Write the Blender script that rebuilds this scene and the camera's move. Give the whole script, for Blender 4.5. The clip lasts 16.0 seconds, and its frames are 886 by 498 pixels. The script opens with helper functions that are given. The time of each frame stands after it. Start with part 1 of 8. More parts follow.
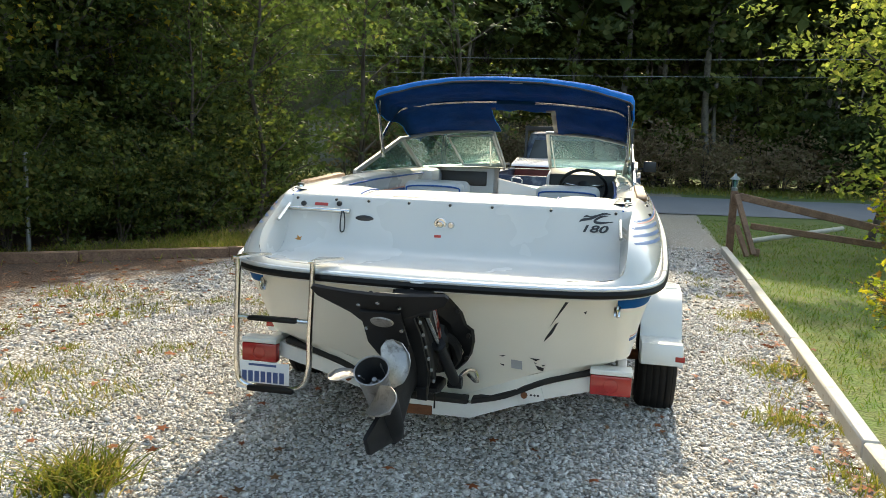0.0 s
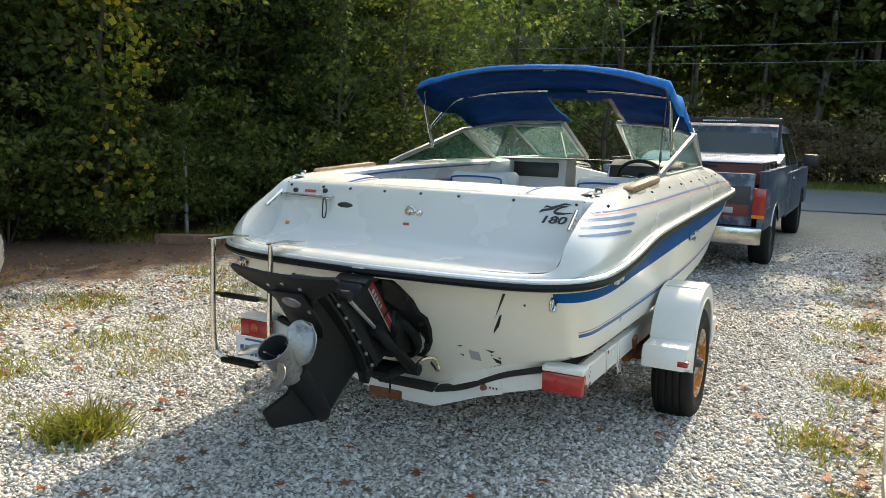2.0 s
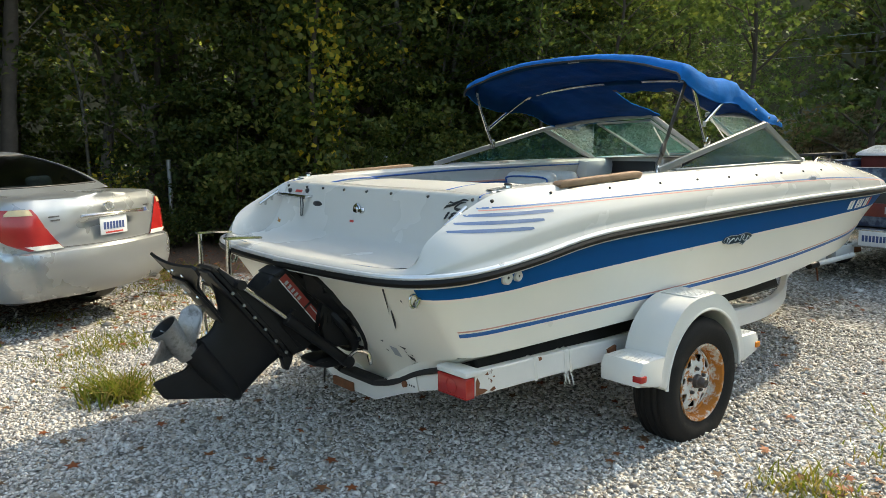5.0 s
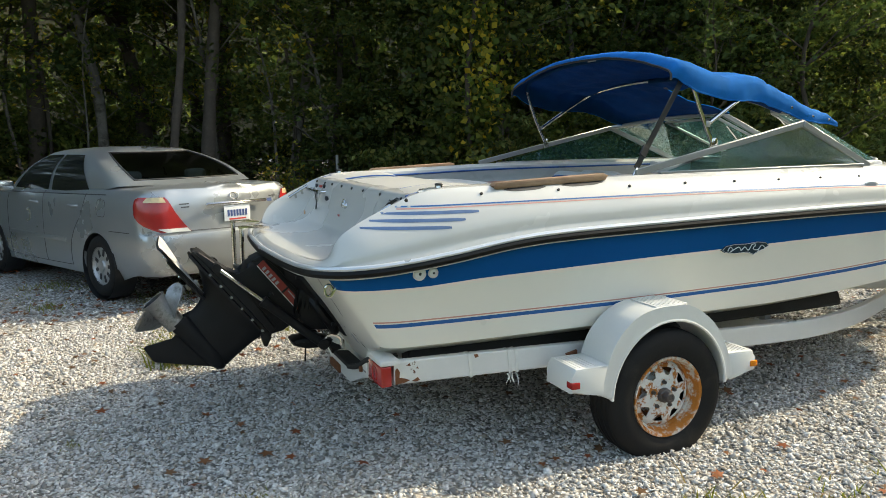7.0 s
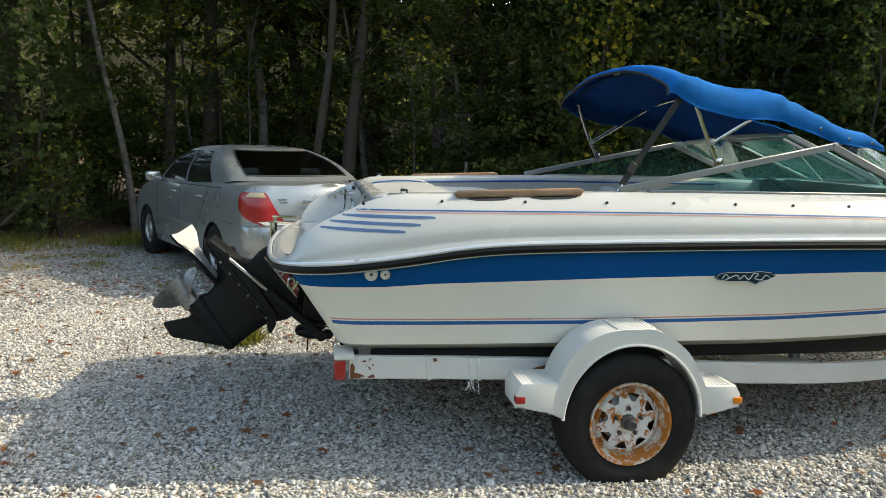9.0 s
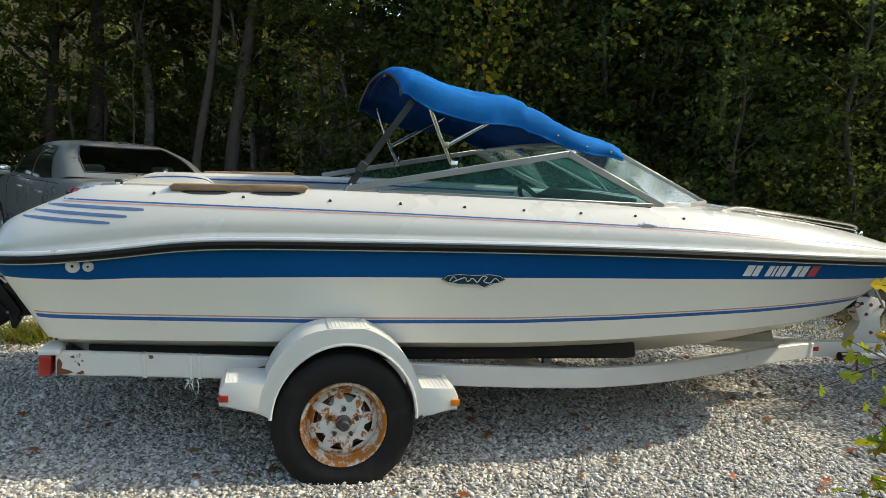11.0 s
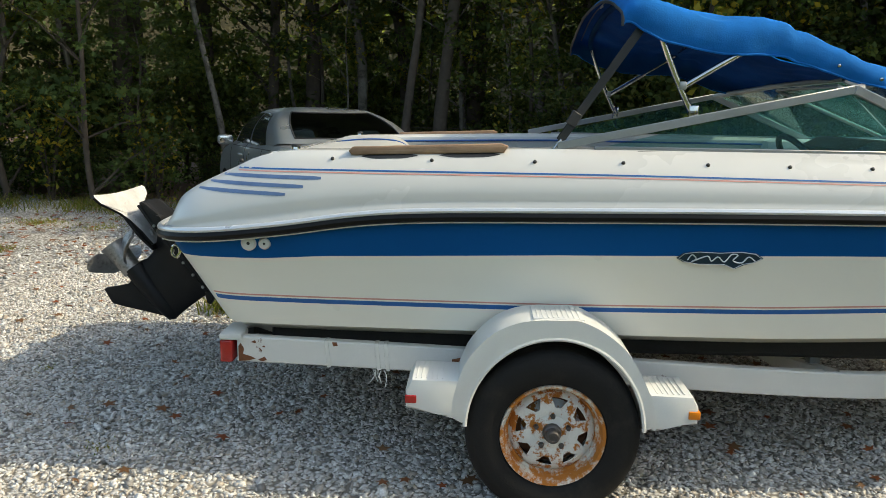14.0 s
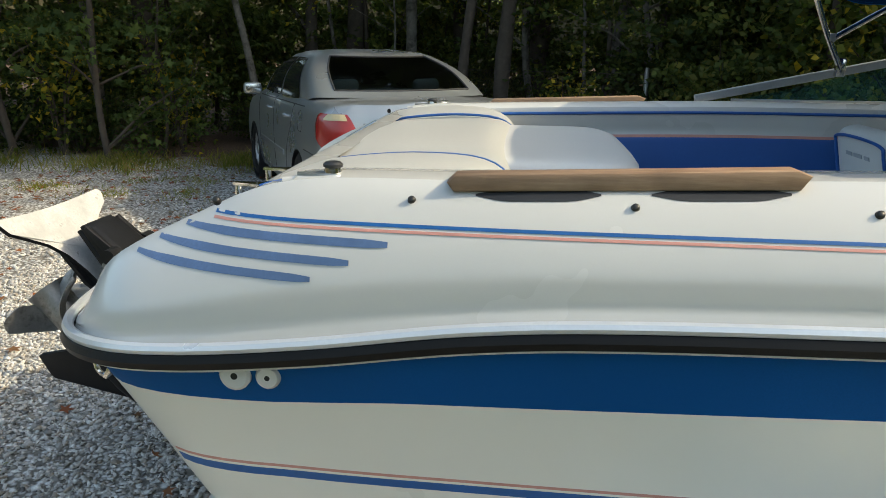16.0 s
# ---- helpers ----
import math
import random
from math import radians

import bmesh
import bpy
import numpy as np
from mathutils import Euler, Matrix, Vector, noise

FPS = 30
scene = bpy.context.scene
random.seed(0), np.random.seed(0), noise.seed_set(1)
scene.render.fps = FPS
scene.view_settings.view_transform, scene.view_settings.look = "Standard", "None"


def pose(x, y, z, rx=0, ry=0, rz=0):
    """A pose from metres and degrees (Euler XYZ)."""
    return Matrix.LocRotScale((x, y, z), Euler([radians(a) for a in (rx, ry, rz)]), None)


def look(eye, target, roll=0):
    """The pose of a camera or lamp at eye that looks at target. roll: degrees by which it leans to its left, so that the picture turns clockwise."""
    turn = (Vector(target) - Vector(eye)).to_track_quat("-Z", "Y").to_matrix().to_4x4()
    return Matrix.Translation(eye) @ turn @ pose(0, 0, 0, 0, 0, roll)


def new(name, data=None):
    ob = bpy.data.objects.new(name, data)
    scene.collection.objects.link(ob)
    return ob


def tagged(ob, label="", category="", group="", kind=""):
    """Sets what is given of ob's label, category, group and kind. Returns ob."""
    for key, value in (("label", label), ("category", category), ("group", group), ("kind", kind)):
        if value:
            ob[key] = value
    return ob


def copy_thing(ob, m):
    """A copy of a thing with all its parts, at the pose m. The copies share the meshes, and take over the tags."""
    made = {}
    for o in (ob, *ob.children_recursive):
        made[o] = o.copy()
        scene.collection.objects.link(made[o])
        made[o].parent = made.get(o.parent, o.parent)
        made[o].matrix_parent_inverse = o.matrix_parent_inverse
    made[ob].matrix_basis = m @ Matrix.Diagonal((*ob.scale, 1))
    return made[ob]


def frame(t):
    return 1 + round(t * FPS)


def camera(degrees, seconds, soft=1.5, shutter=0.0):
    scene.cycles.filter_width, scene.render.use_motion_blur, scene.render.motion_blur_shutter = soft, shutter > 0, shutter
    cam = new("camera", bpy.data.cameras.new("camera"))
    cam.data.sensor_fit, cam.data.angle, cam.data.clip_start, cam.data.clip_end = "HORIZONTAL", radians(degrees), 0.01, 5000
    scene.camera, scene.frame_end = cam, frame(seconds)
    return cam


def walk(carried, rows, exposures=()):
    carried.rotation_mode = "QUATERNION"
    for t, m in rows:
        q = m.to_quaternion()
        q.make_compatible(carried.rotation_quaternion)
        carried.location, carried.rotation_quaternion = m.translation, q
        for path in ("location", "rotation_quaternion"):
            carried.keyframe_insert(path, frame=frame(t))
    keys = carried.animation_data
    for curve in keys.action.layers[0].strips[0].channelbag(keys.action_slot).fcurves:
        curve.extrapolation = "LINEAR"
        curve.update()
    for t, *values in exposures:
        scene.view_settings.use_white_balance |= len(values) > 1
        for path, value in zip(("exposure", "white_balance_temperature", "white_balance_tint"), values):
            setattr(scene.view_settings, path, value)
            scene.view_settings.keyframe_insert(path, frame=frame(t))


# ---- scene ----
cam = camera(59.7, 16.0, soft=0.85)
METRES, EYE, TURN = 9.764, 1.65, 10.2
ROWS = [
    (0.0, 0.0, 0.0, 0.0, 0.27, -8.09, -1.88),
    (0.5, 0.0355, -0.0036, -0.0007, 2.03, -8.29, -1.82),
    (1.0, 0.0644, 0.0093, -0.0048, 4.42, -8.51, -1.72),
    (1.5, 0.0899, 0.0173, -0.0034, 8.94, -8.65, -1.56),
    (2.0, 0.1218, 0.0145, 0.0005, 15.26, -8.94, -1.47),
    (2.5, 0.1466, 0.0241, -0.003, 18.26, -9.19, -1.22),
    (3.0, 0.1742, 0.038, -0.0039, 22.01, -9.35, -0.53),
    (3.5, 0.2108, 0.0455, -0.0039, 27.83, -9.02, 0.4),
    (4.0, 0.2395, 0.0587, -0.0047, 31.05, -8.6, 0.84),
    (6.5, 0.3835, 0.1685, -0.0048, 50.44, -8.58, 0.59),
    (7.0, 0.4089, 0.1919, -0.0037, 55.12, -8.45, 0.82),
    (7.5, 0.4213, 0.2184, -0.0043, 60.68, -8.2, 1.28),
    (8.0, 0.4356, 0.2401, -0.0033, 66.2, -8.02, 1.29),
    (10.5, 0.5069, 0.3635, -0.0062, 69.28, -7.49, -3.04),
    (11.0, 0.5092, 0.3901, -0.0071, 65.11, -6.71, -3.54),
    (11.5, 0.5136, 0.4114, -0.0084, 61.66, -6.62, -3.75),
    (12.0, 0.5181, 0.4234, -0.0091, 61.43, -7.25, -3.83),
    (12.5, 0.5137, 0.4238, -0.0096, 65.17, -8.3, -3.48),
    (13.0, 0.4936, 0.41, -0.0088, 74.43, -8.59, -1.62),
    (13.5, 0.4709, 0.4041, -0.009, 78.2, -9.46, -1.08),
    (14.0, 0.4402, 0.4141, -0.0108, 80.58, -10.35, -0.97),
    (14.5, 0.4014, 0.4203, -0.0094, 83.21, -11.5, -0.78),
    (15.0, 0.3524, 0.4123, -0.0069, 83.9, -13.08, -0.57),
    (15.5, 0.3041, 0.4105, -0.0085, 83.57, -14.31, -0.66),
    (16.0, 0.2564, 0.4115, -0.0029, 83.63, -15.11, -0.65),
]
# the world's axes follow the boat: x to starboard, y to the bow, origin below the cockpit's aft wall
BASE = pose(-0.679, 3.9, 0, 0, 0, -1.87).inverted() @ pose(0, 0, EYE, 0, 0, TURN)
walk(cam, [(t, BASE @ pose(METRES * x, METRES * y, METRES * z, 90 + pitch, roll, yaw)) for t, x, y, z, yaw, pitch, roll in ROWS],
     exposures=[(0.0, 2.06, 7900, 2), (3.5, 1.90, 7800, 2), (8.0, 1.57, 7700, 2), (12.5, 1.38, 7500, 2), (14.0, 1.40, 7600, 2), (16.0, 1.36, 7700, 2)])

# ---- light ----
SUN_ELEVATION, SUN_AZIMUTH = 37.0, 1.0  # degrees; azimuth from the bow towards starboard
world = bpy.data.worlds.new("sky")
scene.world = world
world.use_nodes = True
sky = world.node_tree.nodes.new("ShaderNodeTexSky")
sky.sky_type, sky.sun_disc = "NISHITA", False
sky.sun_elevation, sky.sun_rotation = radians(SUN_ELEVATION), radians(SUN_AZIMUTH)
sky.air_density, sky.dust_density = 1.0, 2.0
background = world.node_tree.nodes["Background"]
background.inputs["Strength"].default_value = 0.15
world.node_tree.links.new(sky.outputs["Color"], background.inputs["Color"])
sun = new("sun", bpy.data.lights.new("sun", "SUN"))
sun.data.energy, sun.data.angle, sun.data.color = 1.6, radians(0.6), (1.0, 0.92, 0.80)
e, a = radians(SUN_ELEVATION), radians(SUN_AZIMUTH)
sun.matrix_world = look((0, 0, 30), (-math.sin(a) * math.cos(e), -math.cos(a) * math.cos(e), 30 - math.sin(e)))

# ---- materials ----
def shader(name):
    m = bpy.data.materials.new(name)
    m.use_nodes = True
    nt = m.node_tree
    return m, nt, nt.nodes["Principled BSDF"]


def node(nt, kind, **values):
    n = nt.nodes.new("ShaderNode" + kind)
    for key, value in values.items():
        n.inputs[key.replace("_", " ")].default_value = value
    return n


def noise_at(nt, scale, detail=4.0, rough=0.6, where=None):
    n = node(nt, "TexNoise", Scale=scale, Detail=detail, Roughness=rough)
    if where is None:
        where = nt.nodes.new("ShaderNodeTexCoord").outputs["Object"]
    nt.links.new(where, n.inputs["Vector"])
    return n.outputs["Fac"]


def ramp(nt, fac, low, high, a=(0, 0, 0, 1), b=(1, 1, 1, 1)):
    r = nt.nodes.new("ShaderNodeValToRGB")
    r.color_ramp.elements[0].position, r.color_ramp.elements[1].position = low, high
    r.color_ramp.elements[0].color, r.color_ramp.elements[1].color = a, b
    nt.links.new(fac, r.inputs["Fac"])
    return r.outputs["Color"]


def blend(nt, fac, a, b, kind="MIX"):
    m = nt.nodes.new("ShaderNodeMix")
    m.data_type, m.blend_type = "RGBA", kind
    for socket, value in ((m.inputs["Factor"], fac), (m.inputs["A"], a), (m.inputs["B"], b)):
        if isinstance(value, (int, float)):
            socket.default_value = value
        elif isinstance(value, tuple):
            socket.default_value = (*value[:3], 1)
        else:
            nt.links.new(value, socket)
    return m.outputs["Result"]


def bumped(nt, bsdf, height, strength, distance=0.01):
    b = node(nt, "Bump", Strength=strength, Distance=distance)
    nt.links.new(height, b.inputs["Height"])
    nt.links.new(b.outputs["Normal"], bsdf.inputs["Normal"])


def surf(name, colour, rough=0.5, metal=0.0, vary=0.12, scale=6.0, bump=0.0, grain=120.0, coat=0.0, patch=None, patch_scale=7.0, patch_at=(0.6, 0.7), patch_rough=0.9, gloss=0.5):
    """A paint, plastic or metal: two scales of variation, fine relief, and patches of a second colour (rust, dirt, wear)."""
    m, nt, b = shader(name)
    dark = tuple(c * (1 - vary) for c in colour)
    light = tuple(min(1, c * (1 + vary * 0.6)) for c in colour)
    broad = noise_at(nt, scale)
    fine = noise_at(nt, grain, 3.0)
    c = blend(nt, ramp(nt, broad, 0.3, 0.7), dark, light)
    c = blend(nt, ramp(nt, fine, 0.35, 0.75), c, tuple(x * (1 - vary * 0.7) for x in colour))
    r = node(nt, "MapRange", To_Min=max(0.02, rough - 0.08), To_Max=min(1, rough + 0.1))
    nt.links.new(broad, r.inputs["Value"])
    rough_out = r.outputs["Result"]
    if patch:
        mask = ramp(nt, noise_at(nt, patch_scale, 8.0, 0.68), *patch_at)
        c = blend(nt, mask, c, blend(nt, fine, tuple(x * 0.55 for x in patch), patch))
        rough_out = blend(nt, mask, rough_out, (patch_rough,) * 3)
    nt.links.new(c, b.inputs["Base Color"])
    nt.links.new(rough_out, b.inputs["Roughness"])
    b.inputs["Metallic"].default_value = metal
    b.inputs["Specular IOR Level"].default_value = gloss
    b.inputs["Coat Weight"].default_value = coat
    b.inputs["Coat Roughness"].default_value = 0.08
    if bump:
        bumped(nt, b, fine, bump, 0.004)
    return m


def glass(name, tint, gloss=1.45, film=(0.045, 0.08), dust_sheen=(0.18, 0.38, 0.38)):
    m, nt, b = shader(name)
    nt.nodes.remove(b)
    clear = node(nt, "BsdfTransparent", Color=(*tint, 1))
    shine = node(nt, "BsdfGlossy", Roughness=0.1)
    f = node(nt, "Fresnel", IOR=gloss)
    mix = nt.nodes.new("ShaderNodeMixShader")
    nt.links.new(f.outputs["Fac"], mix.inputs["Fac"])
    nt.links.new(clear.outputs["BSDF"], mix.inputs[1])
    nt.links.new(shine.outputs["BSDF"], mix.inputs[2])
    # diffuse film: dust on the glass plus sky reflection put into its colour
    dirt = node(nt, "BsdfDiffuse", Color=(*dust_sheen, 1))
    cover = ramp(nt, noise_at(nt, 3.0, 3.0), 0.3, 0.8, (*(film[0],) * 3, 1), (*(film[1],) * 3, 1))
    dust_sheen_mix = nt.nodes.new("ShaderNodeMixShader")
    nt.links.new(cover, dust_sheen_mix.inputs["Fac"])
    nt.links.new(mix.outputs["Shader"], dust_sheen_mix.inputs[1])
    nt.links.new(dirt.outputs["BSDF"], dust_sheen_mix.inputs[2])
    nt.links.new(dust_sheen_mix.outputs["Shader"], nt.nodes["Material Output"].inputs["Surface"])
    return m


def leafy(name, colours, through_light=0.45, tint=0.0):
    """Foliage: each leaf takes its own colour between the given ones, and lets light through."""
    m, nt, b = shader(name)
    nt.nodes.remove(b)
    g = nt.nodes.new("ShaderNodeNewGeometry")
    r = nt.nodes.new("ShaderNodeValToRGB")
    stops = r.color_ramp.elements
    while len(stops) < len(colours):
        stops.new(0.5)
    for i, c in enumerate(colours):
        stops[i].position, stops[i].color = i / (len(colours) - 1), (*c, 1)
    nt.links.new(g.outputs["Random Per Island"], r.inputs["Fac"])
    c = blend(nt, ramp(nt, noise_at(nt, 0.9, 3.0), 0.3, 0.7), blend(nt, 0.4, r.outputs["Color"], (0.02, 0.025, 0.006)), r.outputs["Color"])
    # every plant has its own tint, from deep green to yellow-green
    own = nt.nodes.new("ShaderNodeObjectInfo").outputs["Random"]
    c = blend(nt, tint, c, blend(nt, 1.0, c, ramp(nt, own, 0.0, 1.0, (0.55, 0.62, 0.6, 1), (1.5, 1.4, 1.1, 1)), "MULTIPLY"))
    d = node(nt, "BsdfPrincipled", Roughness=0.6)
    d.inputs["Specular IOR Level"].default_value = 0.2
    t = node(nt, "BsdfTranslucent")
    nt.links.new(c, d.inputs["Base Color"])
    nt.links.new(blend(nt, 1.0, c, (1.7, 1.6, 1.2), "MULTIPLY"), t.inputs["Color"])
    mix = node(nt, "MixShader", Fac=through_light)
    nt.links.new(d.outputs["BSDF"], mix.inputs[1])
    nt.links.new(t.outputs["BSDF"], mix.inputs[2])
    nt.links.new(mix.outputs["Shader"], nt.nodes["Material Output"].inputs["Surface"])
    return m


def stone_mat():
    m, nt, b = shader("crushed_stone")
    g = nt.nodes.new("ShaderNodeNewGeometry")
    r = nt.nodes.new("ShaderNodeValToRGB")
    for pos, c in ((0.13, (0.40, 0.375, 0.335)), (0.40, (0.66, 0.63, 0.58)), (0.72, (0.88, 0.86, 0.82)), (0.93, (0.40, 0.32, 0.235))):
        s = r.color_ramp.elements.new(pos)
        s.color = (*c, 1)
    r.color_ramp.elements[0].color = (0.10, 0.095, 0.09, 1)
    r.color_ramp.elements[-1].color = (0.78, 0.77, 0.75, 1)
    nt.links.new(g.outputs["Random Per Island"], r.inputs["Fac"])
    fine = noise_at(nt, 90.0, 4.0)
    nt.links.new(blend(nt, ramp(nt, fine, 0.3, 0.8), r.outputs["Color"], blend(nt, 0.75, r.outputs["Color"], (0.2, 0.18, 0.16))), b.inputs["Base Color"])
    b.inputs["Roughness"].default_value = 0.9
    bumped(nt, b, fine, 0.5, 0.004)
    return m


def ground_mat():
    """Crushed stone on the drive, leaf litter and bare earth under the trees, turf on the lawn and the verges, by plan."""
    m, nt, b = shader("ground_cover")
    at = nt.nodes.new("ShaderNodeTexCoord").outputs["Object"]
    xyz = nt.nodes.new("ShaderNodeSeparateXYZ")
    nt.links.new(at, xyz.inputs["Vector"])

    def math_(op, p, q):
        n = nt.nodes.new("ShaderNodeMath")
        n.operation = op
        for socket, value in ((n.inputs[0], p), (n.inputs[1], q)):
            if isinstance(value, (int, float)):
                socket.default_value = value
            else:
                nt.links.new(value, socket)
        return n.outputs["Value"]

    v = nt.nodes.new("ShaderNodeTexVoronoi")
    v.inputs["Scale"].default_value = 34.0
    nt.links.new(at, v.inputs["Vector"])
    tone = nt.nodes.new("ShaderNodeSeparateXYZ")
    nt.links.new(v.outputs["Color"], tone.inputs["Vector"])
    stones = ramp(nt, tone.outputs["X"], 0.0, 1.0, (0.38, 0.365, 0.34, 1), (0.70, 0.69, 0.665, 1))
    stones = blend(nt, ramp(nt, v.outputs["Distance"], 0.30, 0.62), stones, (0.15, 0.135, 0.115))
    dirty = ramp(nt, noise_at(nt, 1.1, 5.0, 0.6, at), 0.5, 0.72)
    stones = blend(nt, math_("MULTIPLY", dirty, 0.45), stones, (0.36, 0.31, 0.24))
    broad = noise_at(nt, 0.6, 5.0, 0.6, at)
    fine = noise_at(nt, 45.0, 4.0, 0.6, at)
    wander = math_("MULTIPLY", math_("SUBTRACT", broad, 0.5), 5.0)
    litter = blend(nt, ramp(nt, fine, 0.35, 0.65), (0.045, 0.028, 0.018), (0.15, 0.085, 0.05))
    turf = blend(nt, ramp(nt, noise_at(nt, 2.3, 5.0, 0.6, at), 0.35, 0.65), (0.07, 0.14, 0.01), (0.14, 0.15, 0.035))
    turf = blend(nt, ramp(nt, fine, 0.4, 0.7), turf, (0.04, 0.05, 0.015))
    # litter: left of a line that runs with the trees
    edge = math_("ADD", math_("ADD", math_("MULTIPLY", xyz.outputs["X"], -1.0), math_("MULTIPLY", xyz.outputs["Y"], 0.42)), wander)
    woods = ramp(nt, math_("MULTIPLY", edge, 0.1), 0.61, 0.68)
    c = blend(nt, woods, stones, litter)
    lawn_edge = math_("ADD", math_("SUBTRACT", xyz.outputs["X"], math_("MULTIPLY", xyz.outputs["Y"], 0.035)), math_("MULTIPLY", wander, 0.02))
    lawn = ramp(nt, math_("MULTIPLY", lawn_edge, 0.1), 0.232, 0.238)
    c = blend(nt, lawn, c, turf)
    verge = ramp(nt, math_("MULTIPLY", math_("ADD", xyz.outputs["Y"], math_("MULTIPLY", wander, 0.7)), 0.01), 0.24, 0.25)
    c = blend(nt, verge, c, turf)
    thin = ramp(nt, math_("MULTIPLY", math_("ADD", xyz.outputs["Y"], math_("MULTIPLY", wander, 0.8)), 0.05), 0.38, 0.72)
    earth = blend(nt, ramp(nt, fine, 0.3, 0.7), (0.15, 0.125, 0.085), (0.34, 0.30, 0.23))
    c = blend(nt, math_("MULTIPLY", math_("MULTIPLY", thin, 0.8), math_("SUBTRACT", 1.0, lawn)), c, earth)
    c = blend(nt, math_("MULTIPLY", verge, 0.9), c, turf)
    nt.links.new(c, b.inputs["Base Color"])
    b.inputs["Roughness"].default_value = 0.95
    bumped(nt, b, v.outputs["Distance"], 0.6, -0.02)
    return m


def canvas_mat(name, colour):
    m, nt, b = shader(name)
    fold = noise_at(nt, 7.0, 5.0, 0.55)
    weave = noise_at(nt, 260.0, 2.0)
    c = blend(nt, ramp(nt, fold, 0.3, 0.75), tuple(x * 0.8 for x in colour), tuple(min(1, x * 1.2) for x in colour))
    nt.links.new(c, b.inputs["Base Color"])
    b.inputs["Roughness"].default_value = 0.85
    b.inputs["Specular IOR Level"].default_value = 0.15
    bumped(nt, b, blend(nt, 0.12, fold, weave), 0.45, 0.035)
    lit = nt.nodes.new("ShaderNodeBsdfTranslucent")
    nt.links.new(c, lit.inputs["Color"])
    mix = node(nt, "MixShader", Fac=0.35)
    nt.links.new(b.outputs["BSDF"], mix.inputs[1])
    nt.links.new(lit.outputs["BSDF"], mix.inputs[2])
    nt.links.new(mix.outputs["Shader"], nt.nodes["Material Output"].inputs["Surface"])
    return m


def wood_mat(name, dark, light, scale=14.0, stretch=(14.0, 1.0, 14.0)):
    m, nt, b = shader(name)
    mp = nt.nodes.new("ShaderNodeMapping")
    mp.inputs["Scale"].default_value = stretch
    nt.links.new(nt.nodes.new("ShaderNodeTexCoord").outputs["Object"], mp.inputs["Vector"])
    grain = noise_at(nt, scale / 4, 6.0, 0.65, mp.outputs["Vector"])
    c = blend(nt, ramp(nt, grain, 0.3, 0.7), dark, light)
    c = blend(nt, ramp(nt, noise_at(nt, 5.0), 0.45, 0.8), c, tuple(x * 0.7 for x in dark))
    nt.links.new(c, b.inputs["Base Color"])
    b.inputs["Roughness"].default_value = 0.65
    bumped(nt, b, grain, 0.35, 0.004)
    return m


GEL = surf("white_gelcoat", (0.56, 0.55, 0.515), 0.26, 0, 0.04, 1.5, coat=0.5, grain=300)
HULL = surf("cream_gelcoat", (0.80, 0.765, 0.675), 0.3, 0, 0.06, 1.3, coat=0.35, grain=300, patch=(0.55, 0.47, 0.33), patch_scale=2.6, patch_at=(0.68, 0.95), patch_rough=0.5)
BLUE = surf("blue_gelcoat", (0.0, 0.078, 0.26), 0.5, 0, 0.1, 2.0, grain=200, gloss=0.06)
PIN = surf("blue_pinstripe", (0.005, 0.10, 0.32), 0.4, 0, 0.15, 20)
PINK = surf("faded_red_pinstripe", (0.60, 0.27, 0.22), 0.5, 0, 0.15, 20, patch=(0.8, 0.76, 0.7), patch_scale=30, patch_at=(0.66, 0.7))
LOUVRE = surf("blue_louvre_stripe", (0.09, 0.16, 0.31), 0.4, 0, 0.25, 12)
RUBBER = surf("black_rubber", (0.006, 0.006, 0.006), 0.4, 0, 0.2, 12, bump=0.08, gloss=0.2)
SILVER = surf("silver_moulding", (0.66, 0.68, 0.70), 0.3, 0.5, 0.08, 6)
SNAP = surf("tarnished_snap", (0.05, 0.048, 0.045), 0.4, 0.6, 0.2, 30)
STEEL = surf("stainless_steel", (0.62, 0.61, 0.58), 0.16, 1.0, 0.08, 8)
ALU = surf("anodised_aluminium", (0.36, 0.37, 0.37), 0.42, 0.7, 0.12, 9)
ALLOY = surf("worn_propeller_alloy", (0.36, 0.35, 0.34), 0.42, 0.75, 0.3, 14, bump=0.25, patch=(0.16, 0.15, 0.14), patch_scale=18, patch_at=(0.52, 0.7), patch_rough=0.6)
DRIVE = surf("black_drive_paint", (0.012, 0.012, 0.013), 0.45, 0, 0.3, 12, bump=0.12, patch=(0.12, 0.11, 0.1), patch_scale=34, patch_at=(0.68, 0.76), patch_rough=0.7, gloss=0.25)
FIN = surf("chalky_grey_plastic", (0.50, 0.49, 0.47), 0.75, 0, 0.3, 12, bump=0.3, patch=(0.12, 0.1, 0.09), patch_scale=24, patch_at=(0.6, 0.72))
RED = surf("red_lens", (0.36, 0.018, 0.018), 0.22, 0, 0.15, 14, coat=0.4)
AMBER = surf("amber_lens", (0.75, 0.22, 0.015), 0.25, 0, 0.1, 14, coat=0.4)
SEATCLOTH = surf("pale_blue_cloth", (0.38, 0.46, 0.50), 0.9, 0, 0.1, 9)
LAMPAMBER = surf("clear_amber_lens", (0.62, 0.50, 0.28), 0.2, 0, 0.15, 30, coat=0.4)
LAMPWHITE = surf("white_lens", (0.72, 0.71, 0.66), 0.2, 0, 0.1, 30, coat=0.4)
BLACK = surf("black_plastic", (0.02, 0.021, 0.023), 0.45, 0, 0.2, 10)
LABELRED = surf("dark_red_label", (0.26, 0.025, 0.02), 0.45, 0, 0.2, 20)
DECALRED = surf("red_decal", (0.5, 0.05, 0.04), 0.45, 0, 0.1, 20)
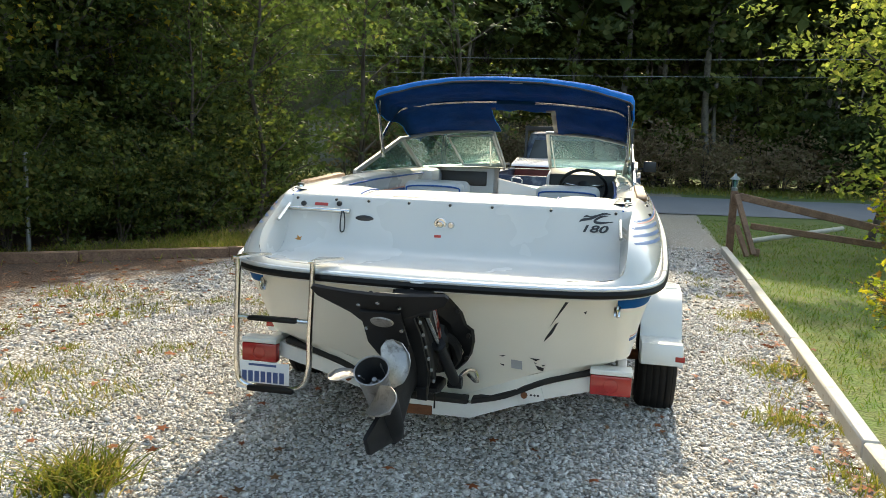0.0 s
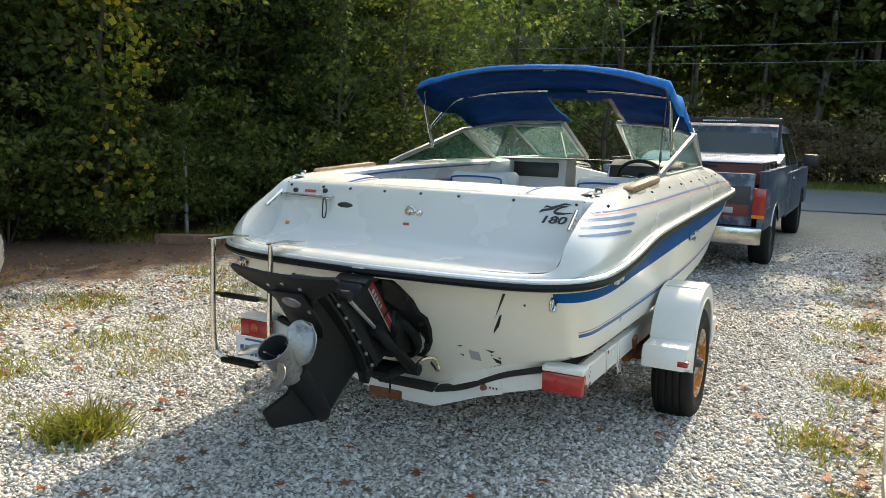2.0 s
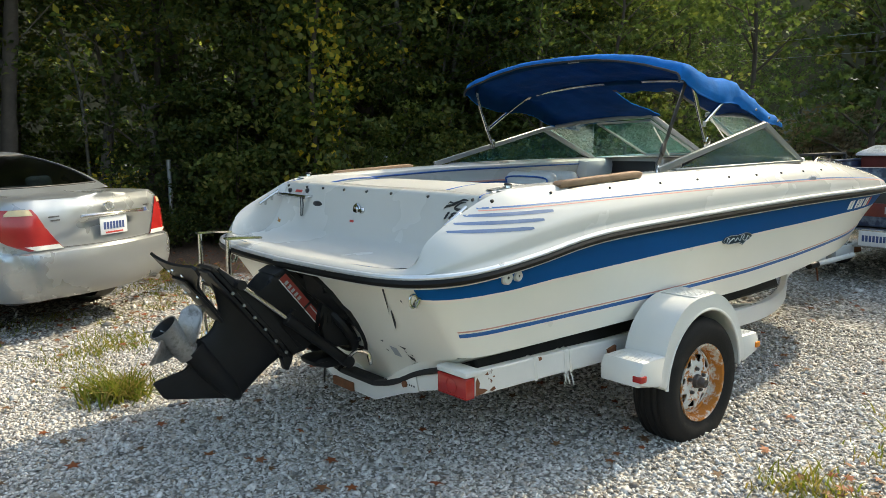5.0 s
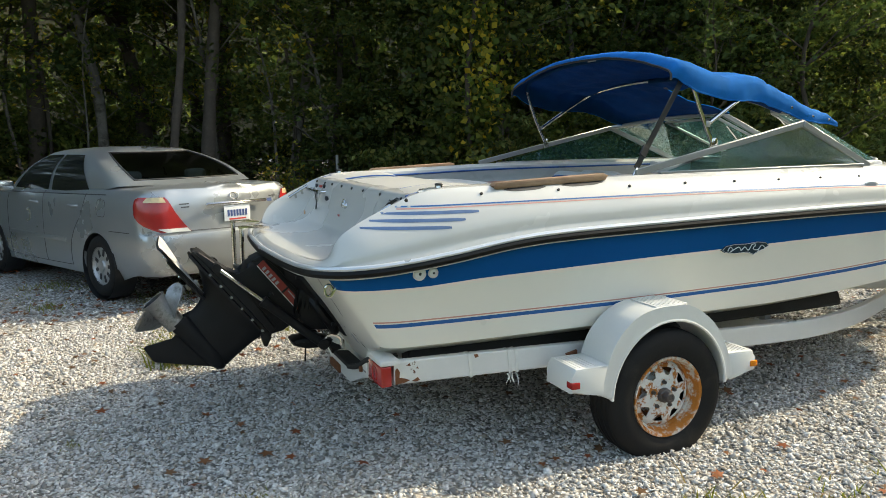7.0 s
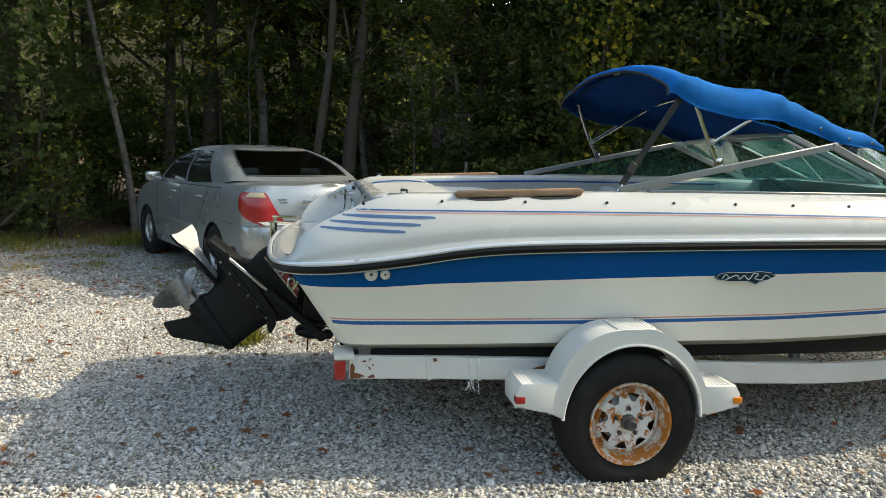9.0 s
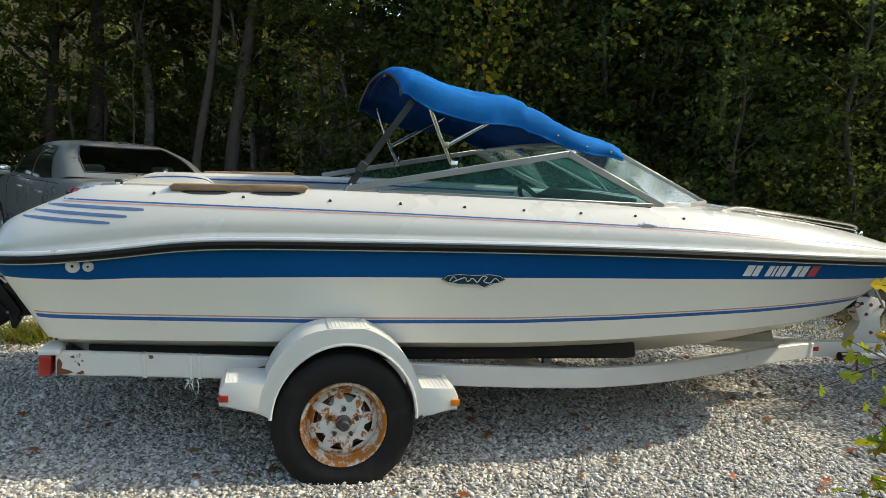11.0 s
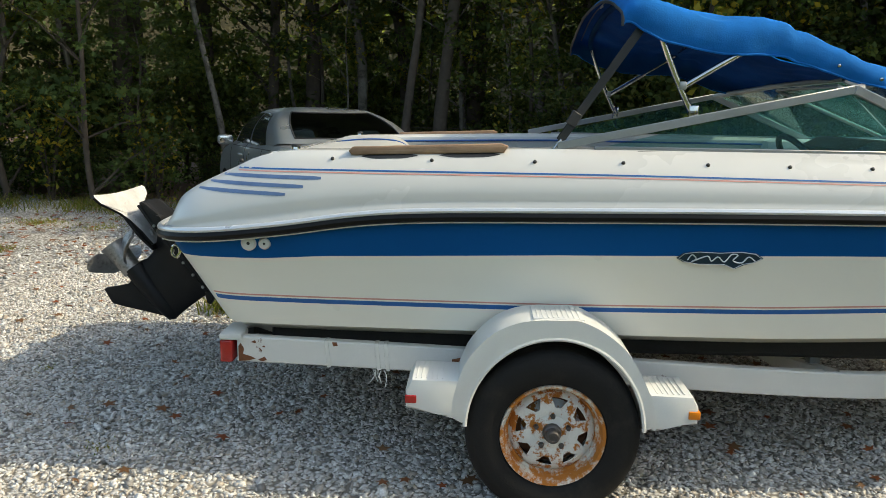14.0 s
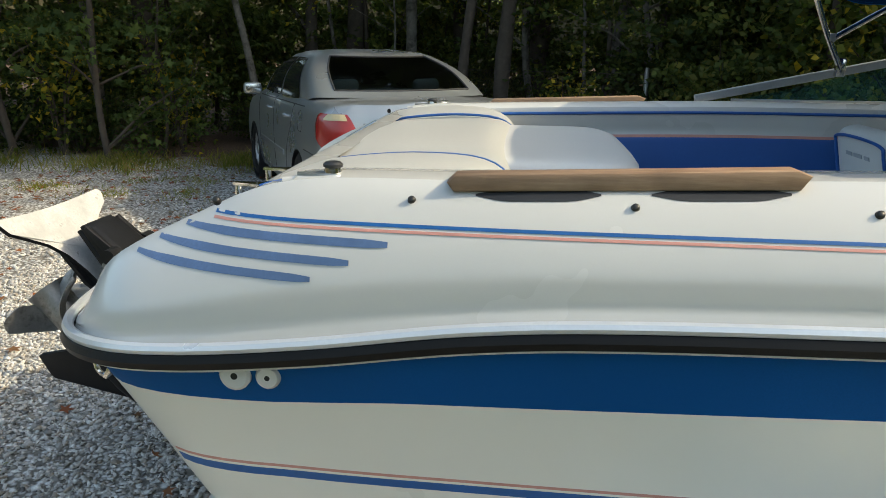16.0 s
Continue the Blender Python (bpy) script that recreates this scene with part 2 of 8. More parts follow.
GREY = surf("grey_vinyl", (0.36, 0.38, 0.40), 0.55, 0, 0.1, 6, bump=0.15)
VINYL = surf("white_vinyl", (0.62, 0.61, 0.58), 0.45, 0, 0.05, 4, bump=0.08)
CREAM = surf("cream_vinyl", (0.43, 0.425, 0.395), 0.5, 0, 0.08, 5, bump=0.1)
SEATBLUE = surf("blue_vinyl", (0.005, 0.085, 0.32), 0.5, 0, 0.1, 5)
LINER = surf("grey_liner", (0.55, 0.57, 0.58), 0.5, 0, 0.06, 3)
CARPET = surf("dark_blue_carpet", (0.02, 0.025, 0.05), 0.95, 0, 0.3, 30, bump=0.4)
TEAK = wood_mat("teak", (0.22, 0.125, 0.07), (0.44, 0.28, 0.17))
CANVAS = canvas_mat("blue_canvas", (0.004, 0.19, 0.60))
# the blue canvas again, darkened for the shade under the top
NAVY_SHADE = canvas_mat("navy_canvas_shade", (0.005, 0.05, 0.14))
TRAILER = surf("white_trailer_paint", (0.66, 0.65, 0.61), 0.38, 0, 0.06, 4, coat=0.15, patch=(0.16, 0.055, 0.02), patch_scale=7.0, patch_at=(0.655, 0.68))
FENDER = surf("white_moulded_plastic", (0.68, 0.675, 0.64), 0.35, 0, 0.04, 4, coat=0.2)
RIM = surf("rusted_white_rim", (0.72, 0.71, 0.66), 0.5, 0, 0.15, 12, bump=0.3, patch=(0.50, 0.17, 0.022), patch_scale=17.0, patch_at=(0.50, 0.56))
RIMRUST = surf("heavily_rusted_rim", (0.66, 0.63, 0.56), 0.6, 0, 0.2, 12, bump=0.4, patch=(0.55, 0.19, 0.025), patch_scale=15.0, patch_at=(0.41, 0.52))
GREASE = surf("greasy_steel", (0.10, 0.09, 0.085), 0.5, 0.4, 0.4, 20, bump=0.4, patch=(0.2, 0.08, 0.03), patch_scale=30, patch_at=(0.6, 0.7))
RUST = surf("rust", (0.2, 0.075, 0.03), 0.9, 0, 0.4, 20, bump=0.5)
TYRE = surf("weathered_tyre", (0.013, 0.0125, 0.012), 0.75, 0, 0.3, 9, bump=0.3, patch=(0.05, 0.045, 0.036), patch_scale=5, patch_at=(0.55, 0.8), gloss=0.25)
BUNK = surf("black_bunk_carpet", (0.022, 0.02, 0.018), 0.95, 0, 0.3, 20, bump=0.5)
PLATE = surf("white_plate", (0.72, 0.74, 0.76), 0.4, 0, 0.05, 20)
INK = surf("blue_ink", (0.04, 0.08, 0.22), 0.5, 0, 0.1, 20)
CARPAINT = surf("silver_car_paint", (0.37, 0.39, 0.40), 0.28, 0.6, 0.05, 1.5, coat=0.5, grain=400)
WINDOW = surf("dark_car_glass", (0.012, 0.014, 0.014), 0.04, 0, 0.1, 3, coat=0.15, gloss=0.35)
TRIM = surf("dark_trim", (0.03, 0.03, 0.032), 0.5, 0, 0.1, 9)
HUBCAP = surf("silver_hubcap", (0.5, 0.5, 0.49), 0.35, 0.7, 0.1, 9)
CHROME = surf("dull_chrome", (0.58, 0.57, 0.55), 0.2, 0.95, 0.12, 9)
TRUCK = surf("faded_navy_paint", (0.014, 0.03, 0.075), 0.42, 0, 0.4, 4, coat=0.1, patch=(0.20, 0.26, 0.33), patch_scale=5.0, patch_at=(0.48, 0.62), patch_rough=0.7)
TRUCKRED = surf("faded_red_panel", (0.16, 0.025, 0.018), 0.5, 0, 0.3, 8)
CHECKER = surf("checker_plate_aluminium", (0.55, 0.56, 0.57), 0.35, 0.8, 0.2, 30, bump=0.8, grain=60)
POST = wood_mat("weathered_brown_timber", (0.12, 0.06, 0.035), (0.30, 0.17, 0.10))
KERB = surf("peeling_white_timber", (0.46, 0.44, 0.39), 0.8, 0, 0.15, 5, bump=0.4, patch=(0.3, 0.26, 0.2), patch_scale=9, patch_at=(0.58, 0.7))
WIRE = surf("rusty_wire", (0.07, 0.055, 0.045), 0.7, 0.3, 0.3, 9)
GALV = surf("galvanised_steel", (0.33, 0.34, 0.34), 0.5, 0.7, 0.2, 9)
ASPHALT = surf("asphalt", (0.155, 0.16, 0.165), 0.9, 0, 0.15, 1.2, bump=0.5, grain=80)
BARK = surf("bark", (0.08, 0.062, 0.047), 0.95, 0, 0.4, 7, bump=0.9, grain=24)
PALEBARK = surf("pale_bark", (0.17, 0.15, 0.125), 0.9, 0, 0.45, 7, bump=0.8, grain=24, patch=(0.07, 0.06, 0.045), patch_scale=5.0, patch_at=(0.5, 0.62))
# the film's teal paints the sky's reflection over thin dust
GLASS = glass("green_tinted_glass", (0.44, 0.70, 0.69), film=(0.08, 0.13), dust_sheen=(0.11, 0.38, 0.41))
CARGLASS = glass("tinted_car_glass", (0.30, 0.34, 0.33), 1.65, (0.0, 0.004), (0.3, 0.32, 0.32))
LEAF = leafy("tree_leaf", [(0.055, 0.082, 0.03), (0.088, 0.13, 0.042), (0.12, 0.17, 0.052), (0.19, 0.21, 0.06)], 0.5, 1.0)
UNDER = leafy("shrub_leaf", [(0.04, 0.06, 0.024), (0.06, 0.095, 0.032), (0.09, 0.125, 0.04), (0.16, 0.16, 0.055)], 0.5, 1.0)
VINE = leafy("vine_leaf", [(0.07, 0.12, 0.02), (0.12, 0.17, 0.03), (0.26, 0.25, 0.04), (0.50, 0.36, 0.03)])
LIME = leafy("lime_leaf", [(0.14, 0.22, 0.02), (0.26, 0.34, 0.03), (0.40, 0.42, 0.035), (0.36, 0.20, 0.04)])
FARLEAF = leafy("far_leaf", [(0.06, 0.085, 0.034), (0.085, 0.12, 0.045), (0.115, 0.15, 0.055), (0.17, 0.18, 0.075)], 0.5, 1.0)
SUNLEAF = leafy("light_green_leaf", [(0.13, 0.18, 0.055), (0.20, 0.26, 0.075), (0.27, 0.33, 0.10), (0.40, 0.40, 0.14)], 0.6, 1.0)
LAWN = leafy("lawn_blade", [(0.07, 0.14, 0.012), (0.11, 0.20, 0.018), (0.16, 0.25, 0.028), (0.24, 0.22, 0.07)], 0.4)
DRY = leafy("dry_brush", [(0.25, 0.18, 0.13), (0.34, 0.25, 0.18), (0.27, 0.22, 0.14), (0.22, 0.21, 0.11)], 0.5)
GUM = leafy("lobed_leaf", [(0.045, 0.08, 0.03), (0.07, 0.115, 0.038), (0.09, 0.14, 0.044), (0.125, 0.165, 0.052)], 0.5, 0.5)
BLADE = leafy("grass_blade", [(0.11, 0.16, 0.022), (0.18, 0.21, 0.03), (0.26, 0.24, 0.06), (0.33, 0.25, 0.11)])
FALLEN = leafy("fallen_leaf", [(0.20, 0.05, 0.02), (0.30, 0.085, 0.03), (0.20, 0.10, 0.05), (0.12, 0.06, 0.03)], 0.1)
STONE = stone_mat()
GROUND = ground_mat()

# ---- building helpers ----
def thing(name, m, label, category, group="", kind=""):
    ob = new(name)
    ob.matrix_world = m
    ob.empty_display_size = 0.1
    return tagged(ob, label, category, group, kind)


def part(name, bm, material, parent=None, label="", smooth=40, m=None):
    """One mesh object out of a bmesh (or a ready mesh), under its thing."""
    if isinstance(bm, bmesh.types.BMesh):
        me = bpy.data.meshes.new(name)
        bmesh.ops.recalc_face_normals(bm, faces=bm.faces)
        bm.to_mesh(me)
        bm.free()
    else:
        me = bm
    for mat in material if isinstance(material, (list, tuple)) else [material]:
        me.materials.append(mat)
    if smooth:
        me.shade_smooth()
        me.set_sharp_from_angle(angle=radians(smooth))
    ob = new(name, me)
    if parent is not None:
        ob.parent = parent
    if m is not None:
        ob.matrix_basis = m
    return tagged(ob, label)


def grid(bm, rows, closed=False, mat=None, flip=False):
    """Quads between rows of points. mat(i, j): the material index of the face between rows i, i+1 and columns j, j+1."""
    vs = [[bm.verts.new(p) for p in row] for row in rows]
    for i in range(len(vs) - 1):
        n = len(vs[i])
        for j in range(n if closed else n - 1):
            q = [vs[i][j], vs[i][(j + 1) % n], vs[i + 1][(j + 1) % n], vs[i + 1][j]]
            try:
                f = bm.faces.new(q)
            except ValueError:
                continue
            if mat:
                f.material_index = mat(i, j)
    return vs


def weld(bm, d=0.0006):
    bmesh.ops.remove_doubles(bm, verts=bm.verts, dist=d)
    bmesh.ops.dissolve_degenerate(bm, edges=bm.edges, dist=d / 2)
    return bm


def mirrored(rows):
    return [[(-x, y, z) for x, y, z in row] for row in rows]


def both(rows, mat=None):
    """A surface given for x >= 0, with its mirror image."""
    bm = bmesh.new()
    grid(bm, rows, mat=mat)
    grid(bm, mirrored(rows), mat=mat)
    return weld(bm)


def box(size, at=(0, 0, 0), bevel=0.0, turn=None, bm=None, seg=2):
    bm2 = bmesh.new()
    bmesh.ops.create_cube(bm2, size=1.0, matrix=Matrix.Diagonal((*size, 1)))
    if bevel:
        bmesh.ops.bevel(bm2, geom=bm2.edges[:], offset=bevel, segments=seg, affect="EDGES", profile=0.5)
    m = Matrix.Translation(at) @ (turn if turn is not None else Matrix())
    bmesh.ops.transform(bm2, matrix=m, verts=bm2.verts)
    return joined(bm, bm2)


def joined(bm, bm2):
    if bm is None:
        return bm2
    me = bpy.data.meshes.new("tmp")
    bm2.to_mesh(me)
    bm2.free()
    bm.from_mesh(me)
    bpy.data.meshes.remove(me)
    return bm


def prism(outline, thick, axis="x", at=0.0, bevel=0.0, bm=None):
    """An outline of two coordinates pulled out along axis, centred on at."""
    bm2 = bmesh.new()

    def p(a, b, c):
        return {"x": (c, a, b), "y": (a, c, b), "z": (a, b, c)}[axis]

    lo = [bm2.verts.new(p(a, b, at - thick / 2)) for a, b in outline]
    hi = [bm2.verts.new(p(a, b, at + thick / 2)) for a, b in outline]
    n = len(outline)
    bm2.faces.new(lo), bm2.faces.new(hi[::-1])
    rim = [bm2.faces.new((lo[i], lo[(i + 1) % n], hi[(i + 1) % n], hi[i])) for i in range(n)]
    if bevel:
        edges = {e for e in bm2.edges if len({v in lo for v in e.verts}) == 1}
        bmesh.ops.bevel(bm2, geom=list(edges), offset=bevel, segments=2, affect="EDGES", profile=0.5)
    return joined(bm, bm2)


def tube(points, r, n=10, bm=None, closed=False, cap=True):
    """A round bar along points; r: one radius or one a point."""
    bm2 = bmesh.new()
    pts = [Vector(p) for p in points]
    rr = r if isinstance(r, (list, tuple)) else [r] * len(pts)
    up = None
    rings = []
    for i, p in enumerate(pts):
        a, b = pts[max(i - 1, 0)], pts[min(i + 1, len(pts) - 1)]
        if closed:
            a, b = pts[i - 1], pts[(i + 1) % len(pts)]
        d = (b - a).normalized()
        if up is None:
            up = d.orthogonal().normalized()
        up = (up - d * up.dot(d)).normalized()
        side = d.cross(up)
        rings.append([bm2.verts.new(p + rr[i] * (math.cos(t) * up + math.sin(t) * side)) for t in (2 * math.pi * k / n for k in range(n))])
    for i in range(len(rings) - (0 if closed else 1)):
        q, w = rings[i], rings[(i + 1) % len(rings)]
        for k in range(n):
            bm2.faces.new((q[k], q[(k + 1) % n], w[(k + 1) % n], w[k]))
    if cap and not closed:
        bm2.faces.new(rings[0][::-1]), bm2.faces.new(rings[-1])
    return joined(bm, bm2)


def lathe(profile, n=32, bm=None, m=None, mat=None):
    """A profile of (radius, along) turned round the x axis."""
    bm2 = bmesh.new()
    rows = [[(s, r * math.cos(t), r * math.sin(t)) for t in (2 * math.pi * k / n for k in range(n))] for r, s in profile]
    grid(bm2, rows, closed=True, mat=mat)
    weld(bm2, 1e-5)
    if m is not None:
        bmesh.ops.transform(bm2, matrix=m, verts=bm2.verts)
    return joined(bm, bm2)


def spline(points, n):
    """n points along a smooth curve through the given ones."""
    p = np.array(points, float)
    k = len(p)
    t = np.linspace(0, k - 1, n)
    i = np.minimum(t.astype(int), k - 2)
    u = (t - i)[:, None]
    p0, p1, p2, p3 = p[np.maximum(i - 1, 0)], p[i], p[i + 1], p[np.minimum(i + 2, k - 1)]
    return 0.5 * (2 * p1 + (p2 - p0) * u + (2 * p0 - 5 * p1 + 4 * p2 - p3) * u ** 2 + (3 * p1 - p0 - 3 * p2 + p3) * u ** 3)


def flat_mesh(name, verts, faces):
    me = bpy.data.meshes.new(name)
    me.from_pydata(verts, [], faces)
    return me


def letters(name, body, size, m, material, parent, shear=0.0, thick=0.001, bold=0.0):
    """Raised lettering in the built-in font, turned into a mesh."""
    c = bpy.data.curves.new(name, "FONT")
    c.body, c.size, c.extrude, c.shear, c.align_x, c.offset = body, size, thick, shear, "CENTER", bold
    tmp = new(name, c)
    me = bpy.data.meshes.new_from_object(tmp.evaluated_get(bpy.context.evaluated_depsgraph_get()))
    bpy.data.objects.remove(tmp)
    return part(name, me, material, parent, smooth=0, m=m)

from mathutils.bvhtree import BVHTree

# ---- the motorboat ----
boat = thing("motorboat", pose(0, 0, 0), "white fibreglass bowrider motorboat with a blue side band, on a trailer", "boat")
# stations forward of the bow well are drawn in a little
drawn = lambda y: y if y < 4.6 else 4.6 + (y - 4.6) * 0.85
# the rub rail, from the middle of the stern round to the bow, and the ridge of the deck above it
RAIL = [(0, -0.485, 0.985), (0.45, -0.465, 0.987), (0.75, -0.43, 0.99), (0.93, -0.365, 0.997), (1.03, -0.24, 1.005), (1.07, -0.06, 1.02), (1.09, 0.2, 1.053),
        (1.10, 0.5, 1.098), (1.108, 0.8, 1.12), (1.12, 1.4, 1.135), (1.125, 2.1, 1.147), (1.12, 2.8, 1.152), (1.10, 3.5, 1.148), (1.06, 4.0, 1.14),
        (0.955, 4.5, 1.127), (0.80, 4.95, 1.11), (0.56, 5.26, 1.09), (0.28, 5.42, 1.072), (0, 5.47, 1.06)]
RIDGE = [(0, -0.44, 1.03), (0.45, -0.42, 1.032), (0.74, -0.385, 1.035), (0.875, -0.345, 1.06), (0.90, -0.28, 1.165), (0.905, -0.08, 1.272), (0.93, 0.13, 1.35),
         (0.965, 0.48, 1.366), (0.97, 0.8, 1.375), (0.97, 1.4, 1.388), (0.965, 2.1, 1.388), (0.945, 2.8, 1.388), (0.89, 3.5, 1.372), (0.80, 4.0, 1.335),
         (0.68, 4.45, 1.285), (0.52, 4.8, 1.235), (0.34, 5.06, 1.19), (0.16, 5.22, 1.155), (0, 5.27, 1.14)]
SEGS = 6
rail = spline([(x, drawn(y), z) for x, y, z in RAIL], 18 * SEGS + 1)
ridge = spline([(x, drawn(y), z) for x, y, z in RIDGE], 18 * SEGS + 1)
rail[0, 0] = rail[-1, 0] = ridge[0, 0] = ridge[-1, 0] = 0
rail_side = rail[4 * SEGS:]
x_of_rail = lambda y: float(np.interp(y, rail_side[:, 1], rail_side[:, 0]))
KEEL_Y = [0.05, 2.5, 3.1, 3.6, 4.06, 4.54, drawn(5.0), drawn(5.25), drawn(5.44)]
KEEL_Z = [0.25, 0.27, 0.295, 0.33, 0.385, 0.51, 0.765, 0.925, 1.04]
keel_z = lambda y: float(np.interp(y, KEEL_Y, KEEL_Z))
transom_y = lambda z, x=0.0: -0.10 - 0.66 * (z - 0.54) + 0.03 * (x / 0.87) ** 2
v_edge = lambda x: float(np.interp(abs(x), [0, 0.53, 0.87, 1.0], [0.25, 0.505, 0.60, 0.61]))


def level(beam, y_end, power, heights):
    """A line along the hull below the rail: half the transom, the rounded corner, the side, the stem."""
    ys, zs = heights
    z_at = lambda y: float(np.interp(y, ys, zs))
    z0 = z_at(0)
    y_end = drawn(y_end)
    side = lambda y: beam * (x_of_rail(y / y_end * drawn(5.47)) / 1.125) ** power
    pts = []
    for x in np.linspace(0, 0.87, 8):
        f = (z0 - 1.0) / (0.61 - 1.0)
        z = 1.0 + f * (v_edge(x) - 1.0)
        pts.append((x, transom_y(z, x), z))
    a, c = np.array((0.87, transom_y(z0, 0.87), z0)), np.array((side(0.1), 0.1, z_at(0.1)))
    b = np.array((c[0] - 0.004, a[1] + 0.012, z0))
    for u in np.linspace(0, 1, 9)[1:]:
        pts.append(tuple((1 - u) ** 2 * a + 2 * u * (1 - u) * b + u * u * c))
    for u in np.linspace(0, 1, 56)[1:]:
        y = 0.1 + (y_end - 0.1) * (1 - (1 - u) ** 1.35)
        pts.append((side(y) if u < 1 else 0.0, y, z_at(y) if u < 1 else keel_z(y_end)))
    return pts


RZ = ([0, 0.2, 0.5, 0.8, 1.4, 2.1, 2.8, 3.5, 4.0, 4.5, 5.0, 5.44], [1.0, 1.035, 1.08, 1.1, 1.115, 1.128, 1.132, 1.128, 1.12, 1.107, 1.085, 1.04])
BZ = ([0, 0.34, 1.3, 2.45, 3.45, 4.1, 4.6, 5.0, 5.34], [0.908, 0.932, 0.964, 0.99, 1.005, 1.01, 1.005, 0.99, 0.98])
SZ = ([0, 0.34, 1.3, 2.2, 2.8, 3.5, 4.0, 4.5, 5.14], [0.722, 0.722, 0.725, 0.738, 0.762, 0.80, 0.825, 0.845, 0.86])
CZ = ([0, 2.2, 2.8, 3.3, 3.8, 4.3, 4.7, 5.02], [0.61, 0.62, 0.64, 0.675, 0.705, 0.735, 0.76, 0.775])
shift = lambda h, d: (h[0], [z + d for z in h[1]])
levels = [level(1.105, 5.44, 1.0, RZ), level(1.09, 5.39, 1.04, (BZ[0], [(r * 0.5 + b * 0.5) for r, b in zip(np.interp(BZ[0], *RZ), BZ[1])])),
          level(1.075, 5.34, 1.08, BZ), level(1.05, 5.25, 1.14, (SZ[0], [s * 0.45 + b * 0.55 for s, b in zip(SZ[1], np.interp(SZ[0], *BZ))])),
          level(1.032, 5.17, 1.2, shift(SZ, 0.026)), level(1.031, 5.165, 1.2, shift(SZ, 0.019)), level(1.03, 5.16, 1.2, shift(SZ, 0.013)),
          level(1.028, 5.13, 1.22, shift(SZ, -0.006)), level(1.005, 5.02, 1.3, CZ)]
BAND = {0: 1, 1: 1, 4: 2, 6: 3}
hull_mat = lambda i, j: BAND.get(i, 0) if j >= 7 and not (i >= 4 and j < 10) else 0
hull = part("hull", both(levels, hull_mat), [HULL, BLUE, PINK, PIN], boat, "cream white hull with a broad blue band and fine stripes")
chine = levels[-1]
rows = []
for g in np.linspace(0, 1, 7):
    row = [(0.87 * g, transom_y(v_edge(0.87 * g), 0.87 * g), v_edge(0.87 * g))]
    for x, y, z in chine[11:]:
        yk = y if y < 3 else y + (y - 3) * 0.0
        zk = keel_z(yk)
        row.append((x * g, y, zk + (z - zk) * g ** 0.92 - 0.02 * math.sin(math.pi * g) * (1 if g < 1 else 0)))
    rows.append(row)
part("hull_bottom", both(rows), HULL, boat)
# stem forefoot, from the chine's end up to the rail, is closed by the side's own lines

# deck skin, rail to ridge
rows = []
for f in (0.0, 0.04, 0.09, 0.16, 0.26, 0.38, 0.5, 0.62, 0.74, 0.84, 0.92, 1.0):
    h, w = f ** 1.9, 1 - (1 - f) ** 1.22
    groove = -0.012 * math.exp(-((f - 0.13) / 0.05) ** 2)
    row = []
    for r, q in zip(rail, ridge):
        out = Vector((r[0], 0 if r[0] > 0.9 else (-1 if r[1] < 1 else 1) * 0.3, 0)).normalized() * groove
        row.append((max(0.0, r[0] + (q[0] - r[0]) * h + out.x) if r[0] > 0 else 0.0, r[1] + (q[1] - r[1]) * h + out.y, r[2] + 0.012 + (q[2] - r[2] - 0.012) * w))
    rows.append(row)
deck_rows = rows
deck = part("deck", both(rows), GEL, boat, "white glossy deck moulding")


tree_deck = BVHTree.FromPolygons([tuple(v.co) for v in deck.data.vertices], [tuple(p.vertices) for p in deck.data.polygons])
tree_hull = BVHTree.FromPolygons([tuple(v.co) for v in hull.data.vertices], [tuple(p.vertices) for p in hull.data.polygons])


def on_side(y, z, tree=tree_deck):
    """Half the boat's breadth at a station and a height."""
    hit = tree.ray_cast(Vector((3, y, z)), Vector((-1, 0, 0)))[0]
    return hit.x if hit is not None else 1.0


# rub rail: black rubber with a silver moulding above
for name, dz, out, r, mat in (("rub_rail", -0.004, 0.012, 0.020, RUBBER), ("rail_moulding", 0.021, 0.014, 0.0125, SILVER), ("rail_bead", -0.026, 0.006, 0.0045, VINYL)):
    loop = []
    for k in range(len(rail)):
        t = rail[min(k + 1, len(rail) - 1)] - rail[max(k - 1, 0)]
        nrm = Vector((t[1], -t[0], 0)).normalized()
        loop.append((rail[k][0] + nrm.x * out, rail[k][1] + nrm.y * out, rail[k][2] + dz))
    loop += [(-x, y, z) for x, y, z in loop[::-1][1:-1]]
    part(name, tube(loop, r, 8, closed=True), mat, boat)
part("rail_joint", box((0.07, 0.02, 0.04), (-0.03, -0.5, 0.985), 0.005), SILVER, boat, "silver rail joint cover")

# swim platform and the cockpit's aft wall
PROFILE = [(-0.30, 1.033), (-0.17, 1.045), (-0.10, 1.072), (-0.06, 1.12), (-0.02, 1.19), (0.012, 1.26), (0.035, 1.315), (0.05, 1.332), (0.075, 1.338), (0.13, 1.34)]
wall = spline(PROFILE, 37)
rows = [[(x, float(np.interp(x, ridge[:5 * SEGS, 0], ridge[:5 * SEGS, 1])), float(np.interp(x, [0, 0.45, 0.74, 0.87], [1.03, 1.032, 1.035, 1.05]))) for x in np.linspace(0, 0.87, 15)]]
for y, z in wall:
    rows.append([(x, y - 0.02 * (1 - (x / 0.87) ** 2) * 0, z) for x in np.linspace(0, 0.87, 15)])
part("swim_platform", both(rows), GEL, boat, "white moulded swim platform and stern wall")
arm = ridge[3 * SEGS:7 * SEGS]
rows = [[], []]
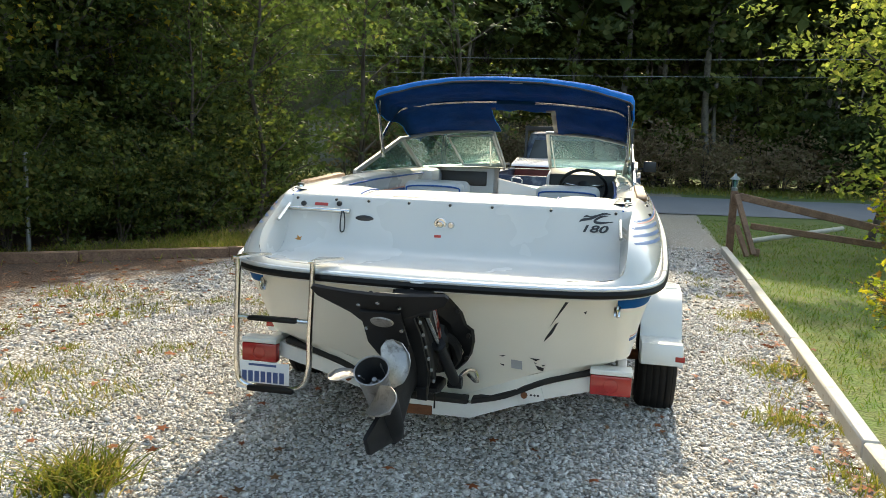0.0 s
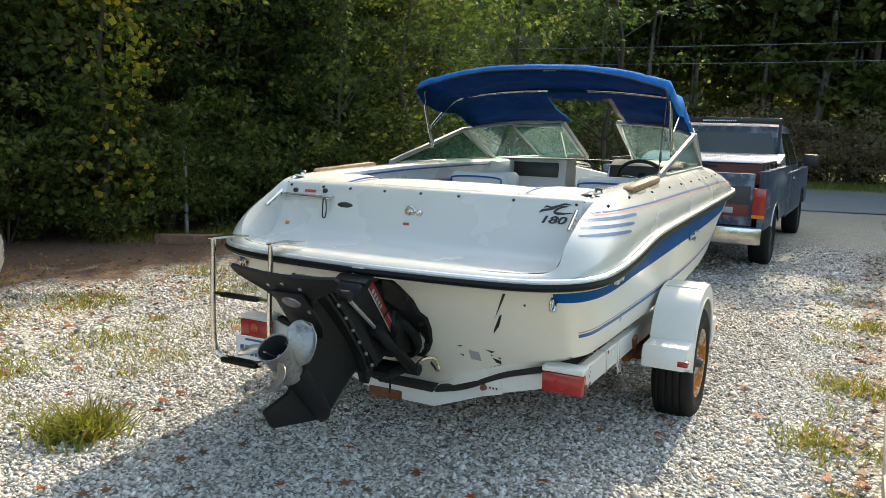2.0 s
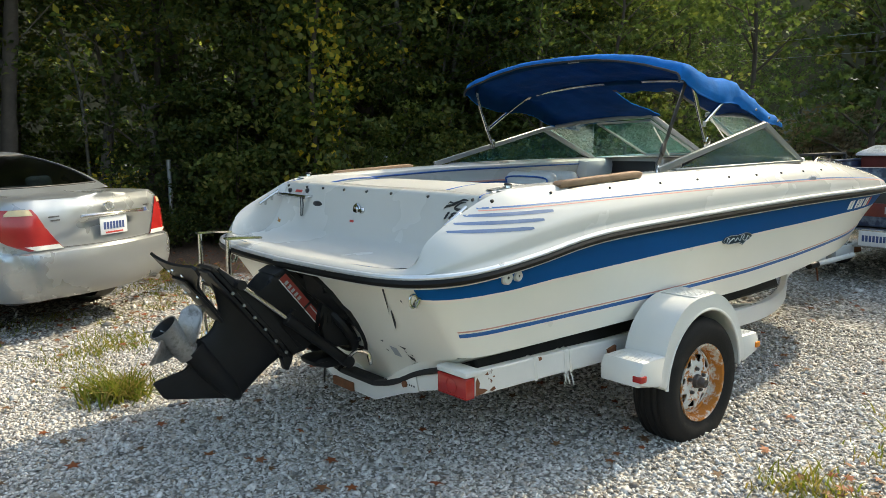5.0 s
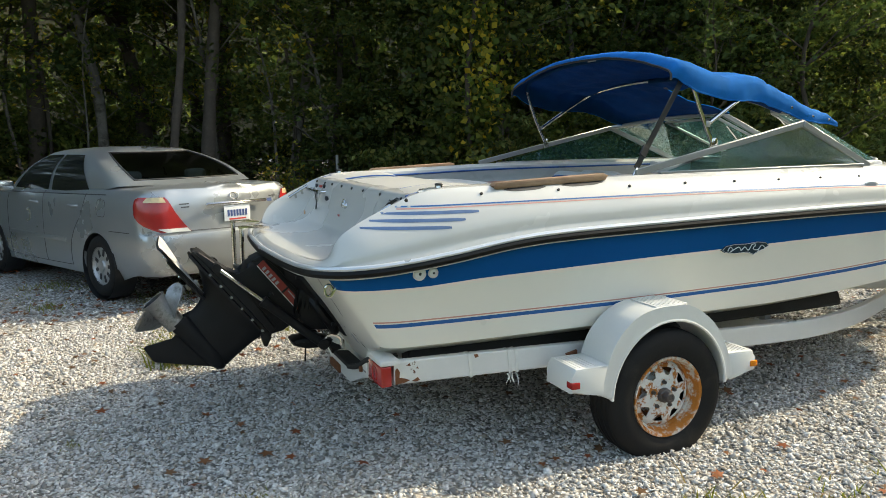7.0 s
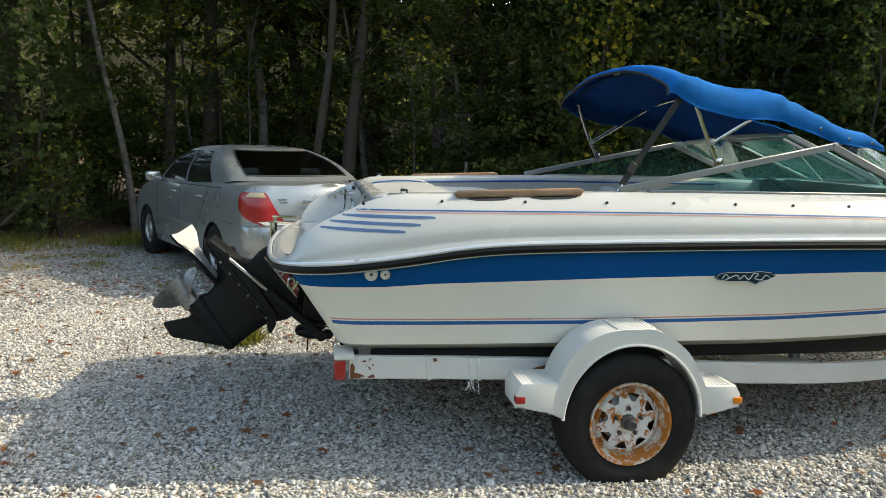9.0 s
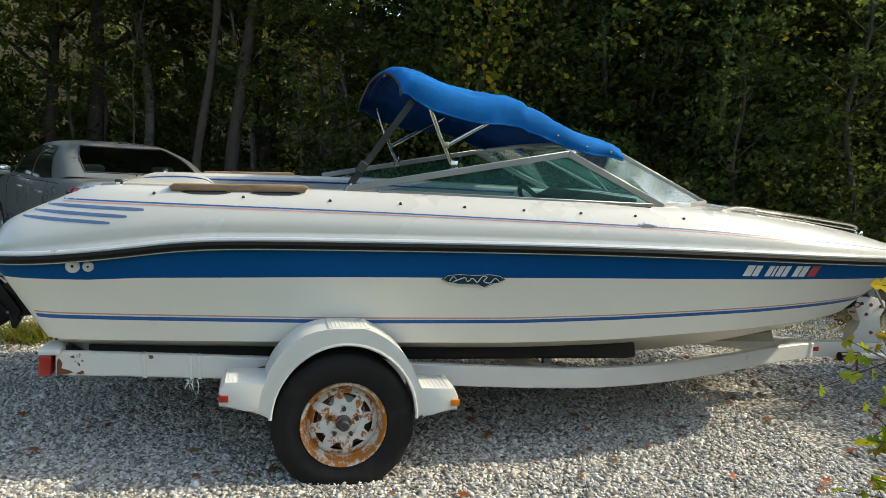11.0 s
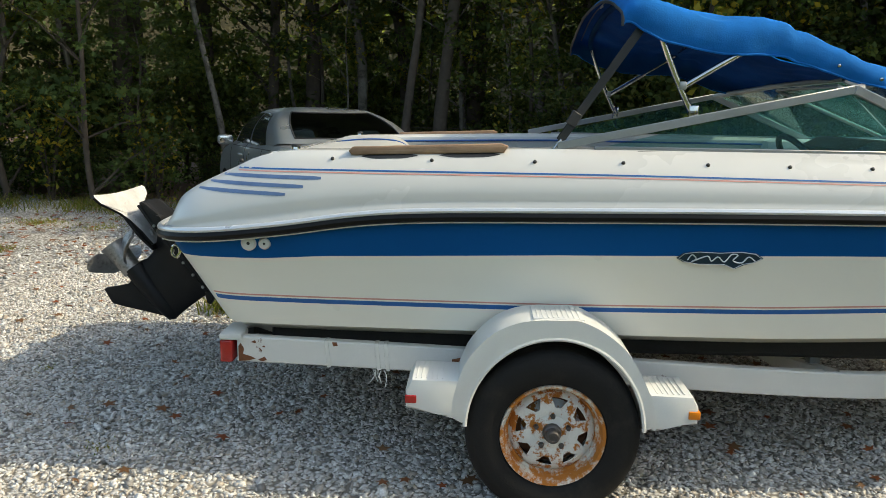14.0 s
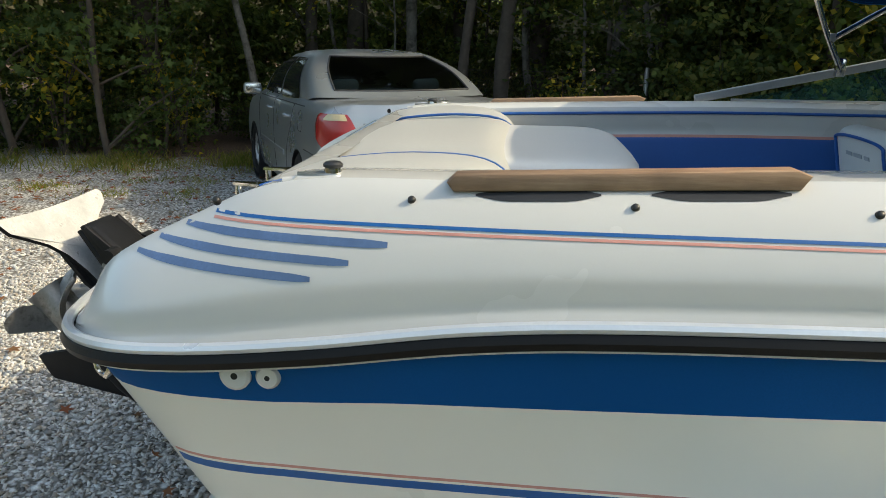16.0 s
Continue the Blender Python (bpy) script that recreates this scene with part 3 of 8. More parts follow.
for y in np.linspace(-0.343, 0.13, 26):
    zt = float(np.interp(y, arm[:, 1], arm[:, 2]))
    zb = float(np.interp(y, [-0.345, *wall[:, 0]], [1.05, *wall[:, 1]]))
    rows[0].append((0.87, y, min(zb, zt)))
    rows[1].append((float(np.interp(y, arm[:, 1], arm[:, 0])), y, zt))
for face in (rows, mirrored(rows)):
    bm = bmesh.new()
    grid(bm, face)
    part("stern_arm_face", weld(bm), GEL, boat)

# gunwale top, coaming and cockpit lining
inner = [k for k in range(6 * SEGS, 12 * SEGS + 4)]
cols = [ridge[k] for k in inner]
off = [(0, 0), (0.05, 0.006), (0.10, 0.004), (0.125, -0.012), (0.135, -0.05), (0.118, -0.09), (0.12, -0.125), (0.125, -0.136), (0.13, -0.155), (0.14, -0.32), (0.16, -0.66)]
rows = [[(x - dx, y, z + dz) for x, y, z in cols] for dx, dz in off]
# blue lining; its lowest row is dark blue in place of shade near the floor
part("cockpit_lining", both(rows, lambda i, j: 1 if i == 6 else 2 if i in (7, 8, 9) else 0), [GEL, PINK, SEATBLUE, LINER], boat, "white coaming with a blue lining below")
for s in (1, -1):
    part("coaming_piping", tube([(s * (x - 0.137), y, z - 0.035) for x, y, z in cols], 0.006, 6), SEATBLUE, boat)
part("cockpit_floor", box((1.66, 3.4, 0.02), (0, 1.85, 0.72)), CARPET, boat, "dark carpeted cockpit floor")
# bow well behind the windshield
cols = [ridge[k] for k in range(12 * SEGS + 2, 18 * SEGS + 1)]
rows = []
for s, dz in ((1, 0), (0.9, 0.012), (0.78, 0.012), (0.74, 0.0), (0.70, -0.3), (0.0, -0.32)):
    rows.append([(x * s, 3.5 + (y - 3.5) * (0.4 + 0.6 * s if s else 0.55), z + dz) for x, y, z in cols])
part("bow_well", both(rows), GEL, boat)
rows = []
for s, dz in ((0.0, 0.03), (0.35, 0.028), (0.7, 0.02), (1.0, 0.0)):
    rows.append([(float(np.interp(y, ridge[3 * SEGS:, 1], ridge[3 * SEGS:, 0])) * s, y - 0.0, float(np.interp(y, ridge[3 * SEGS:, 1], ridge[3 * SEGS:, 2])) + dz) for y in np.linspace(3.05, 3.72, 8)])
part("dash_deck", both(rows), GEL, boat)

# ---- fittings of the boat ----
def bar(p, q, w, h, bm=None, up=(0, 0, 1), bevel=0.003):
    """A straight flat bar from p to q, w wide and h deep along up."""
    p, q = Vector(p), Vector(q)
    y = (q - p).normalized()
    x = y.cross(Vector(up)).normalized()
    z = x.cross(y)
    m = Matrix((x, y, z)).transposed()
    return box((w, (q - p).length, h), (p + q) / 2, bevel, m.to_4x4(), bm, 1)


def strip(name, line, widths, mat, tree=tree_deck, sides=(1, -1), proud=0.0018, label=""):
    """A decal along the side: (y, z) points and the width at each."""
    for s in sides:
        steps = (0.5, -0.5) if max(widths) < 0.012 else (0.5, 0.25, 0.0, -0.25, -0.5)
        rows = [[(s * (on_side(y, z + w * k, tree) + proud), y, z + w * k) for (y, z), w in zip(line, widths)] for k in steps]
        bm = bmesh.new()
        grid(bm, rows)
        part(name, bm, mat, boat, label)


def along(pts, n):
    return [tuple(p) for p in spline(pts, n)]


PIN_LINE = along([(-0.03, 1.2845), (0.5, 1.290), (1.49, 1.294), (2.2, 1.29), (2.88, 1.283), (3.4, 1.268), (4.2, 1.225), (4.66, 1.185)], 60)
strip("pinstripe", PIN_LINE, [0.006] * 60, PIN)
strip("red_pinstripe", [(y, z - 0.010) for y, z in PIN_LINE], [0.005] * 60, PINK)
for y0, y1, z0, z1 in ((-0.205, 0.197, 1.196, 1.188), (-0.157, 0.27, 1.226, 1.221), (-0.098, 0.342, 1.256, 1.256)):
    n = 14
    strip("louvre_stripe", [(y0 + (y1 - y0) * u, z0 + (z1 - z0) * u) for u in np.linspace(0, 1, n)], [0.015 * min(1, 0.5 + 2 * u, 4 * (1 - u) + 0.62) for u in np.linspace(0, 1, n)], LOUVRE)
stud = bmesh.new()
lathe([(0.0, 0.008), (0.006, 0.008), (0.0075, 0.005), (0.006, 0.003), (0.0085, 0.0), (0.0085, -0.004)], 12, stud)
stud_mesh = bpy.data.meshes.new("snap_stud")
stud.to_mesh(stud_mesh)
stud_mesh.shade_smooth()
stud_mesh.materials.append(SNAP)


def snap_stud(m):
    ob = new("snap_stud", stud_mesh)
    ob.parent = boat
    ob.matrix_basis = m


for y, z in ((0.0, 1.318), (0.38, 1.331), (0.79, 1.334), (1.205, 1.337), (1.557, 1.34), (1.89, 1.338), (2.21, 1.336), (2.53, 1.335), (2.85, 1.333), (3.15, 1.33)):
    for s in (1, -1):
        snap_stud(pose(s * on_side(y, z), y, z, 0, 0 if s > 0 else 180, 0) @ pose(0, 0, 0, 0, -35, 0))
for x in (-0.84, -0.62, -0.44, -0.22, 0.0, 0.22, 0.52, 0.84):
    snap_stud(pose(x, 0.034, 1.312, 0, 0, -90))
# maker's badges, drawn as plain shapes
for s in (1, -1):
    z = 1.283
    x = on_side(2.9, z)
    bm = lathe([(0.0, 0.004), (0.03, 0.004), (0.04, 0.0)], 24, m=pose(s * x, 2.9, z, 0, 0 if s > 0 else 180, 0) @ Matrix.Diagonal((1, 1.55, 0.55, 1)))
    badge = part("oval_badge", bm, SILVER, boat, "small oval silver badge")
    part("badge_face", lathe([(0.0, 0.0055), (0.028, 0.0052)], 20, m=pose(s * x, 2.9, z, 0, 0 if s > 0 else 180, 0) @ Matrix.Diagonal((1, 1.5, 0.5, 1))), GREY, badge)
    x = on_side(1.955, 0.97, tree_hull)
    face = [(-0.20, 0.0), (-0.17, 0.022), (-0.1, 0.03), (0.0, 0.027), (0.1, 0.034), (0.17, 0.026), (0.2, 0.006), (0.16, -0.012), (0.11, -0.02), (0.07, -0.04), (0.02, -0.022), (-0.1, -0.024), (-0.17, -0.014)]
    plaque = part("name_plaque", prism([(1.955 + a * 0.86, 0.967 + b) for a, b in face], 0.008, "x", s * (x + 0.002), 0.002), surf("dark_blue_plaque", (0.01, 0.03, 0.05), 0.3), boat, "dark blue scroll-shaped plaque with a silver edge")
    loop = [(s * (x + 0.008), 1.955 + a * 0.82, 0.967 + b * 0.92) for a, b in face]
    part("plaque_edge", tube(loop, 0.0016, 6, closed=True), SILVER, plaque)
    flourish = [(s * (x + 0.009), 1.955 + a * 0.86, 0.967 + b) for a, b in along([(-0.15, -0.006), (-0.13, 0.016), (-0.11, 0.0), (-0.13, -0.012), (-0.06, 0.012), (-0.04, -0.008), (-0.01, 0.01), (0.02, -0.01), (0.05, 0.02), (0.08, 0.018), (0.06, -0.004), (0.1, -0.012), (0.13, 0.012), (0.16, -0.004)], 60)]
    part("plaque_flourish", tube(flourish, 0.0028, 6), SILVER, plaque)
    # registration, as plain bars
    y = 3.53
    for k, (w, gap) in enumerate(((0.052, 0.008), (0.04, 0.045), (0.036, 0.008), (0.018, 0.01), (0.036, 0.008), (0.036, 0.04), (0.042, 0.008), (0.046, 0.02), (0.06, 0))):
        zc = 1.058 + 0.003 * (y - 3.6)
        q = [(y, zc - 0.032), (y + w, zc - 0.032), (y + w + 0.02, zc + 0.032), (y + 0.02, zc + 0.032)]
        bm = bmesh.new()
        bm.faces.new([bm.verts.new((s * (on_side(a, b, tree_hull) + 0.0025), a, b)) for a, b in q])
        part("registration_bar", bm, PLATE if k < 8 else DECALRED, boat, "" if k < 8 else "small red square sticker")
        y += w + gap
# through-hull fittings
for y, r in ((0.037, 0.032), (0.104, 0.025)):
    x = on_side(y, 0.981, tree_hull)
    fit_ = part("drain_fitting", lathe([(r * 0.22, 0.012), (r * 0.8, 0.012), (r, 0.006), (r, -0.01)], 28, m=pose(x, y, 0.981)), VINYL, boat, "white round drain fitting")
    part("drain_hole", lathe([(0.0, 0.009), (r * 0.3, 0.009)], 16, m=pose(x, y, 0.981)), BLACK, fit_)
# teak hand rails on the gunwales, with finger slots' shade painted below as black strips
for s in (1, -1):
    end = [(0.445, 1.362), (0.458, 1.345), (1.082, 1.366), (1.10, 1.392), (1.072, 1.402), (0.462, 1.378)]
    bm = prism([(y, z + 0.004) for y, z in end], 0.055, "x", s * 0.975, 0.006)
    part("teak_hand_rail", bm, TEAK, boat, "weathered teak hand rail")
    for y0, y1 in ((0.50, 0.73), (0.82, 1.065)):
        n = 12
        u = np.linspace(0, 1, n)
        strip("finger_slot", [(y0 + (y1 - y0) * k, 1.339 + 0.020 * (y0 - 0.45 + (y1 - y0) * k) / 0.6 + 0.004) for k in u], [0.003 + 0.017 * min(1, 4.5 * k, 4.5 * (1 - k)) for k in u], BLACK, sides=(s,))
# stern: plug, vent, hand rail with strap, numbers, tie-down eyes, cleats
wall_y = lambda z: float(np.interp(z, wall[6:, 1], wall[6:, 0]))
ALONG_Y = pose(0, 0, 0, 0, 0, -90)
bm = lathe([(0.0, 0.01), (0.014, 0.012), (0.02, 0.006), (0.03, 0.006), (0.034, 0.0)], 28, m=pose(-0.04, wall_y(1.216), 1.216) @ ALONG_Y)
part("filler_cap", bm, STEEL, boat, "round stainless filler cap")
part("filler_knob", lathe([(0.0, 0.016), (0.012, 0.016), (0.018, 0.006), (0.018, 0.0)], 20, m=pose(0.018, wall_y(1.214), 1.214) @ ALONG_Y), STEEL, boat)
part("warning_sticker", box((0.035, 0.002, 0.016), (-0.045, wall_y(1.155) - 0.002, 1.155)), DECALRED, boat, "small orange sticker")
part("leaf_sticker", prism([(-0.79 + r * math.cos(t), 1.105 + r * math.sin(t)) for t, r in ((2 * math.pi * k / 10, 0.022 if k % 2 else 0.009) for k in range(10))], 0.003, "y", wall_y(1.105) - 0.003), surf("orange_sticker", (0.5, 0.2, 0.03), 0.5), boat, "small orange leaf-shaped sticker")
part("vent_oval", lathe([(0.0, 0.004), (0.02, 0.005), (0.03, 0.0)], 24, m=pose(-0.45, wall_y(1.222), 1.222) @ ALONG_Y @ Matrix.Diagonal((1, 1.7, 0.62, 1))), BLACK, boat, "black oval courtesy light")
rail_y = wall_y(1.262) - 0.045
hand_rail = part("stern_hand_rail", tube([(-0.865, rail_y, 1.262), (-0.70, rail_y - 0.004, 1.262), (-0.525, rail_y, 1.258)], 0.012, 10), STEEL, boat, "stainless grab rail with a hanging black strap")
for x in (-0.85, -0.54):
    part("rail_stand_off", tube([(x, wall_y(1.26) + 0.01, 1.26), (x, rail_y, 1.26)], 0.010, 8), STEEL, hand_rail)
loop = [(-0.56, wall_y(1.25) - 0.06, 1.262), (-0.570, wall_y(1.2) - 0.03, 1.20), (-0.566, wall_y(1.17) - 0.02, 1.155), (-0.548, wall_y(1.17) - 0.02, 1.16), (-0.545, wall_y(1.2) - 0.03, 1.21), (-0.553, wall_y(1.25) - 0.05, 1.262)]
part("strap", tube(along(loop, 24), 0.0035, 6), BLACK, hand_rail)
for x, z in ((-0.8, 1.285), (-0.6, 1.292)):
    part("rail_stud", lathe([(0.0, 0.014), (0.013, 0.012), (0.015, 0.0)], 14, m=pose(x, wall_y(z), z) @ ALONG_Y), BLACK, boat)
part("red_sticker", box((0.075, 0.002, 0.016), (-0.70, wall_y(1.286) - 0.002, 1.286), 0, pose(0, 0, 0, -25, 0, 0)), DECALRED, boat)
lean = pose(0, 0, 0, 66, 0, 0)
letters("model_number", "180", 0.051, pose(0.735, wall_y(1.219) - 0.005, 1.219) @ lean @ Matrix.Diagonal((1.72, 1, 1, 1)), BLACK, boat, 0.25, bold=0.0012)


def ribbon(bm, pts, widths, n=24):
    """A flat tapered stroke of an emblem on the stern wall, given by its middle line (x, z)."""
    mid = along([(x, 0.0, z) for x, z in pts], n)
    w = np.interp(np.linspace(0, 1, n), np.linspace(0, 1, len(widths)), widths)
    edges = [[], []]
    for k in range(n):
        a, b = Vector(mid[max(k - 1, 0)]), Vector(mid[min(k + 1, n - 1)])
        side_ = (b - a).normalized().cross(Vector((0, 1, 0))) * w[k] / 2
        for row, q in zip(edges, (Vector(mid[k]) + side_, Vector(mid[k]) - side_)):
            row.append((q.x, wall_y(q.z) - 0.0035, q.z))
    grid(bm, edges)


bm = bmesh.new()
ribbon(bm, [(0.662, 1.264), (0.680, 1.276), (0.722, 1.284), (0.755, 1.300), (0.784, 1.310), (0.816, 1.308)], [0.002, 0.013, 0.010, 0.010, 0.010, 0.003])
ribbon(bm, [(0.683, 1.288), (0.697, 1.295), (0.720, 1.292), (0.745, 1.302)], [0.002, 0.009, 0.007, 0.002])
ribbon(bm, [(0.803, 1.300), (0.774, 1.296), (0.747, 1.282), (0.740, 1.270), (0.768, 1.265), (0.829, 1.272)], [0.003, 0.010, 0.011, 0.013, 0.012, 0.003])
bmesh.ops.recalc_face_normals(bm, faces=bm.faces)
part("wave_emblem", bm, BLACK, boat, "black wave-shaped emblem")
for s in (1, -1):
    y, z = transom_y(0.905, 0.8) - 0.0, 0.905
    part("tie_down_eye", tube([(s * 0.87, y - 0.03 - 0.018 * math.cos(t), z + 0.028 * math.sin(t)) for t in (2 * math.pi * k / 16 for k in range(16))], 0.006, 8, closed=True, bm=box((0.03, 0.012, 0.075), (s * 0.87, y - 0.004, z), 0.003, pose(0, 0, 0, -33, 0, 0))), STEEL, boat, "stainless tie-down eye")
    # cleat on the arm's inner edge
    c = [(s * 0.868, -0.16, 1.21), (s * 0.862, -0.03, 1.285)]
    bm = tube(c, 0.009, 8)
    for f in (0.33, 0.67):
        p = Vector(c[0]).lerp(Vector(c[1]), f)
        tube([p, p + Vector((s * 0.03, 0.012, -0.03))], 0.009, 8, bm)
    part("stern_cleat", bm, STEEL, boat, "stainless mooring cleat")
    bm = lathe([(0.0, 0.027), (0.015, 0.026), (0.020, 0.021), (0.020, 0.016), (0.015, 0.013), (0.015, 0.0)], 20, m=pose(s * 0.895, 0.205, 1.358, 0, -90, 0))
    pop = part("pop_up_cleat", bm, BLACK, boat, "black cap on a stainless base")
    part("cleat_base", prism([(s * 0.895 + 0.026 * math.cos(t) * abs(math.cos(t)), 0.205 + 0.075 * math.sin(t)) for t in (2 * math.pi * k / 24 for k in range(24))], 0.010, "z", 1.357, 0.002), ALU, pop)
    part("cleat_neck", lathe([(0.017, 0.014), (0.019, 0.0)], 16, m=pose(s * 0.895, 0.205, 1.358, 0, -90, 0)), STEEL, pop)
    # bow rail and cleat
    top = along([(s * 0.83, 3.46, 1.355), (s * 0.80, 3.56, 1.385), (s * 0.775, 3.70, 1.395), (s * 0.70, 4.0, 1.372), (s * 0.60, 4.42, 1.335), (s * 0.51, 4.70, 1.305), (s * 0.505, 4.72, 1.24)], 34)
    bow_rail = part("bow_rail", tube(top, 0.011, 8), STEEL, boat, "low stainless bow rail")
    part("lower_rail", tube(along([(s * 0.775, 3.78, 1.372), (s * 0.69, 4.1, 1.342), (s * 0.51, 4.71, 1.278)], 16), 0.007, 8), STEEL, bow_rail)
    part("rail_stanchion", tube([(s * 0.655, 4.2, 1.354), (s * 0.67, 4.18, 1.29)], 0.009, 8), STEEL, bow_rail)
    bm = tube(along([(s * 0.30, 4.92, 1.205), (s * 0.30, 4.93, 1.235), (s * 0.28, 4.97, 1.245), (s * 0.2, 5.04, 1.225), (s * 0.2, 5.05, 1.18)], 14), 0.009, 8)
    part("bow_cleat", bm, STEEL, boat)
# scrapes and a worn sticker on the transom
tr = lambda x, z: (x, transom_y(z, x) - 0.003, z)


def scrape(poly, mat=BLACK):
    bm = bmesh.new()
    bm.faces.new([bm.verts.new(tr(x, z)) for x, z in poly])
    part("scrape_mark", bm, mat, boat)


for poly in ([(0.635, 0.925), (0.65, 0.925), (0.575, 0.80), (0.555, 0.765)], [(0.59, 0.80), (0.605, 0.81), (0.575, 0.74), (0.535, 0.69), (0.54, 0.71)], [(0.72, 0.875), (0.735, 0.885), (0.73, 0.865)],
             [(0.31, 0.585), (0.345, 0.59), (0.33, 0.578)], [(0.46, 0.585), (0.515, 0.58), (0.495, 0.567)], [(0.31, 0.535), (0.335, 0.53), (0.33, 0.518)], [(0.49, 0.54), (0.535, 0.525), (0.53, 0.505), (0.505, 0.512)],
             [(0.485, 0.56), (0.50, 0.552), (0.49, 0.548)], [(0.52, 0.548), (0.54, 0.545), (0.53, 0.535)]):
    scrape(poly)
scrape([(0.37, 0.565), (0.425, 0.56), (0.425, 0.505), (0.37, 0.51)], GREY)
# boarding ladder
ladder = part("boarding_ladder", tube([(-0.905, -0.53, 1.066)] + along([(-0.905, -0.53, 1.0), (-0.913, -0.53, 0.75), (-0.915, -0.527, 0.53), (-0.885, -0.522, 0.445), (-0.74, -0.52, 0.425), (-0.60, -0.52, 0.445), (-0.548, -0.525, 0.53), (-0.54, -0.53, 0.75), (-0.528, -0.53, 1.0)], 70) + [(-0.528, -0.53, 1.066)], 0.014, 10), STEEL, boat, "stainless boarding ladder with black treads")
part("ladder_tread", box((0.25, 0.045, 0.022), (-0.727, -0.53, 0.775), 0.008), RUBBER, ladder)
part("ladder_rung", tube([(-0.912, -0.53, 0.775), (-0.542, -0.53, 0.775)], 0.011, 8), STEEL, ladder)
part("ladder_foot", box((0.24, 0.055, 0.03), (-0.74, -0.52, 0.427), 0.01), RUBBER, ladder)
for x in (-0.905, -0.528):
    part("ladder_bracket", prism([(x - 0.016, -0.548), (x + 0.016, -0.548), (x + 0.03, -0.47), (x + 0.10, -0.375), (x - 0.02, -0.40)], 0.012, "z", 1.064, 0.003), STEEL, ladder)

# windshield
T, C, A = (0.945, 2.47, 1.645), (0.91, 3.07, 1.385), (0.955, 1.30, 1.398)
CT, CB = (0.24, 2.96, 1.735), (0.225, 3.70, 1.412)
mid_top, mid_bot = (0.66, 2.76, 1.708), (0.62, 3.50, 1.405)


def pane(name, corners, parent, label="", mat=GLASS):
    bm = bmesh.new()
    bm.faces.new([bm.verts.new(p) for p in corners])
    r = bmesh.ops.solidify(bm, geom=bm.faces[:], thickness=0.004)
    return part(name, bm, mat, parent, label, smooth=0)


for s in (1, -1):
    f = lambda p: (s * p[0], p[1], p[2])
    side = part("windshield_side_frame", bar(f(A), f(T), 0.024, 0.034), ALU, boat, "aluminium windshield frame")
    part("windshield_sill", bar(f((0.958, 1.45, 1.392)), f((0.93, 3.0, 1.392)), 0.03, 0.02), ALU, side)
    part("sill_gasket", bar(f((0.972, 1.62, 1.378)), f((0.945, 2.98, 1.38)), 0.02, 0.014), RUBBER, side)
    part("corner_post", bar(f(T), f(C), 0.036, 0.036), ALU, side)
    side_pane = pane("side_pane", [f((0.955, 1.50, 1.402)), f((0.93, 2.98, 1.402)), f((0.945, 2.465, 1.64))], side, "green-tinted side pane")
    side_pane.visible_shadow = False
    top = [Vector(f(T)), Vector(f(mid_top)), Vector(f(CT))]
    front = part("windshield_front_frame", tube(along(top, 14), 0.016, 8), ALU, boat, "aluminium windshield frame")
    part("front_sill", tube(along([Vector(f(C)), Vector(f(mid_bot)), Vector(f(CB))], 14), 0.016, 8), ALU, front)
    part("centre_post", bar(f(CT), f(CB), 0.03, 0.035), ALU, front)
    for quad in ([C, mid_bot, mid_top, T], [mid_bot, CB, CT, mid_top]):
        p = pane("front_pane", [f(q) for q in quad], front, "green-tinted front pane")
        p.visible_shadow = False
# the walk-through window, folded over the port pane
door = part("folding_window_frame", tube([(-0.24, 2.93, 1.70), (-0.60, 2.74, 1.68), (-0.57, 3.36, 1.42), (-0.235, 3.58, 1.43)], 0.011, 8, closed=True), ALU, boat, "open walk-through window frame")
folded = pane("folding_pane", [(-0.24, 2.93, 1.70), (-0.60, 2.74, 1.68), (-0.57, 3.36, 1.42), (-0.235, 3.58, 1.43)], door)
folded.visible_shadow = False
for s in (1, -1):
    part("window_stay", tube([(s * 0.27, 2.98, 1.70), (s * 0.30, 3.30, 1.42)], 0.006, 6), STEEL, boat)

# helm, dash, seats, sun pad
helm = part("helm_console", prism([(2.62, 0.74), (2.55, 1.30), (2.62, 1.39), (2.80, 1.42), (3.30, 1.41), (3.30, 0.74)], 0.56, "x", 0.56, 0.02), LINER, boat, "grey helm console with a black hood")
part("instrument_hood", prism([(2.50, 1.22), (2.53, 1.40), (2.62, 1.445), (2.95, 1.42), (2.95, 1.36), (2.60, 1.22)], 0.54, "x", 0.58, 0.02), BLACK, helm)
wheel_at = pose(0.59, 2.46, 1.30, 38, 0, 0)
ring = tube([(0.185 * math.cos(t), 0, 0.185 * math.sin(t)) for t in (2 * math.pi * k / 32 for k in range(32))], 0.014, 8, closed=True)
sw = part("steering_wheel", ring, BLACK, boat, "black steering wheel", m=wheel_at)
part("wheel_hub", lathe([(0.0, 0.02), (0.04, 0.015), (0.05, -0.03)], 16, m=pose(0, 0, 0, 0, 0, -90)), BLACK, sw)
for t in (0.2, 2.94, 4.71):
    part("spoke", bar((0, 0, 0), (0.16 * math.cos(t), 0, 0.16 * math.sin(t)), 0.03, 0.01, up=(0, 1, 0)), STEEL, sw)
dash = part("passenger_console", prism([(3.12, 0.74), (3.10, 1.25), (3.13, 1.40), (3.40, 1.405), (3.45, 0.74)], 0.66, "x", -0.56, 0.03), LINER, boat, "light grey passenger console with a black glovebox")
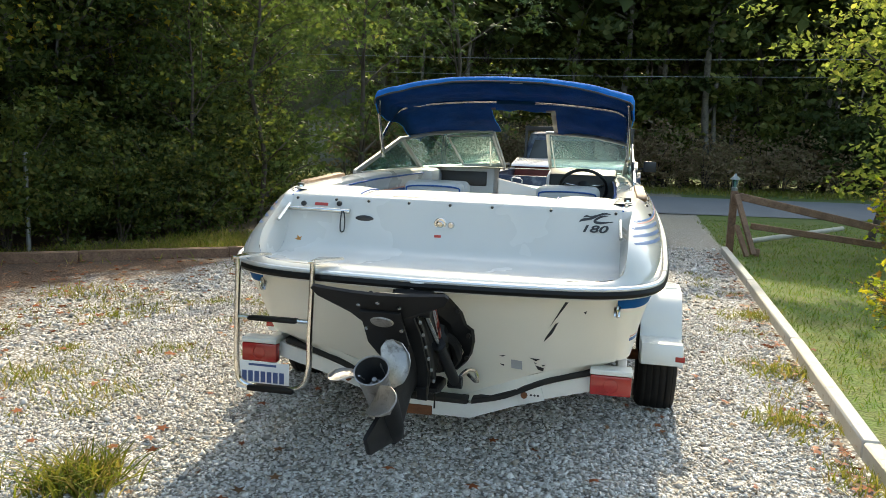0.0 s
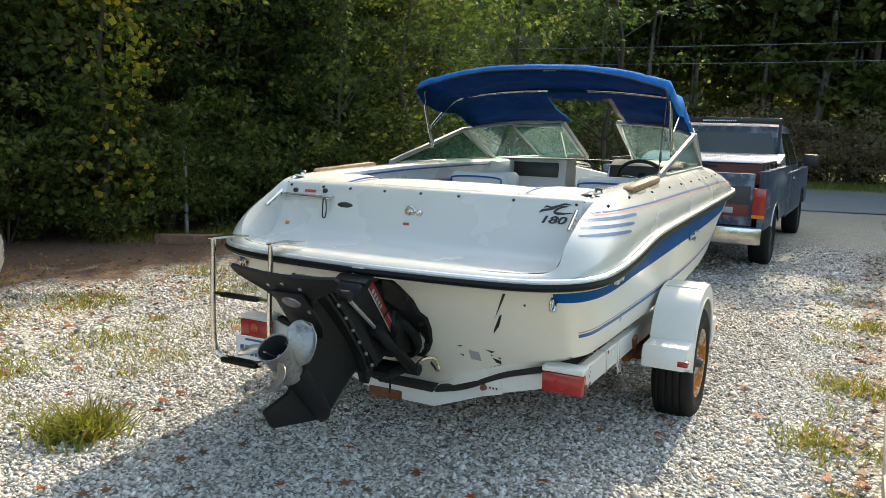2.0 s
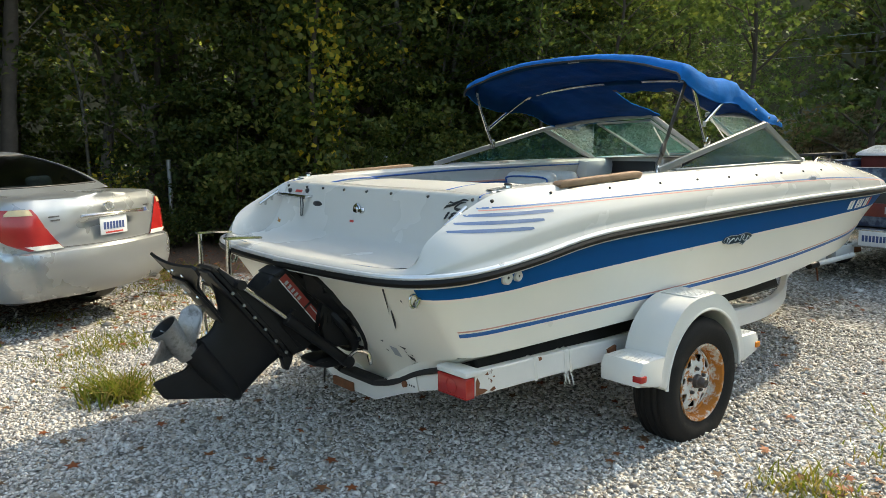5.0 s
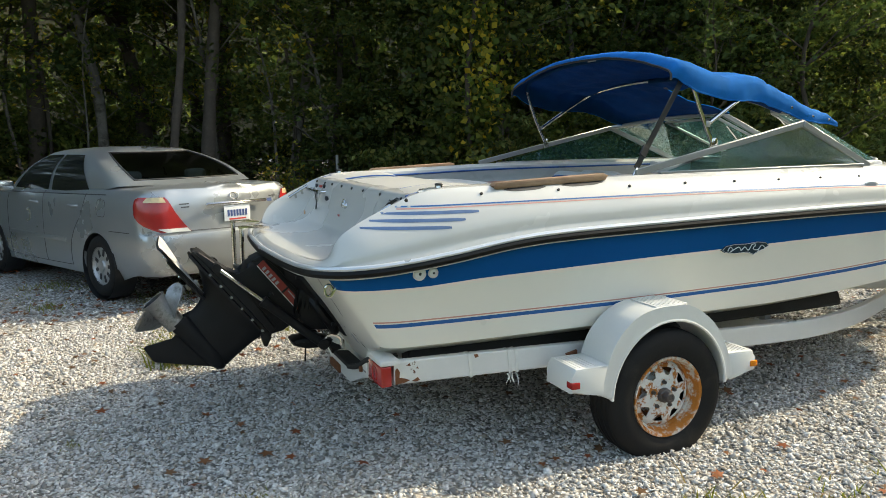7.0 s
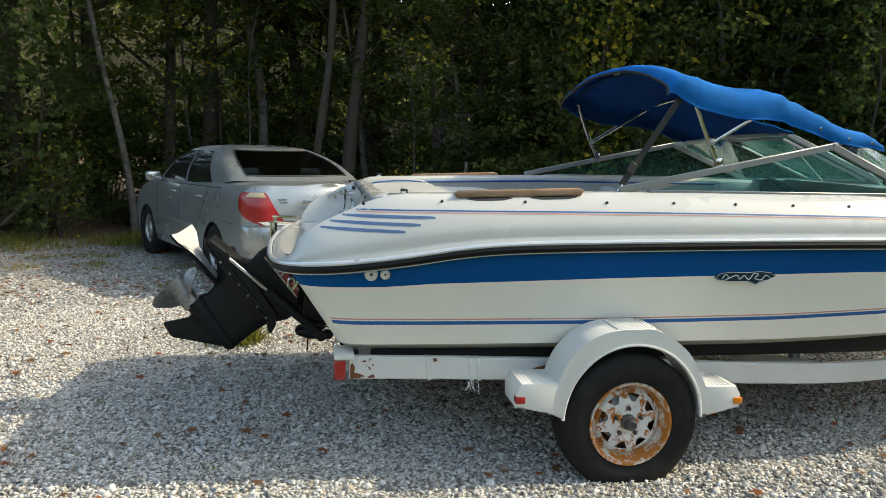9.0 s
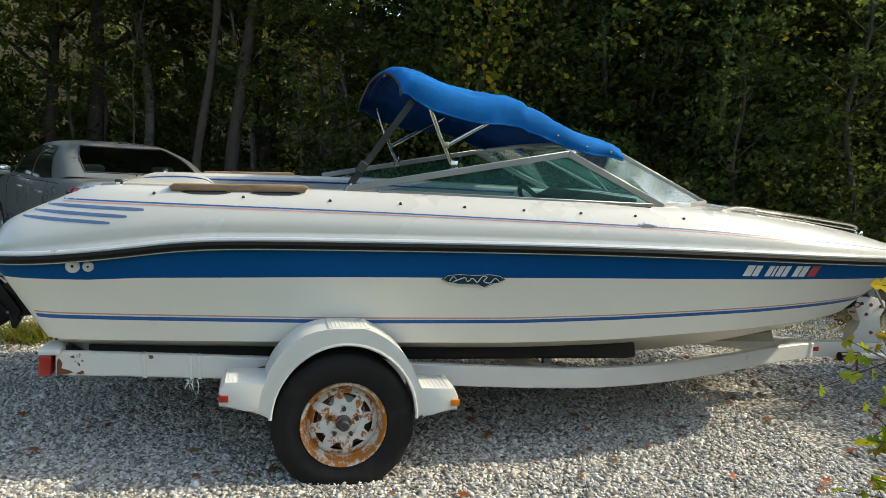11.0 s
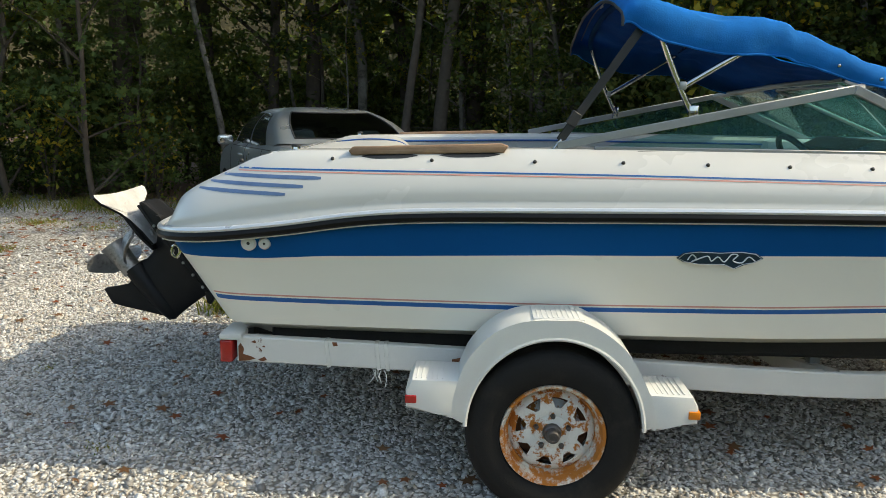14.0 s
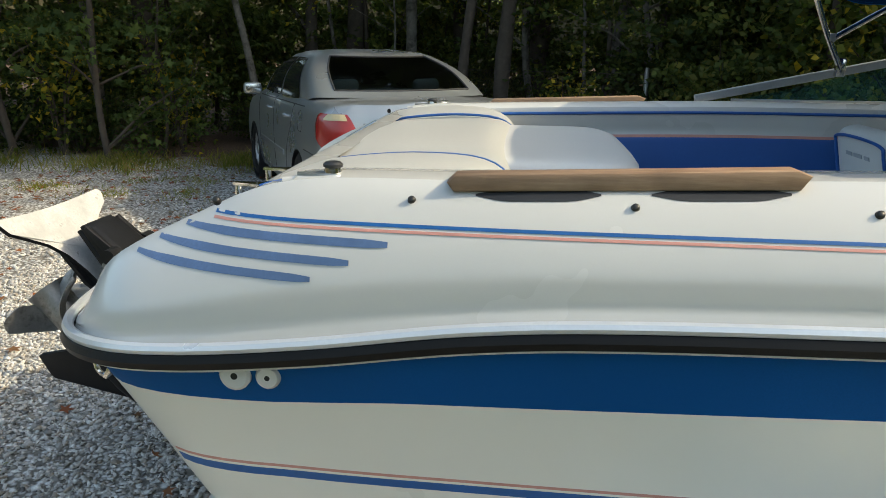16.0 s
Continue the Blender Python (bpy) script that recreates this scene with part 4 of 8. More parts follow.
part("glovebox_panel", box((0.44, 0.02, 0.13), (-0.52, 3.10, 1.305), 0.008, pose(0, 0, 0, -8, 0, 0)), BLACK, dash)
part("console_bolster", box((0.2, 0.4, 0.16), (-0.82, 2.95, 1.31), 0.05), LINER, dash)
for x in (0.5, -0.5):
    seat = part("seat_base", box((0.48, 0.85, 0.36), (x, 1.96, 0.92), 0.06, seg=3), VINYL, boat, "white and blue back-to-back seat")
    for y, tilt in ((1.87, 12), (2.05, -12)):
        back = part("seat_back", box((0.46, 0.11, 0.34), (x, y, 1.165), 0.05, pose(0, 0, 0, tilt, 0, 0), seg=4), VINYL, seat)
        face = -0.056 if tilt > 0 else 0.056
        turn = pose(x, y, 1.165, tilt, 0, 0)
        part("seat_piping", tube([turn @ Vector((dx, face, dz)) for dx, _, dz in along([(-0.205, 0, -0.10), (-0.205, 0, 0.09), (-0.165, 0, 0.145), (0.165, 0, 0.145), (0.205, 0, 0.09), (0.205, 0, -0.10)], 40)], 0.006, 6), SEATBLUE, back)
        for k, w in enumerate((0.05, 0.07, 0.04)):
            part("script_bar", box((w, 0.004, 0.014), (-0.08 + 0.075 * k, face, 0.085), 0, None), GREY, back).matrix_local = turn
hatch_rows = []
for y, z in along([(0.10, 1.338), (0.2, 1.348), (0.42, 1.355), (0.50, 1.345), (0.545, 1.30), (0.55, 1.20), (0.55, 0.80)], 22):
    hatch_rows.append([(x, y + 0.02 * (x / 0.5) ** 2, z - 0.012 * abs(x / 0.5) ** 4) for x in np.linspace(-0.52, 0.52, 15)])
bm = bmesh.new()
grid(bm, hatch_rows)
part("sun_pad", bm, CREAM, boat, "cream vinyl sun pad over the engine")
CORNER = [(0.10, 1.338), (0.16, 1.352), (0.32, 1.366), (0.48, 1.358), (0.555, 1.315), (0.58, 1.23), (0.582, 1.05)]
for s in (1, -1):
    rows = []
    for y, z in along(CORNER, 22):
        rows.append([(s * 0.522, y, z - 0.07)] + [(s * (0.52 + 0.365 * u), y - 0.06 * u ** 2, z - 0.02 * abs(2 * u - 1) ** 4) for u in np.linspace(0, 1, 9)])
    bm = bmesh.new()
    grid(bm, rows)
    cushion = part("corner_cushion", bm, CREAM, boat, "cream vinyl corner cushion with blue piping")
    for u in (0.03, 0.97):
        line = [(s * (0.52 + 0.365 * u), y - 0.06 * u ** 2, z + 0.002 - 0.02 * abs(2 * u - 1) ** 4) for y, z in along(CORNER, 22)[:19]]
        part("piping", tube(line, 0.005, 6), SEATBLUE, cushion)
for s in (1, -1):
    lip = along([(s * 0.893, 0.10, 1.340), (s * 0.888, 0.20, 1.352), (s * 0.882, 0.36, 1.356), (s * 0.876, 0.46, 1.346), (s * 0.874, 0.51, 1.31)], 20)
    part("moulded_lip", tube(lip, 0.010, 10), GEL, boat, "white moulded lip beside the cushion")
rings = []
for inset, z in ((0.012, 1.16), (0.0, 1.19), (0.0, 1.265), (0.006, 1.29), (0.02, 1.309), (0.045, 1.318), (0.10, 1.321), (0.18, 1.322)):
    ring_ = []
    for k in range(65):
        t = 2 * math.pi * k / 64
        c_, s_ = math.cos(t), math.sin(t)
        ring_.append((-0.08 + (0.49 - inset) * math.copysign(abs(c_) ** 0.42, c_), 0.66 + (0.265 - inset) * math.copysign(abs(s_) ** 0.42, s_), z))
    rings.append(ring_)
bm = bmesh.new()
grid(bm, rings)
bm.faces.new([bm.verts.new(p) for p in rings[-1][:-1]])
weld(bm)
bmesh.ops.recalc_face_normals(bm, faces=bm.faces)
part("jump_seat", bm, VINYL, boat, "white padded bench cushion")

# bimini top
STATIONS = [(1.545, 2.065, 1.935, 0.885), (1.56, 2.085, 1.962, 0.89), (1.60, 2.098, 1.985, 0.90), (1.67, 2.09, 1.98, 0.905), (1.85, 2.045, 1.94, 0.90), (2.02, 2.005, 1.91, 0.895), (2.18, 1.975, 1.895, 0.885),
            (2.30, 1.935, 1.86, 0.88), (2.5, 1.855, 1.785, 0.88), (2.68, 1.785, 1.72, 0.87), (2.82, 1.735, 1.67, 0.86)]
skirt = lambda y: float(np.interp(y, [1.54, 1.62, 1.70, 2.0, 2.45, 2.62, 2.84], [0.045, 0.115, 0.14, 0.13, 0.11, 0.08, 0.03]))
st = spline(STATIONS, 57)
rows = []
for y, zc, ze, hw in st:
    row = []
    calm = min(1.0, 0.25 + max(0.0, y - 1.6) * 5)
    for u in (-1.3, -1.2, -1.1, *np.linspace(-1, 1, 49), 1.1, 1.2, 1.3):
        over, u = max(0.0, abs(u) - 1) / 0.3, max(-1.0, min(1.0, u))
        drop = (zc - ze) * abs(u) ** 2.4 + skirt(y) * over
        wave_ = 0.012 * noise.noise((u * 11, y * 13, 4.0)) + 0.014 * noise.noise((u * 3, y * 5, 1.0)) + 0.022 * noise.noise((u * 7, y * 4.5, 9.0)) * (1 if abs(u) > 0.75 else 0.4) - 0.022 * math.exp(-((y - 1.88) / 0.14) ** 2) - 0.018 * math.exp(-((y - 2.5) / 0.16) ** 2)
        fore = 0.16 * (1 - abs(u) ** 2) * max(0.0, (y - 2.2) / 0.64)
        flare = (0.022 * math.sin(math.pi * over * 0.75) + 0.012 * over * noise.noise((y * 9, over * 2, 3.0))) * (1 if u > 0 else -1)
        crease = -0.011 * math.exp(-((y - 2.24 - 0.02 * math.sin(u * 9)) / 0.016) ** 2) - 0.008 * math.exp(-((abs(u) - 0.83 - 0.12 * (y - 1.6)) / 0.022) ** 2)
        row.append((0.012 + u * hw + flare, y + fore, zc - drop + calm * (wave_ + crease) * (1 - 0.6 * over)))
    rows.append(row)
bm = bmesh.new()
vs = grid(bm, rows)
gap = [f for f in bm.faces if abs(f.calc_center_median().x - 0.07) < 0.235 and f.calc_center_median().y > 2.40]
bmesh.ops.delete(bm, geom=gap, context="FACES")
bmesh.ops.recalc_face_normals(bm, faces=bm.faces)
if sum(f.normal.z for f in bm.faces) < 0:
    bmesh.ops.reverse_faces(bm, faces=bm.faces)
# copy of the canvas just below, its shade put into a darker navy
underside_ = bm.copy()
for v in underside_.verts:
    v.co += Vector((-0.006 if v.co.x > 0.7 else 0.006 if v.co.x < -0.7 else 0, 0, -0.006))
for f in underside_.faces:
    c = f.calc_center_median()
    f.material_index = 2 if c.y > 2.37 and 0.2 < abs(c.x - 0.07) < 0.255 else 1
bm = joined(bm, underside_)
canopy = part("bimini_canopy", bm, [CANVAS, NAVY_SHADE, BLACK], boat, "bright blue canvas bimini top", smooth=60)
part("canvas_binding", tube([(x, y, z - 0.004) for x, y, z in rows[0]], 0.007, 6), BLACK, canopy, "black canvas edge binding")
for line in ([r[0] for r in rows], [r[-1] for r in rows]):
    part("canvas_hem", tube([(x, y, z - 0.002) for x, y, z in line], 0.005, 6), CANVAS, canopy)
part("canvas_seam", tube([(x, y, z - 0.009) for x, y, z in rows[12][3:-3]], 0.004, 6), BLACK, canopy)
for line in (rows[-1][5:-5:8], [r[-2] for r in rows[-14::5]], [r[1] for r in rows[-14::5]]):
    for x, y, z in line:
        if abs(x) > 0.3:
            part("canvas_snap", lathe([(0.0, 0.008), (0.007, 0.006), (0.009, 0.0)], 10, m=pose(x, y - 0.02, z + 0.006, 0, -90 if abs(x) < 0.84 else 0 if x > 0 else 180, 0)), STEEL, canopy)
part("canvas_label", box((0.09, 0.002, 0.012), (0.12, 1.575, 2.055), 0, pose(0, 0, 0, 10, 0, 0)), GREY, canopy)
half_aft = [(0.912, 1.85, 1.53), (0.911, 1.77, 1.69), (0.906, 1.695, 1.87), (0.885, 1.67, 1.935), (0.80, 1.66, 1.99), (0.4, 1.65, 2.048), (0, 1.65, 2.066)]
half_fwd = [(0.912, 1.81, 1.65), (0.908, 1.98, 1.755), (0.895, 2.14, 1.85), (0.85, 2.185, 1.885), (0.76, 2.19, 1.91), (0.4, 2.19, 1.945), (0, 2.19, 1.955)]
for name, half_line in (("aft_bow", half_aft), ("forward_bow", half_fwd)):
    line = [(-x, y, z) for x, y, z in half_line] + half_line[::-1][1:]
    bow = part(name, tube(along(line, 52), 0.0125, 10), STEEL, canopy, "stainless bimini bow")
    if name == "aft_bow":
        part("bow_pocket", tube([p for p in along(line, 52) if abs(p[0]) < 0.895 and p[2] > 1.90], 0.0155, 10), NAVY_SHADE, bow, "navy canvas pocket sewn round the bow")
part("bow_sleeve", tube([(-0.10, 2.19, 1.953), (0.05, 2.19, 1.955), (0.20, 2.19, 1.951)], 0.021, 10), NAVY_SHADE, canopy, "navy canvas sleeve on the bow")
for s in (1, -1):
    part("bow_joint", box((0.03, 0.03, 0.034), (s * 0.914, 1.80, 1.65), 0.006), ALU, canopy)
    part("deck_hinge", box((0.025, 0.04, 0.075), (s * 0.916, 1.85, 1.535), 0.006), STEEL, canopy)
part("webbing_strap", bar((0.90, 1.64, 1.90), (0.945, 1.31, 1.42), 0.004, 0.036), BLACK, canopy, "black webbing strap")
part("strap_buckle", bar((0.937, 1.38, 1.535), (0.942, 1.35, 1.485), 0.014, 0.046), BLACK, canopy)
part("strap_hook", tube([(0.945, 1.315, 1.425), (0.952, 1.295, 1.40), (0.958, 1.28, 1.38)], 0.006, 8), STEEL, canopy)

# ---- the stern drive, tilted up ----
TILT_UP = 52.0
drive_at = pose(-0.03, -0.2, 0.80, 0, 0, -2.0) @ pose(0, 0, 0, -TILT_UP, 0, 0)
# upper gear housing, with a shelf aft that carries the rams' eyes
bm = prism([(0.055, -0.12), (-0.20, -0.115), (-0.29, -0.13), (-0.325, -0.165), (-0.335, -0.23), (-0.30, -0.29), (-0.315, -0.325), (-0.40, -0.335), (-0.55, -0.365), (-0.575, -0.39), (0.06, -0.39), (0.09, -0.33), (0.10, -0.20)], 0.17, "x", 0, 0.02)
drive = part("stern_drive", bm, DRIVE, boat, "black stern drive, tilted up, with a steel propeller", m=drive_at)
part("top_cover", prism([(0.02, -0.10), (-0.18, -0.09), (-0.275, -0.105), (-0.30, -0.135), (0.02, -0.135)], 0.15, "x", 0, 0.012), DRIVE, drive)
part("cover_band", prism([(-0.27, -0.10), (-0.322, -0.145), (-0.335, -0.20), (-0.317, -0.20), (-0.30, -0.15), (-0.26, -0.112)], 0.18, "x", 0, 0.004), DRIVE, drive)
flange = [(-0.075, 0.065), (0.075, 0.065), (0.105, -0.10), (0.11, -0.36), (0.085, -0.575), (-0.085, -0.575), (-0.11, -0.36), (-0.105, -0.10)]
part("housing_flange", prism(flange, 0.018, "z", -0.398, 0.004), DRIVE, drive)
part("gearcase_flange", prism([(x * 0.94, y + 0.004) for x, y in flange], 0.016, "z", -0.422, 0.004), DRIVE, drive)
for s in (1, -1):
    part("housing_rib", prism([(-0.56, -0.372), (-0.42, -0.345), (-0.20, -0.335), (0.04, -0.35), (0.05, -0.388), (-0.56, -0.388)], 0.016, "x", s * 0.095, 0.004), DRIVE, drive)
part("heel", prism([(0.02, -0.40), (0.075, -0.40), (0.10, -0.455), (0.085, -0.465), (0.03, -0.44)], 0.05, "x", 0.05, 0.006), DRIVE, drive)
# lower unit: a hollowed trailing edge, the gearcase's torpedo, the skeg
rows = []
for y0, y1, z in ((0.05, -0.50, -0.43), (0.045, -0.44, -0.455), (0.04, -0.385, -0.485), (0.038, -0.35, -0.525), (0.037, -0.33, -0.57), (0.037, -0.325, -0.615), (0.038, -0.335, -0.65), (0.04, -0.345, -0.70), (0.03, -0.34, -0.74)):
    ring_ = []
    for u in np.linspace(0, 2 * math.pi, 29)[:-1]:
        c_ = math.cos(u)
        y = (y0 + y1) / 2 + (y0 - y1) / 2 * c_
        thick = 0.040 * math.sqrt(max(0.0, 1 - c_ * c_)) * (1 + 0.5 * math.exp(-((z + 0.43) / 0.03) ** 2)) * (0.75 + 0.25 * (y - y1) / (y0 - y1))
        ring_.append((thick * (1 if math.sin(u) >= 0 else -1), y, z))
    rows.append(ring_)
bm = bmesh.new()
vs = grid(bm, rows, closed=True)
bm.faces.new(vs[0]), bm.faces.new(vs[-1])
part("gearcase_strut", bm, DRIVE, drive, smooth=50)
part("gearcase", lathe([(0.0, -0.045), (0.02, -0.035), (0.04, 0.0), (0.052, 0.07), (0.058, 0.20), (0.062, 0.33), (0.06, 0.33), (0.0, 0.33)], 24, m=pose(0, 0, -0.708, 0, 0, -90)), DRIVE, drive)
part("skeg", prism([(0.042, -0.69), (0.036, -0.712), (-0.235, -0.945), (-0.255, -0.95), (-0.337, -0.938), (-0.338, -0.92), (-0.27, -0.80), (-0.29, -0.73)], 0.018, "x", 0, 0.006), DRIVE, drive)
part("trim_tab", prism([(-0.40, -0.49), (-0.44, -0.485), (-0.455, -0.555), (-0.42, -0.56)], 0.014, "x", 0, 0.004), ALLOY, drive, "small bare-metal trim tab")
for s in (1, -1):
    for k in range(6):
        part("cover_bolt", lathe([(0.0, 0.009), (0.008, 0.009), (0.009, 0.0)], 8, m=pose(s * 0.104, 0.0 - 0.085 * k, -0.41, 0, 0 if s > 0 else 180, 0)), GALV, drive)
    side_label = part("side_label", box((0.004, 0.34, 0.044), (s * 0.0865, -0.124, -0.170), 0), LABELRED, drive, "red and silver maker's strip")
    part("label_edge", box((0.003, 0.34, 0.005), (s * 0.0885, -0.124, -0.194)), SILVER, side_label)
    part("label_gap", box((0.003, 0.012, 0.054), (s * 0.0885, -0.085, -0.172)), DRIVE, side_label)
    part("label_band", box((0.003, 0.12, 0.006), (s * 0.0885, -0.01, -0.160), 0), GREY, side_label)
    for k in range(5):
        part("label_bar", box((0.002, 0.015, 0.022), (s * 0.0893, -0.255 + 0.027 * k, -0.176), 0), GREY, side_label)
    part("lifting_eye", lathe([(0.0, 0.02), (0.012, 0.02), (0.016, 0.0)], 10, m=pose(s * 0.085, -0.12, -0.245, 0, 0 if s > 0 else 180, 0)), DRIVE, drive)
# anti-ventilation plate and the stabilising fin on it: chalky above, black below
part("anti_ventilation_plate", prism([(-0.055, -0.33), (0.055, -0.33), (0.09, -0.42), (0.085, -0.62), (-0.085, -0.62), (-0.09, -0.42)], 0.014, "z", -0.526, 0.004), DRIVE, drive)
half = [(0.0, -0.36), (0.05, -0.36), (0.062, -0.45), (0.09, -0.53), (0.135, -0.585), (0.20, -0.625), (0.265, -0.66), (0.285, -0.70), (0.272, -0.716), (0.20, -0.714), (0.10, -0.711), (0.0, -0.71)]
bm = bmesh.new()
outline = half + [(-x, y) for x, y in half[::-1][1:-1]]
for z0, idx in ((-0.505, 0), (-0.519, 1)):
    ring_ = [bm.verts.new((x, y, z0 + 0.018 * (abs(x) / 0.28) ** 2)) for x, y in outline]
    hub_ = bm.verts.new((0, -0.53, z0 + 0.008 * (1 if idx == 0 else 0)))
    for k in range(len(ring_)):
        fc = bm.faces.new((hub_, ring_[k], ring_[(k + 1) % len(ring_)]) if idx == 0 else (hub_, ring_[(k + 1) % len(ring_)], ring_[k]))
        fc.material_index = idx
    if idx:
        n_ = len(ring_)
        for k in range(n_):
            bm.faces.new((first[k], first[(k + 1) % n_], ring_[(k + 1) % n_], ring_[k])).material_index = 1
    first = ring_
part("stabiliser_fin", bm, [FIN, DRIVE], drive, "winged plastic fin, sun-bleached above and black below", smooth=30)
part("anode", lathe([(0.0, 0.008), (0.036, 0.006), (0.04, 0.0)], 28, m=pose(-0.0, -0.565, -0.533, 0, 90, 0) @ Matrix.Diagonal((1, 0.75, 1.25, 1))), ALLOY, drive, "oval bare-metal anode")
for x, y in ((-0.085, -0.65), (0.085, -0.65), (-0.075, -0.52), (0.075, -0.52), (0.0, -0.67)):
    part("fin_bolt", lathe([(0.0, 0.007), (0.009, 0.006), (0.01, 0.0)], 8, m=pose(x, y, -0.520 if abs(x) > 0.08 or x == 0 else -0.533, 0, 90, 0)), STEEL, drive)
PROP_Y, PROP_Z = -0.415, -0.728
hub_at = pose(0, PROP_Y, PROP_Z, 0, 0, -90)
prop_hub = lathe([(0.0, -0.10), (0.055, -0.10), (0.058, -0.02), (0.062, 0.05), (0.072, 0.09), (0.066, 0.09), (0.055, 0.04), (0.048, -0.04), (0.0, -0.04)], 32, m=hub_at)
propeller = part("propeller", prop_hub, ALLOY, drive, "worn three-bladed steel propeller")
# black sheet over the alloy inside, painting the hub mouth's shade
part("hub_bore", lathe([(0.0, -0.035), (0.047, -0.035), (0.054, 0.04), (0.0645, 0.087)], 28, m=hub_at), BLACK, propeller)
part("shaft_nut", lathe([(0.0, 0.03), (0.011, 0.03), (0.013, 0.0), (0.024, 0.0), (0.026, -0.034)], 6, m=hub_at), ALLOY, propeller)
for k in range(3):
    t0 = 2 * math.pi * k / 3 + 0.85
    rows = []
    for w in np.linspace(0, 1, 14):
        r = 0.05 + 0.138 * w
        chord = 1.32 * math.sqrt(max(0.0, 1 - (max(0.0, w - 0.42) / 0.58) ** 2.2)) * (0.55 + 0.45 * min(1, w / 0.42)) * (0.075 / r) ** 0.45
        row = []
        for c in np.linspace(-0.5, 0.5, 11):
            ang = t0 + c * chord + 0.30 * w
            row.append((r * math.cos(ang), PROP_Y - 0.13 * c * chord * (1 - 0.35 * w) - 0.035 * w - 0.02 * (2 * c) ** 2 * w, PROP_Z + r * math.sin(ang)))
        rows.append(row)
    bm = bmesh.new()
    grid(bm, rows)
    weld(bm, 1e-4)
    bmesh.ops.solidify(bm, geom=bm.faces[:], thickness=0.005)
    part("blade", bm, ALLOY, propeller)
# gimbal housing, bellows, trim rams
edge = [(-0.19, 0.93), (-0.10, 0.955), (0.04, 0.955), (0.10, 0.90), (0.15, 0.83), (0.165, 0.76), (0.20, 0.73), (0.20, 0.66), (0.18, 0.58), (0.145, 0.52), (0.09, 0.46), (-0.12, 0.46), (-0.19, 0.52), (-0.23, 0.66), (-0.23, 0.82)]
bm = bmesh.new()
outer, front_ = [], []
for x, z in edge:
    outer.append((x, transom_y(z, x) + 0.01, z))
    front_.append((x * 0.92, transom_y(z, x) - 0.02, 0.68 + (z - 0.68) * 0.95))
cap_ = [(x * 0.62, transom_y(z, x) - 0.024, 0.68 + (z - 0.68) * 0.6) for x, z in edge]
grid(bm, [outer, front_, cap_], closed=True)
bm.faces.new([v for v in bm.verts][-len(edge):])
gimbal = part("gimbal_housing", bm, DRIVE, boat, "black gimbal housing bolted to the transom", smooth=25)
part("gimbal_ring", tube([(0.135 * math.cos(t) - 0.03, transom_y(0.60 + 0.12 * math.sin(t)) - 0.04, 0.60 + 0.12 * math.sin(t)) for t in (2 * math.pi * k / 24 for k in range(24))], 0.028, 8, closed=True), DRIVE, gimbal)
bell = [(-0.03, -0.20 - 0.09 * k / 8, 0.76 - 0.05 * k / 8) for k in range(17)]
part("bellows", tube([(-0.03, -0.20 - 0.012 * k, 0.66 + 0.002 * k) for k in range(13)], [0.095 + (0.012 if k % 2 else -0.008) for k in range(13)], 20), RUBBER, gimbal)
for k, (x, z) in enumerate([(0.13, 0.84), (0.17, 0.70), (0.15, 0.56), (-0.17, 0.86), (-0.2, 0.7)]):
    part("housing_bolt", lathe([(0.0, 0.014), (0.012, 0.014), (0.013, 0.0)], 6, m=pose(x, transom_y(z, x) - 0.03, z) @ ALONG_Y), DRIVE, gimbal)
for s in (1, -1):
    a0 = drive_at @ Vector((s * 0.115, -0.435, -0.36))
    a1 = Vector((-0.03 + s * 0.135, -0.20, 0.445))
    mid = a0.lerp(a1, 0.45)
    ram = part("trim_ram", tube([mid, a0.lerp(a1, 0.49), a1], [0.030, 0.027, 0.027], 14), DRIVE, boat, "black hydraulic trim ram with a steel rod")
    part("ram_rod", tube([a0, mid], 0.012, 10), STEEL, ram)
    part("ram_eye", lathe([(0.0, 0.03), (0.024, 0.03), (0.024, -0.03), (0.0, -0.03)], 14, m=Matrix.Translation(a0)), DRIVE, ram)
    part("ram_collar", tube([mid, a0.lerp(a1, 0.42)], 0.032, 12), DRIVE, ram)
    part("ram_pivot", lathe([(0.0, 0.035), (0.03, 0.035), (0.03, -0.035), (0.0, -0.035)], 14, m=Matrix.Translation(a1)), DRIVE, ram)
    hose = along([tuple(a1), (s * 0.15, -0.17, 0.50), (s * 0.19, -0.12, 0.49), (s * 0.20, -0.11, 0.43), (s * 0.15, -0.09, 0.46)], 20)
    part("hydraulic_hose", tube(hose, 0.010, 6), STEEL, ram, "bright metal hose loop")
part("gimbal_lower_lug", prism([(-0.36, 0.455), (-0.33, 0.47), (-0.20, 0.47), (-0.12, 0.44), (-0.14, 0.40), (-0.28, 0.405), (-0.35, 0.43)], 0.16, "x", -0.03, 0.02), DRIVE, gimbal)
part("drain_cable", tube([(0.02, -0.28, 0.41), (0.02, -0.285, 0.33)], 0.005, 6), RUBBER, gimbal)
part("gimbal_block", prism([(-0.10, 0.84), (-0.30, 0.80), (-0.33, 0.70), (-0.30, 0.52), (-0.10, 0.50)], 0.20, "x", -0.03, 0.03), DRIVE, gimbal)

# ---- ground, road, woods ----
def ground_height(x, y):
    drop = min(1.0, max(0.0, (-1.2 - x) / 3.2))
    return -0.02 - 0.075 * drop * drop * (3 - 2 * drop) + 0.012 * noise.noise((x * 0.7, y * 0.7, 0)) + 0.006 * noise.noise((x * 3, y * 3, 4))


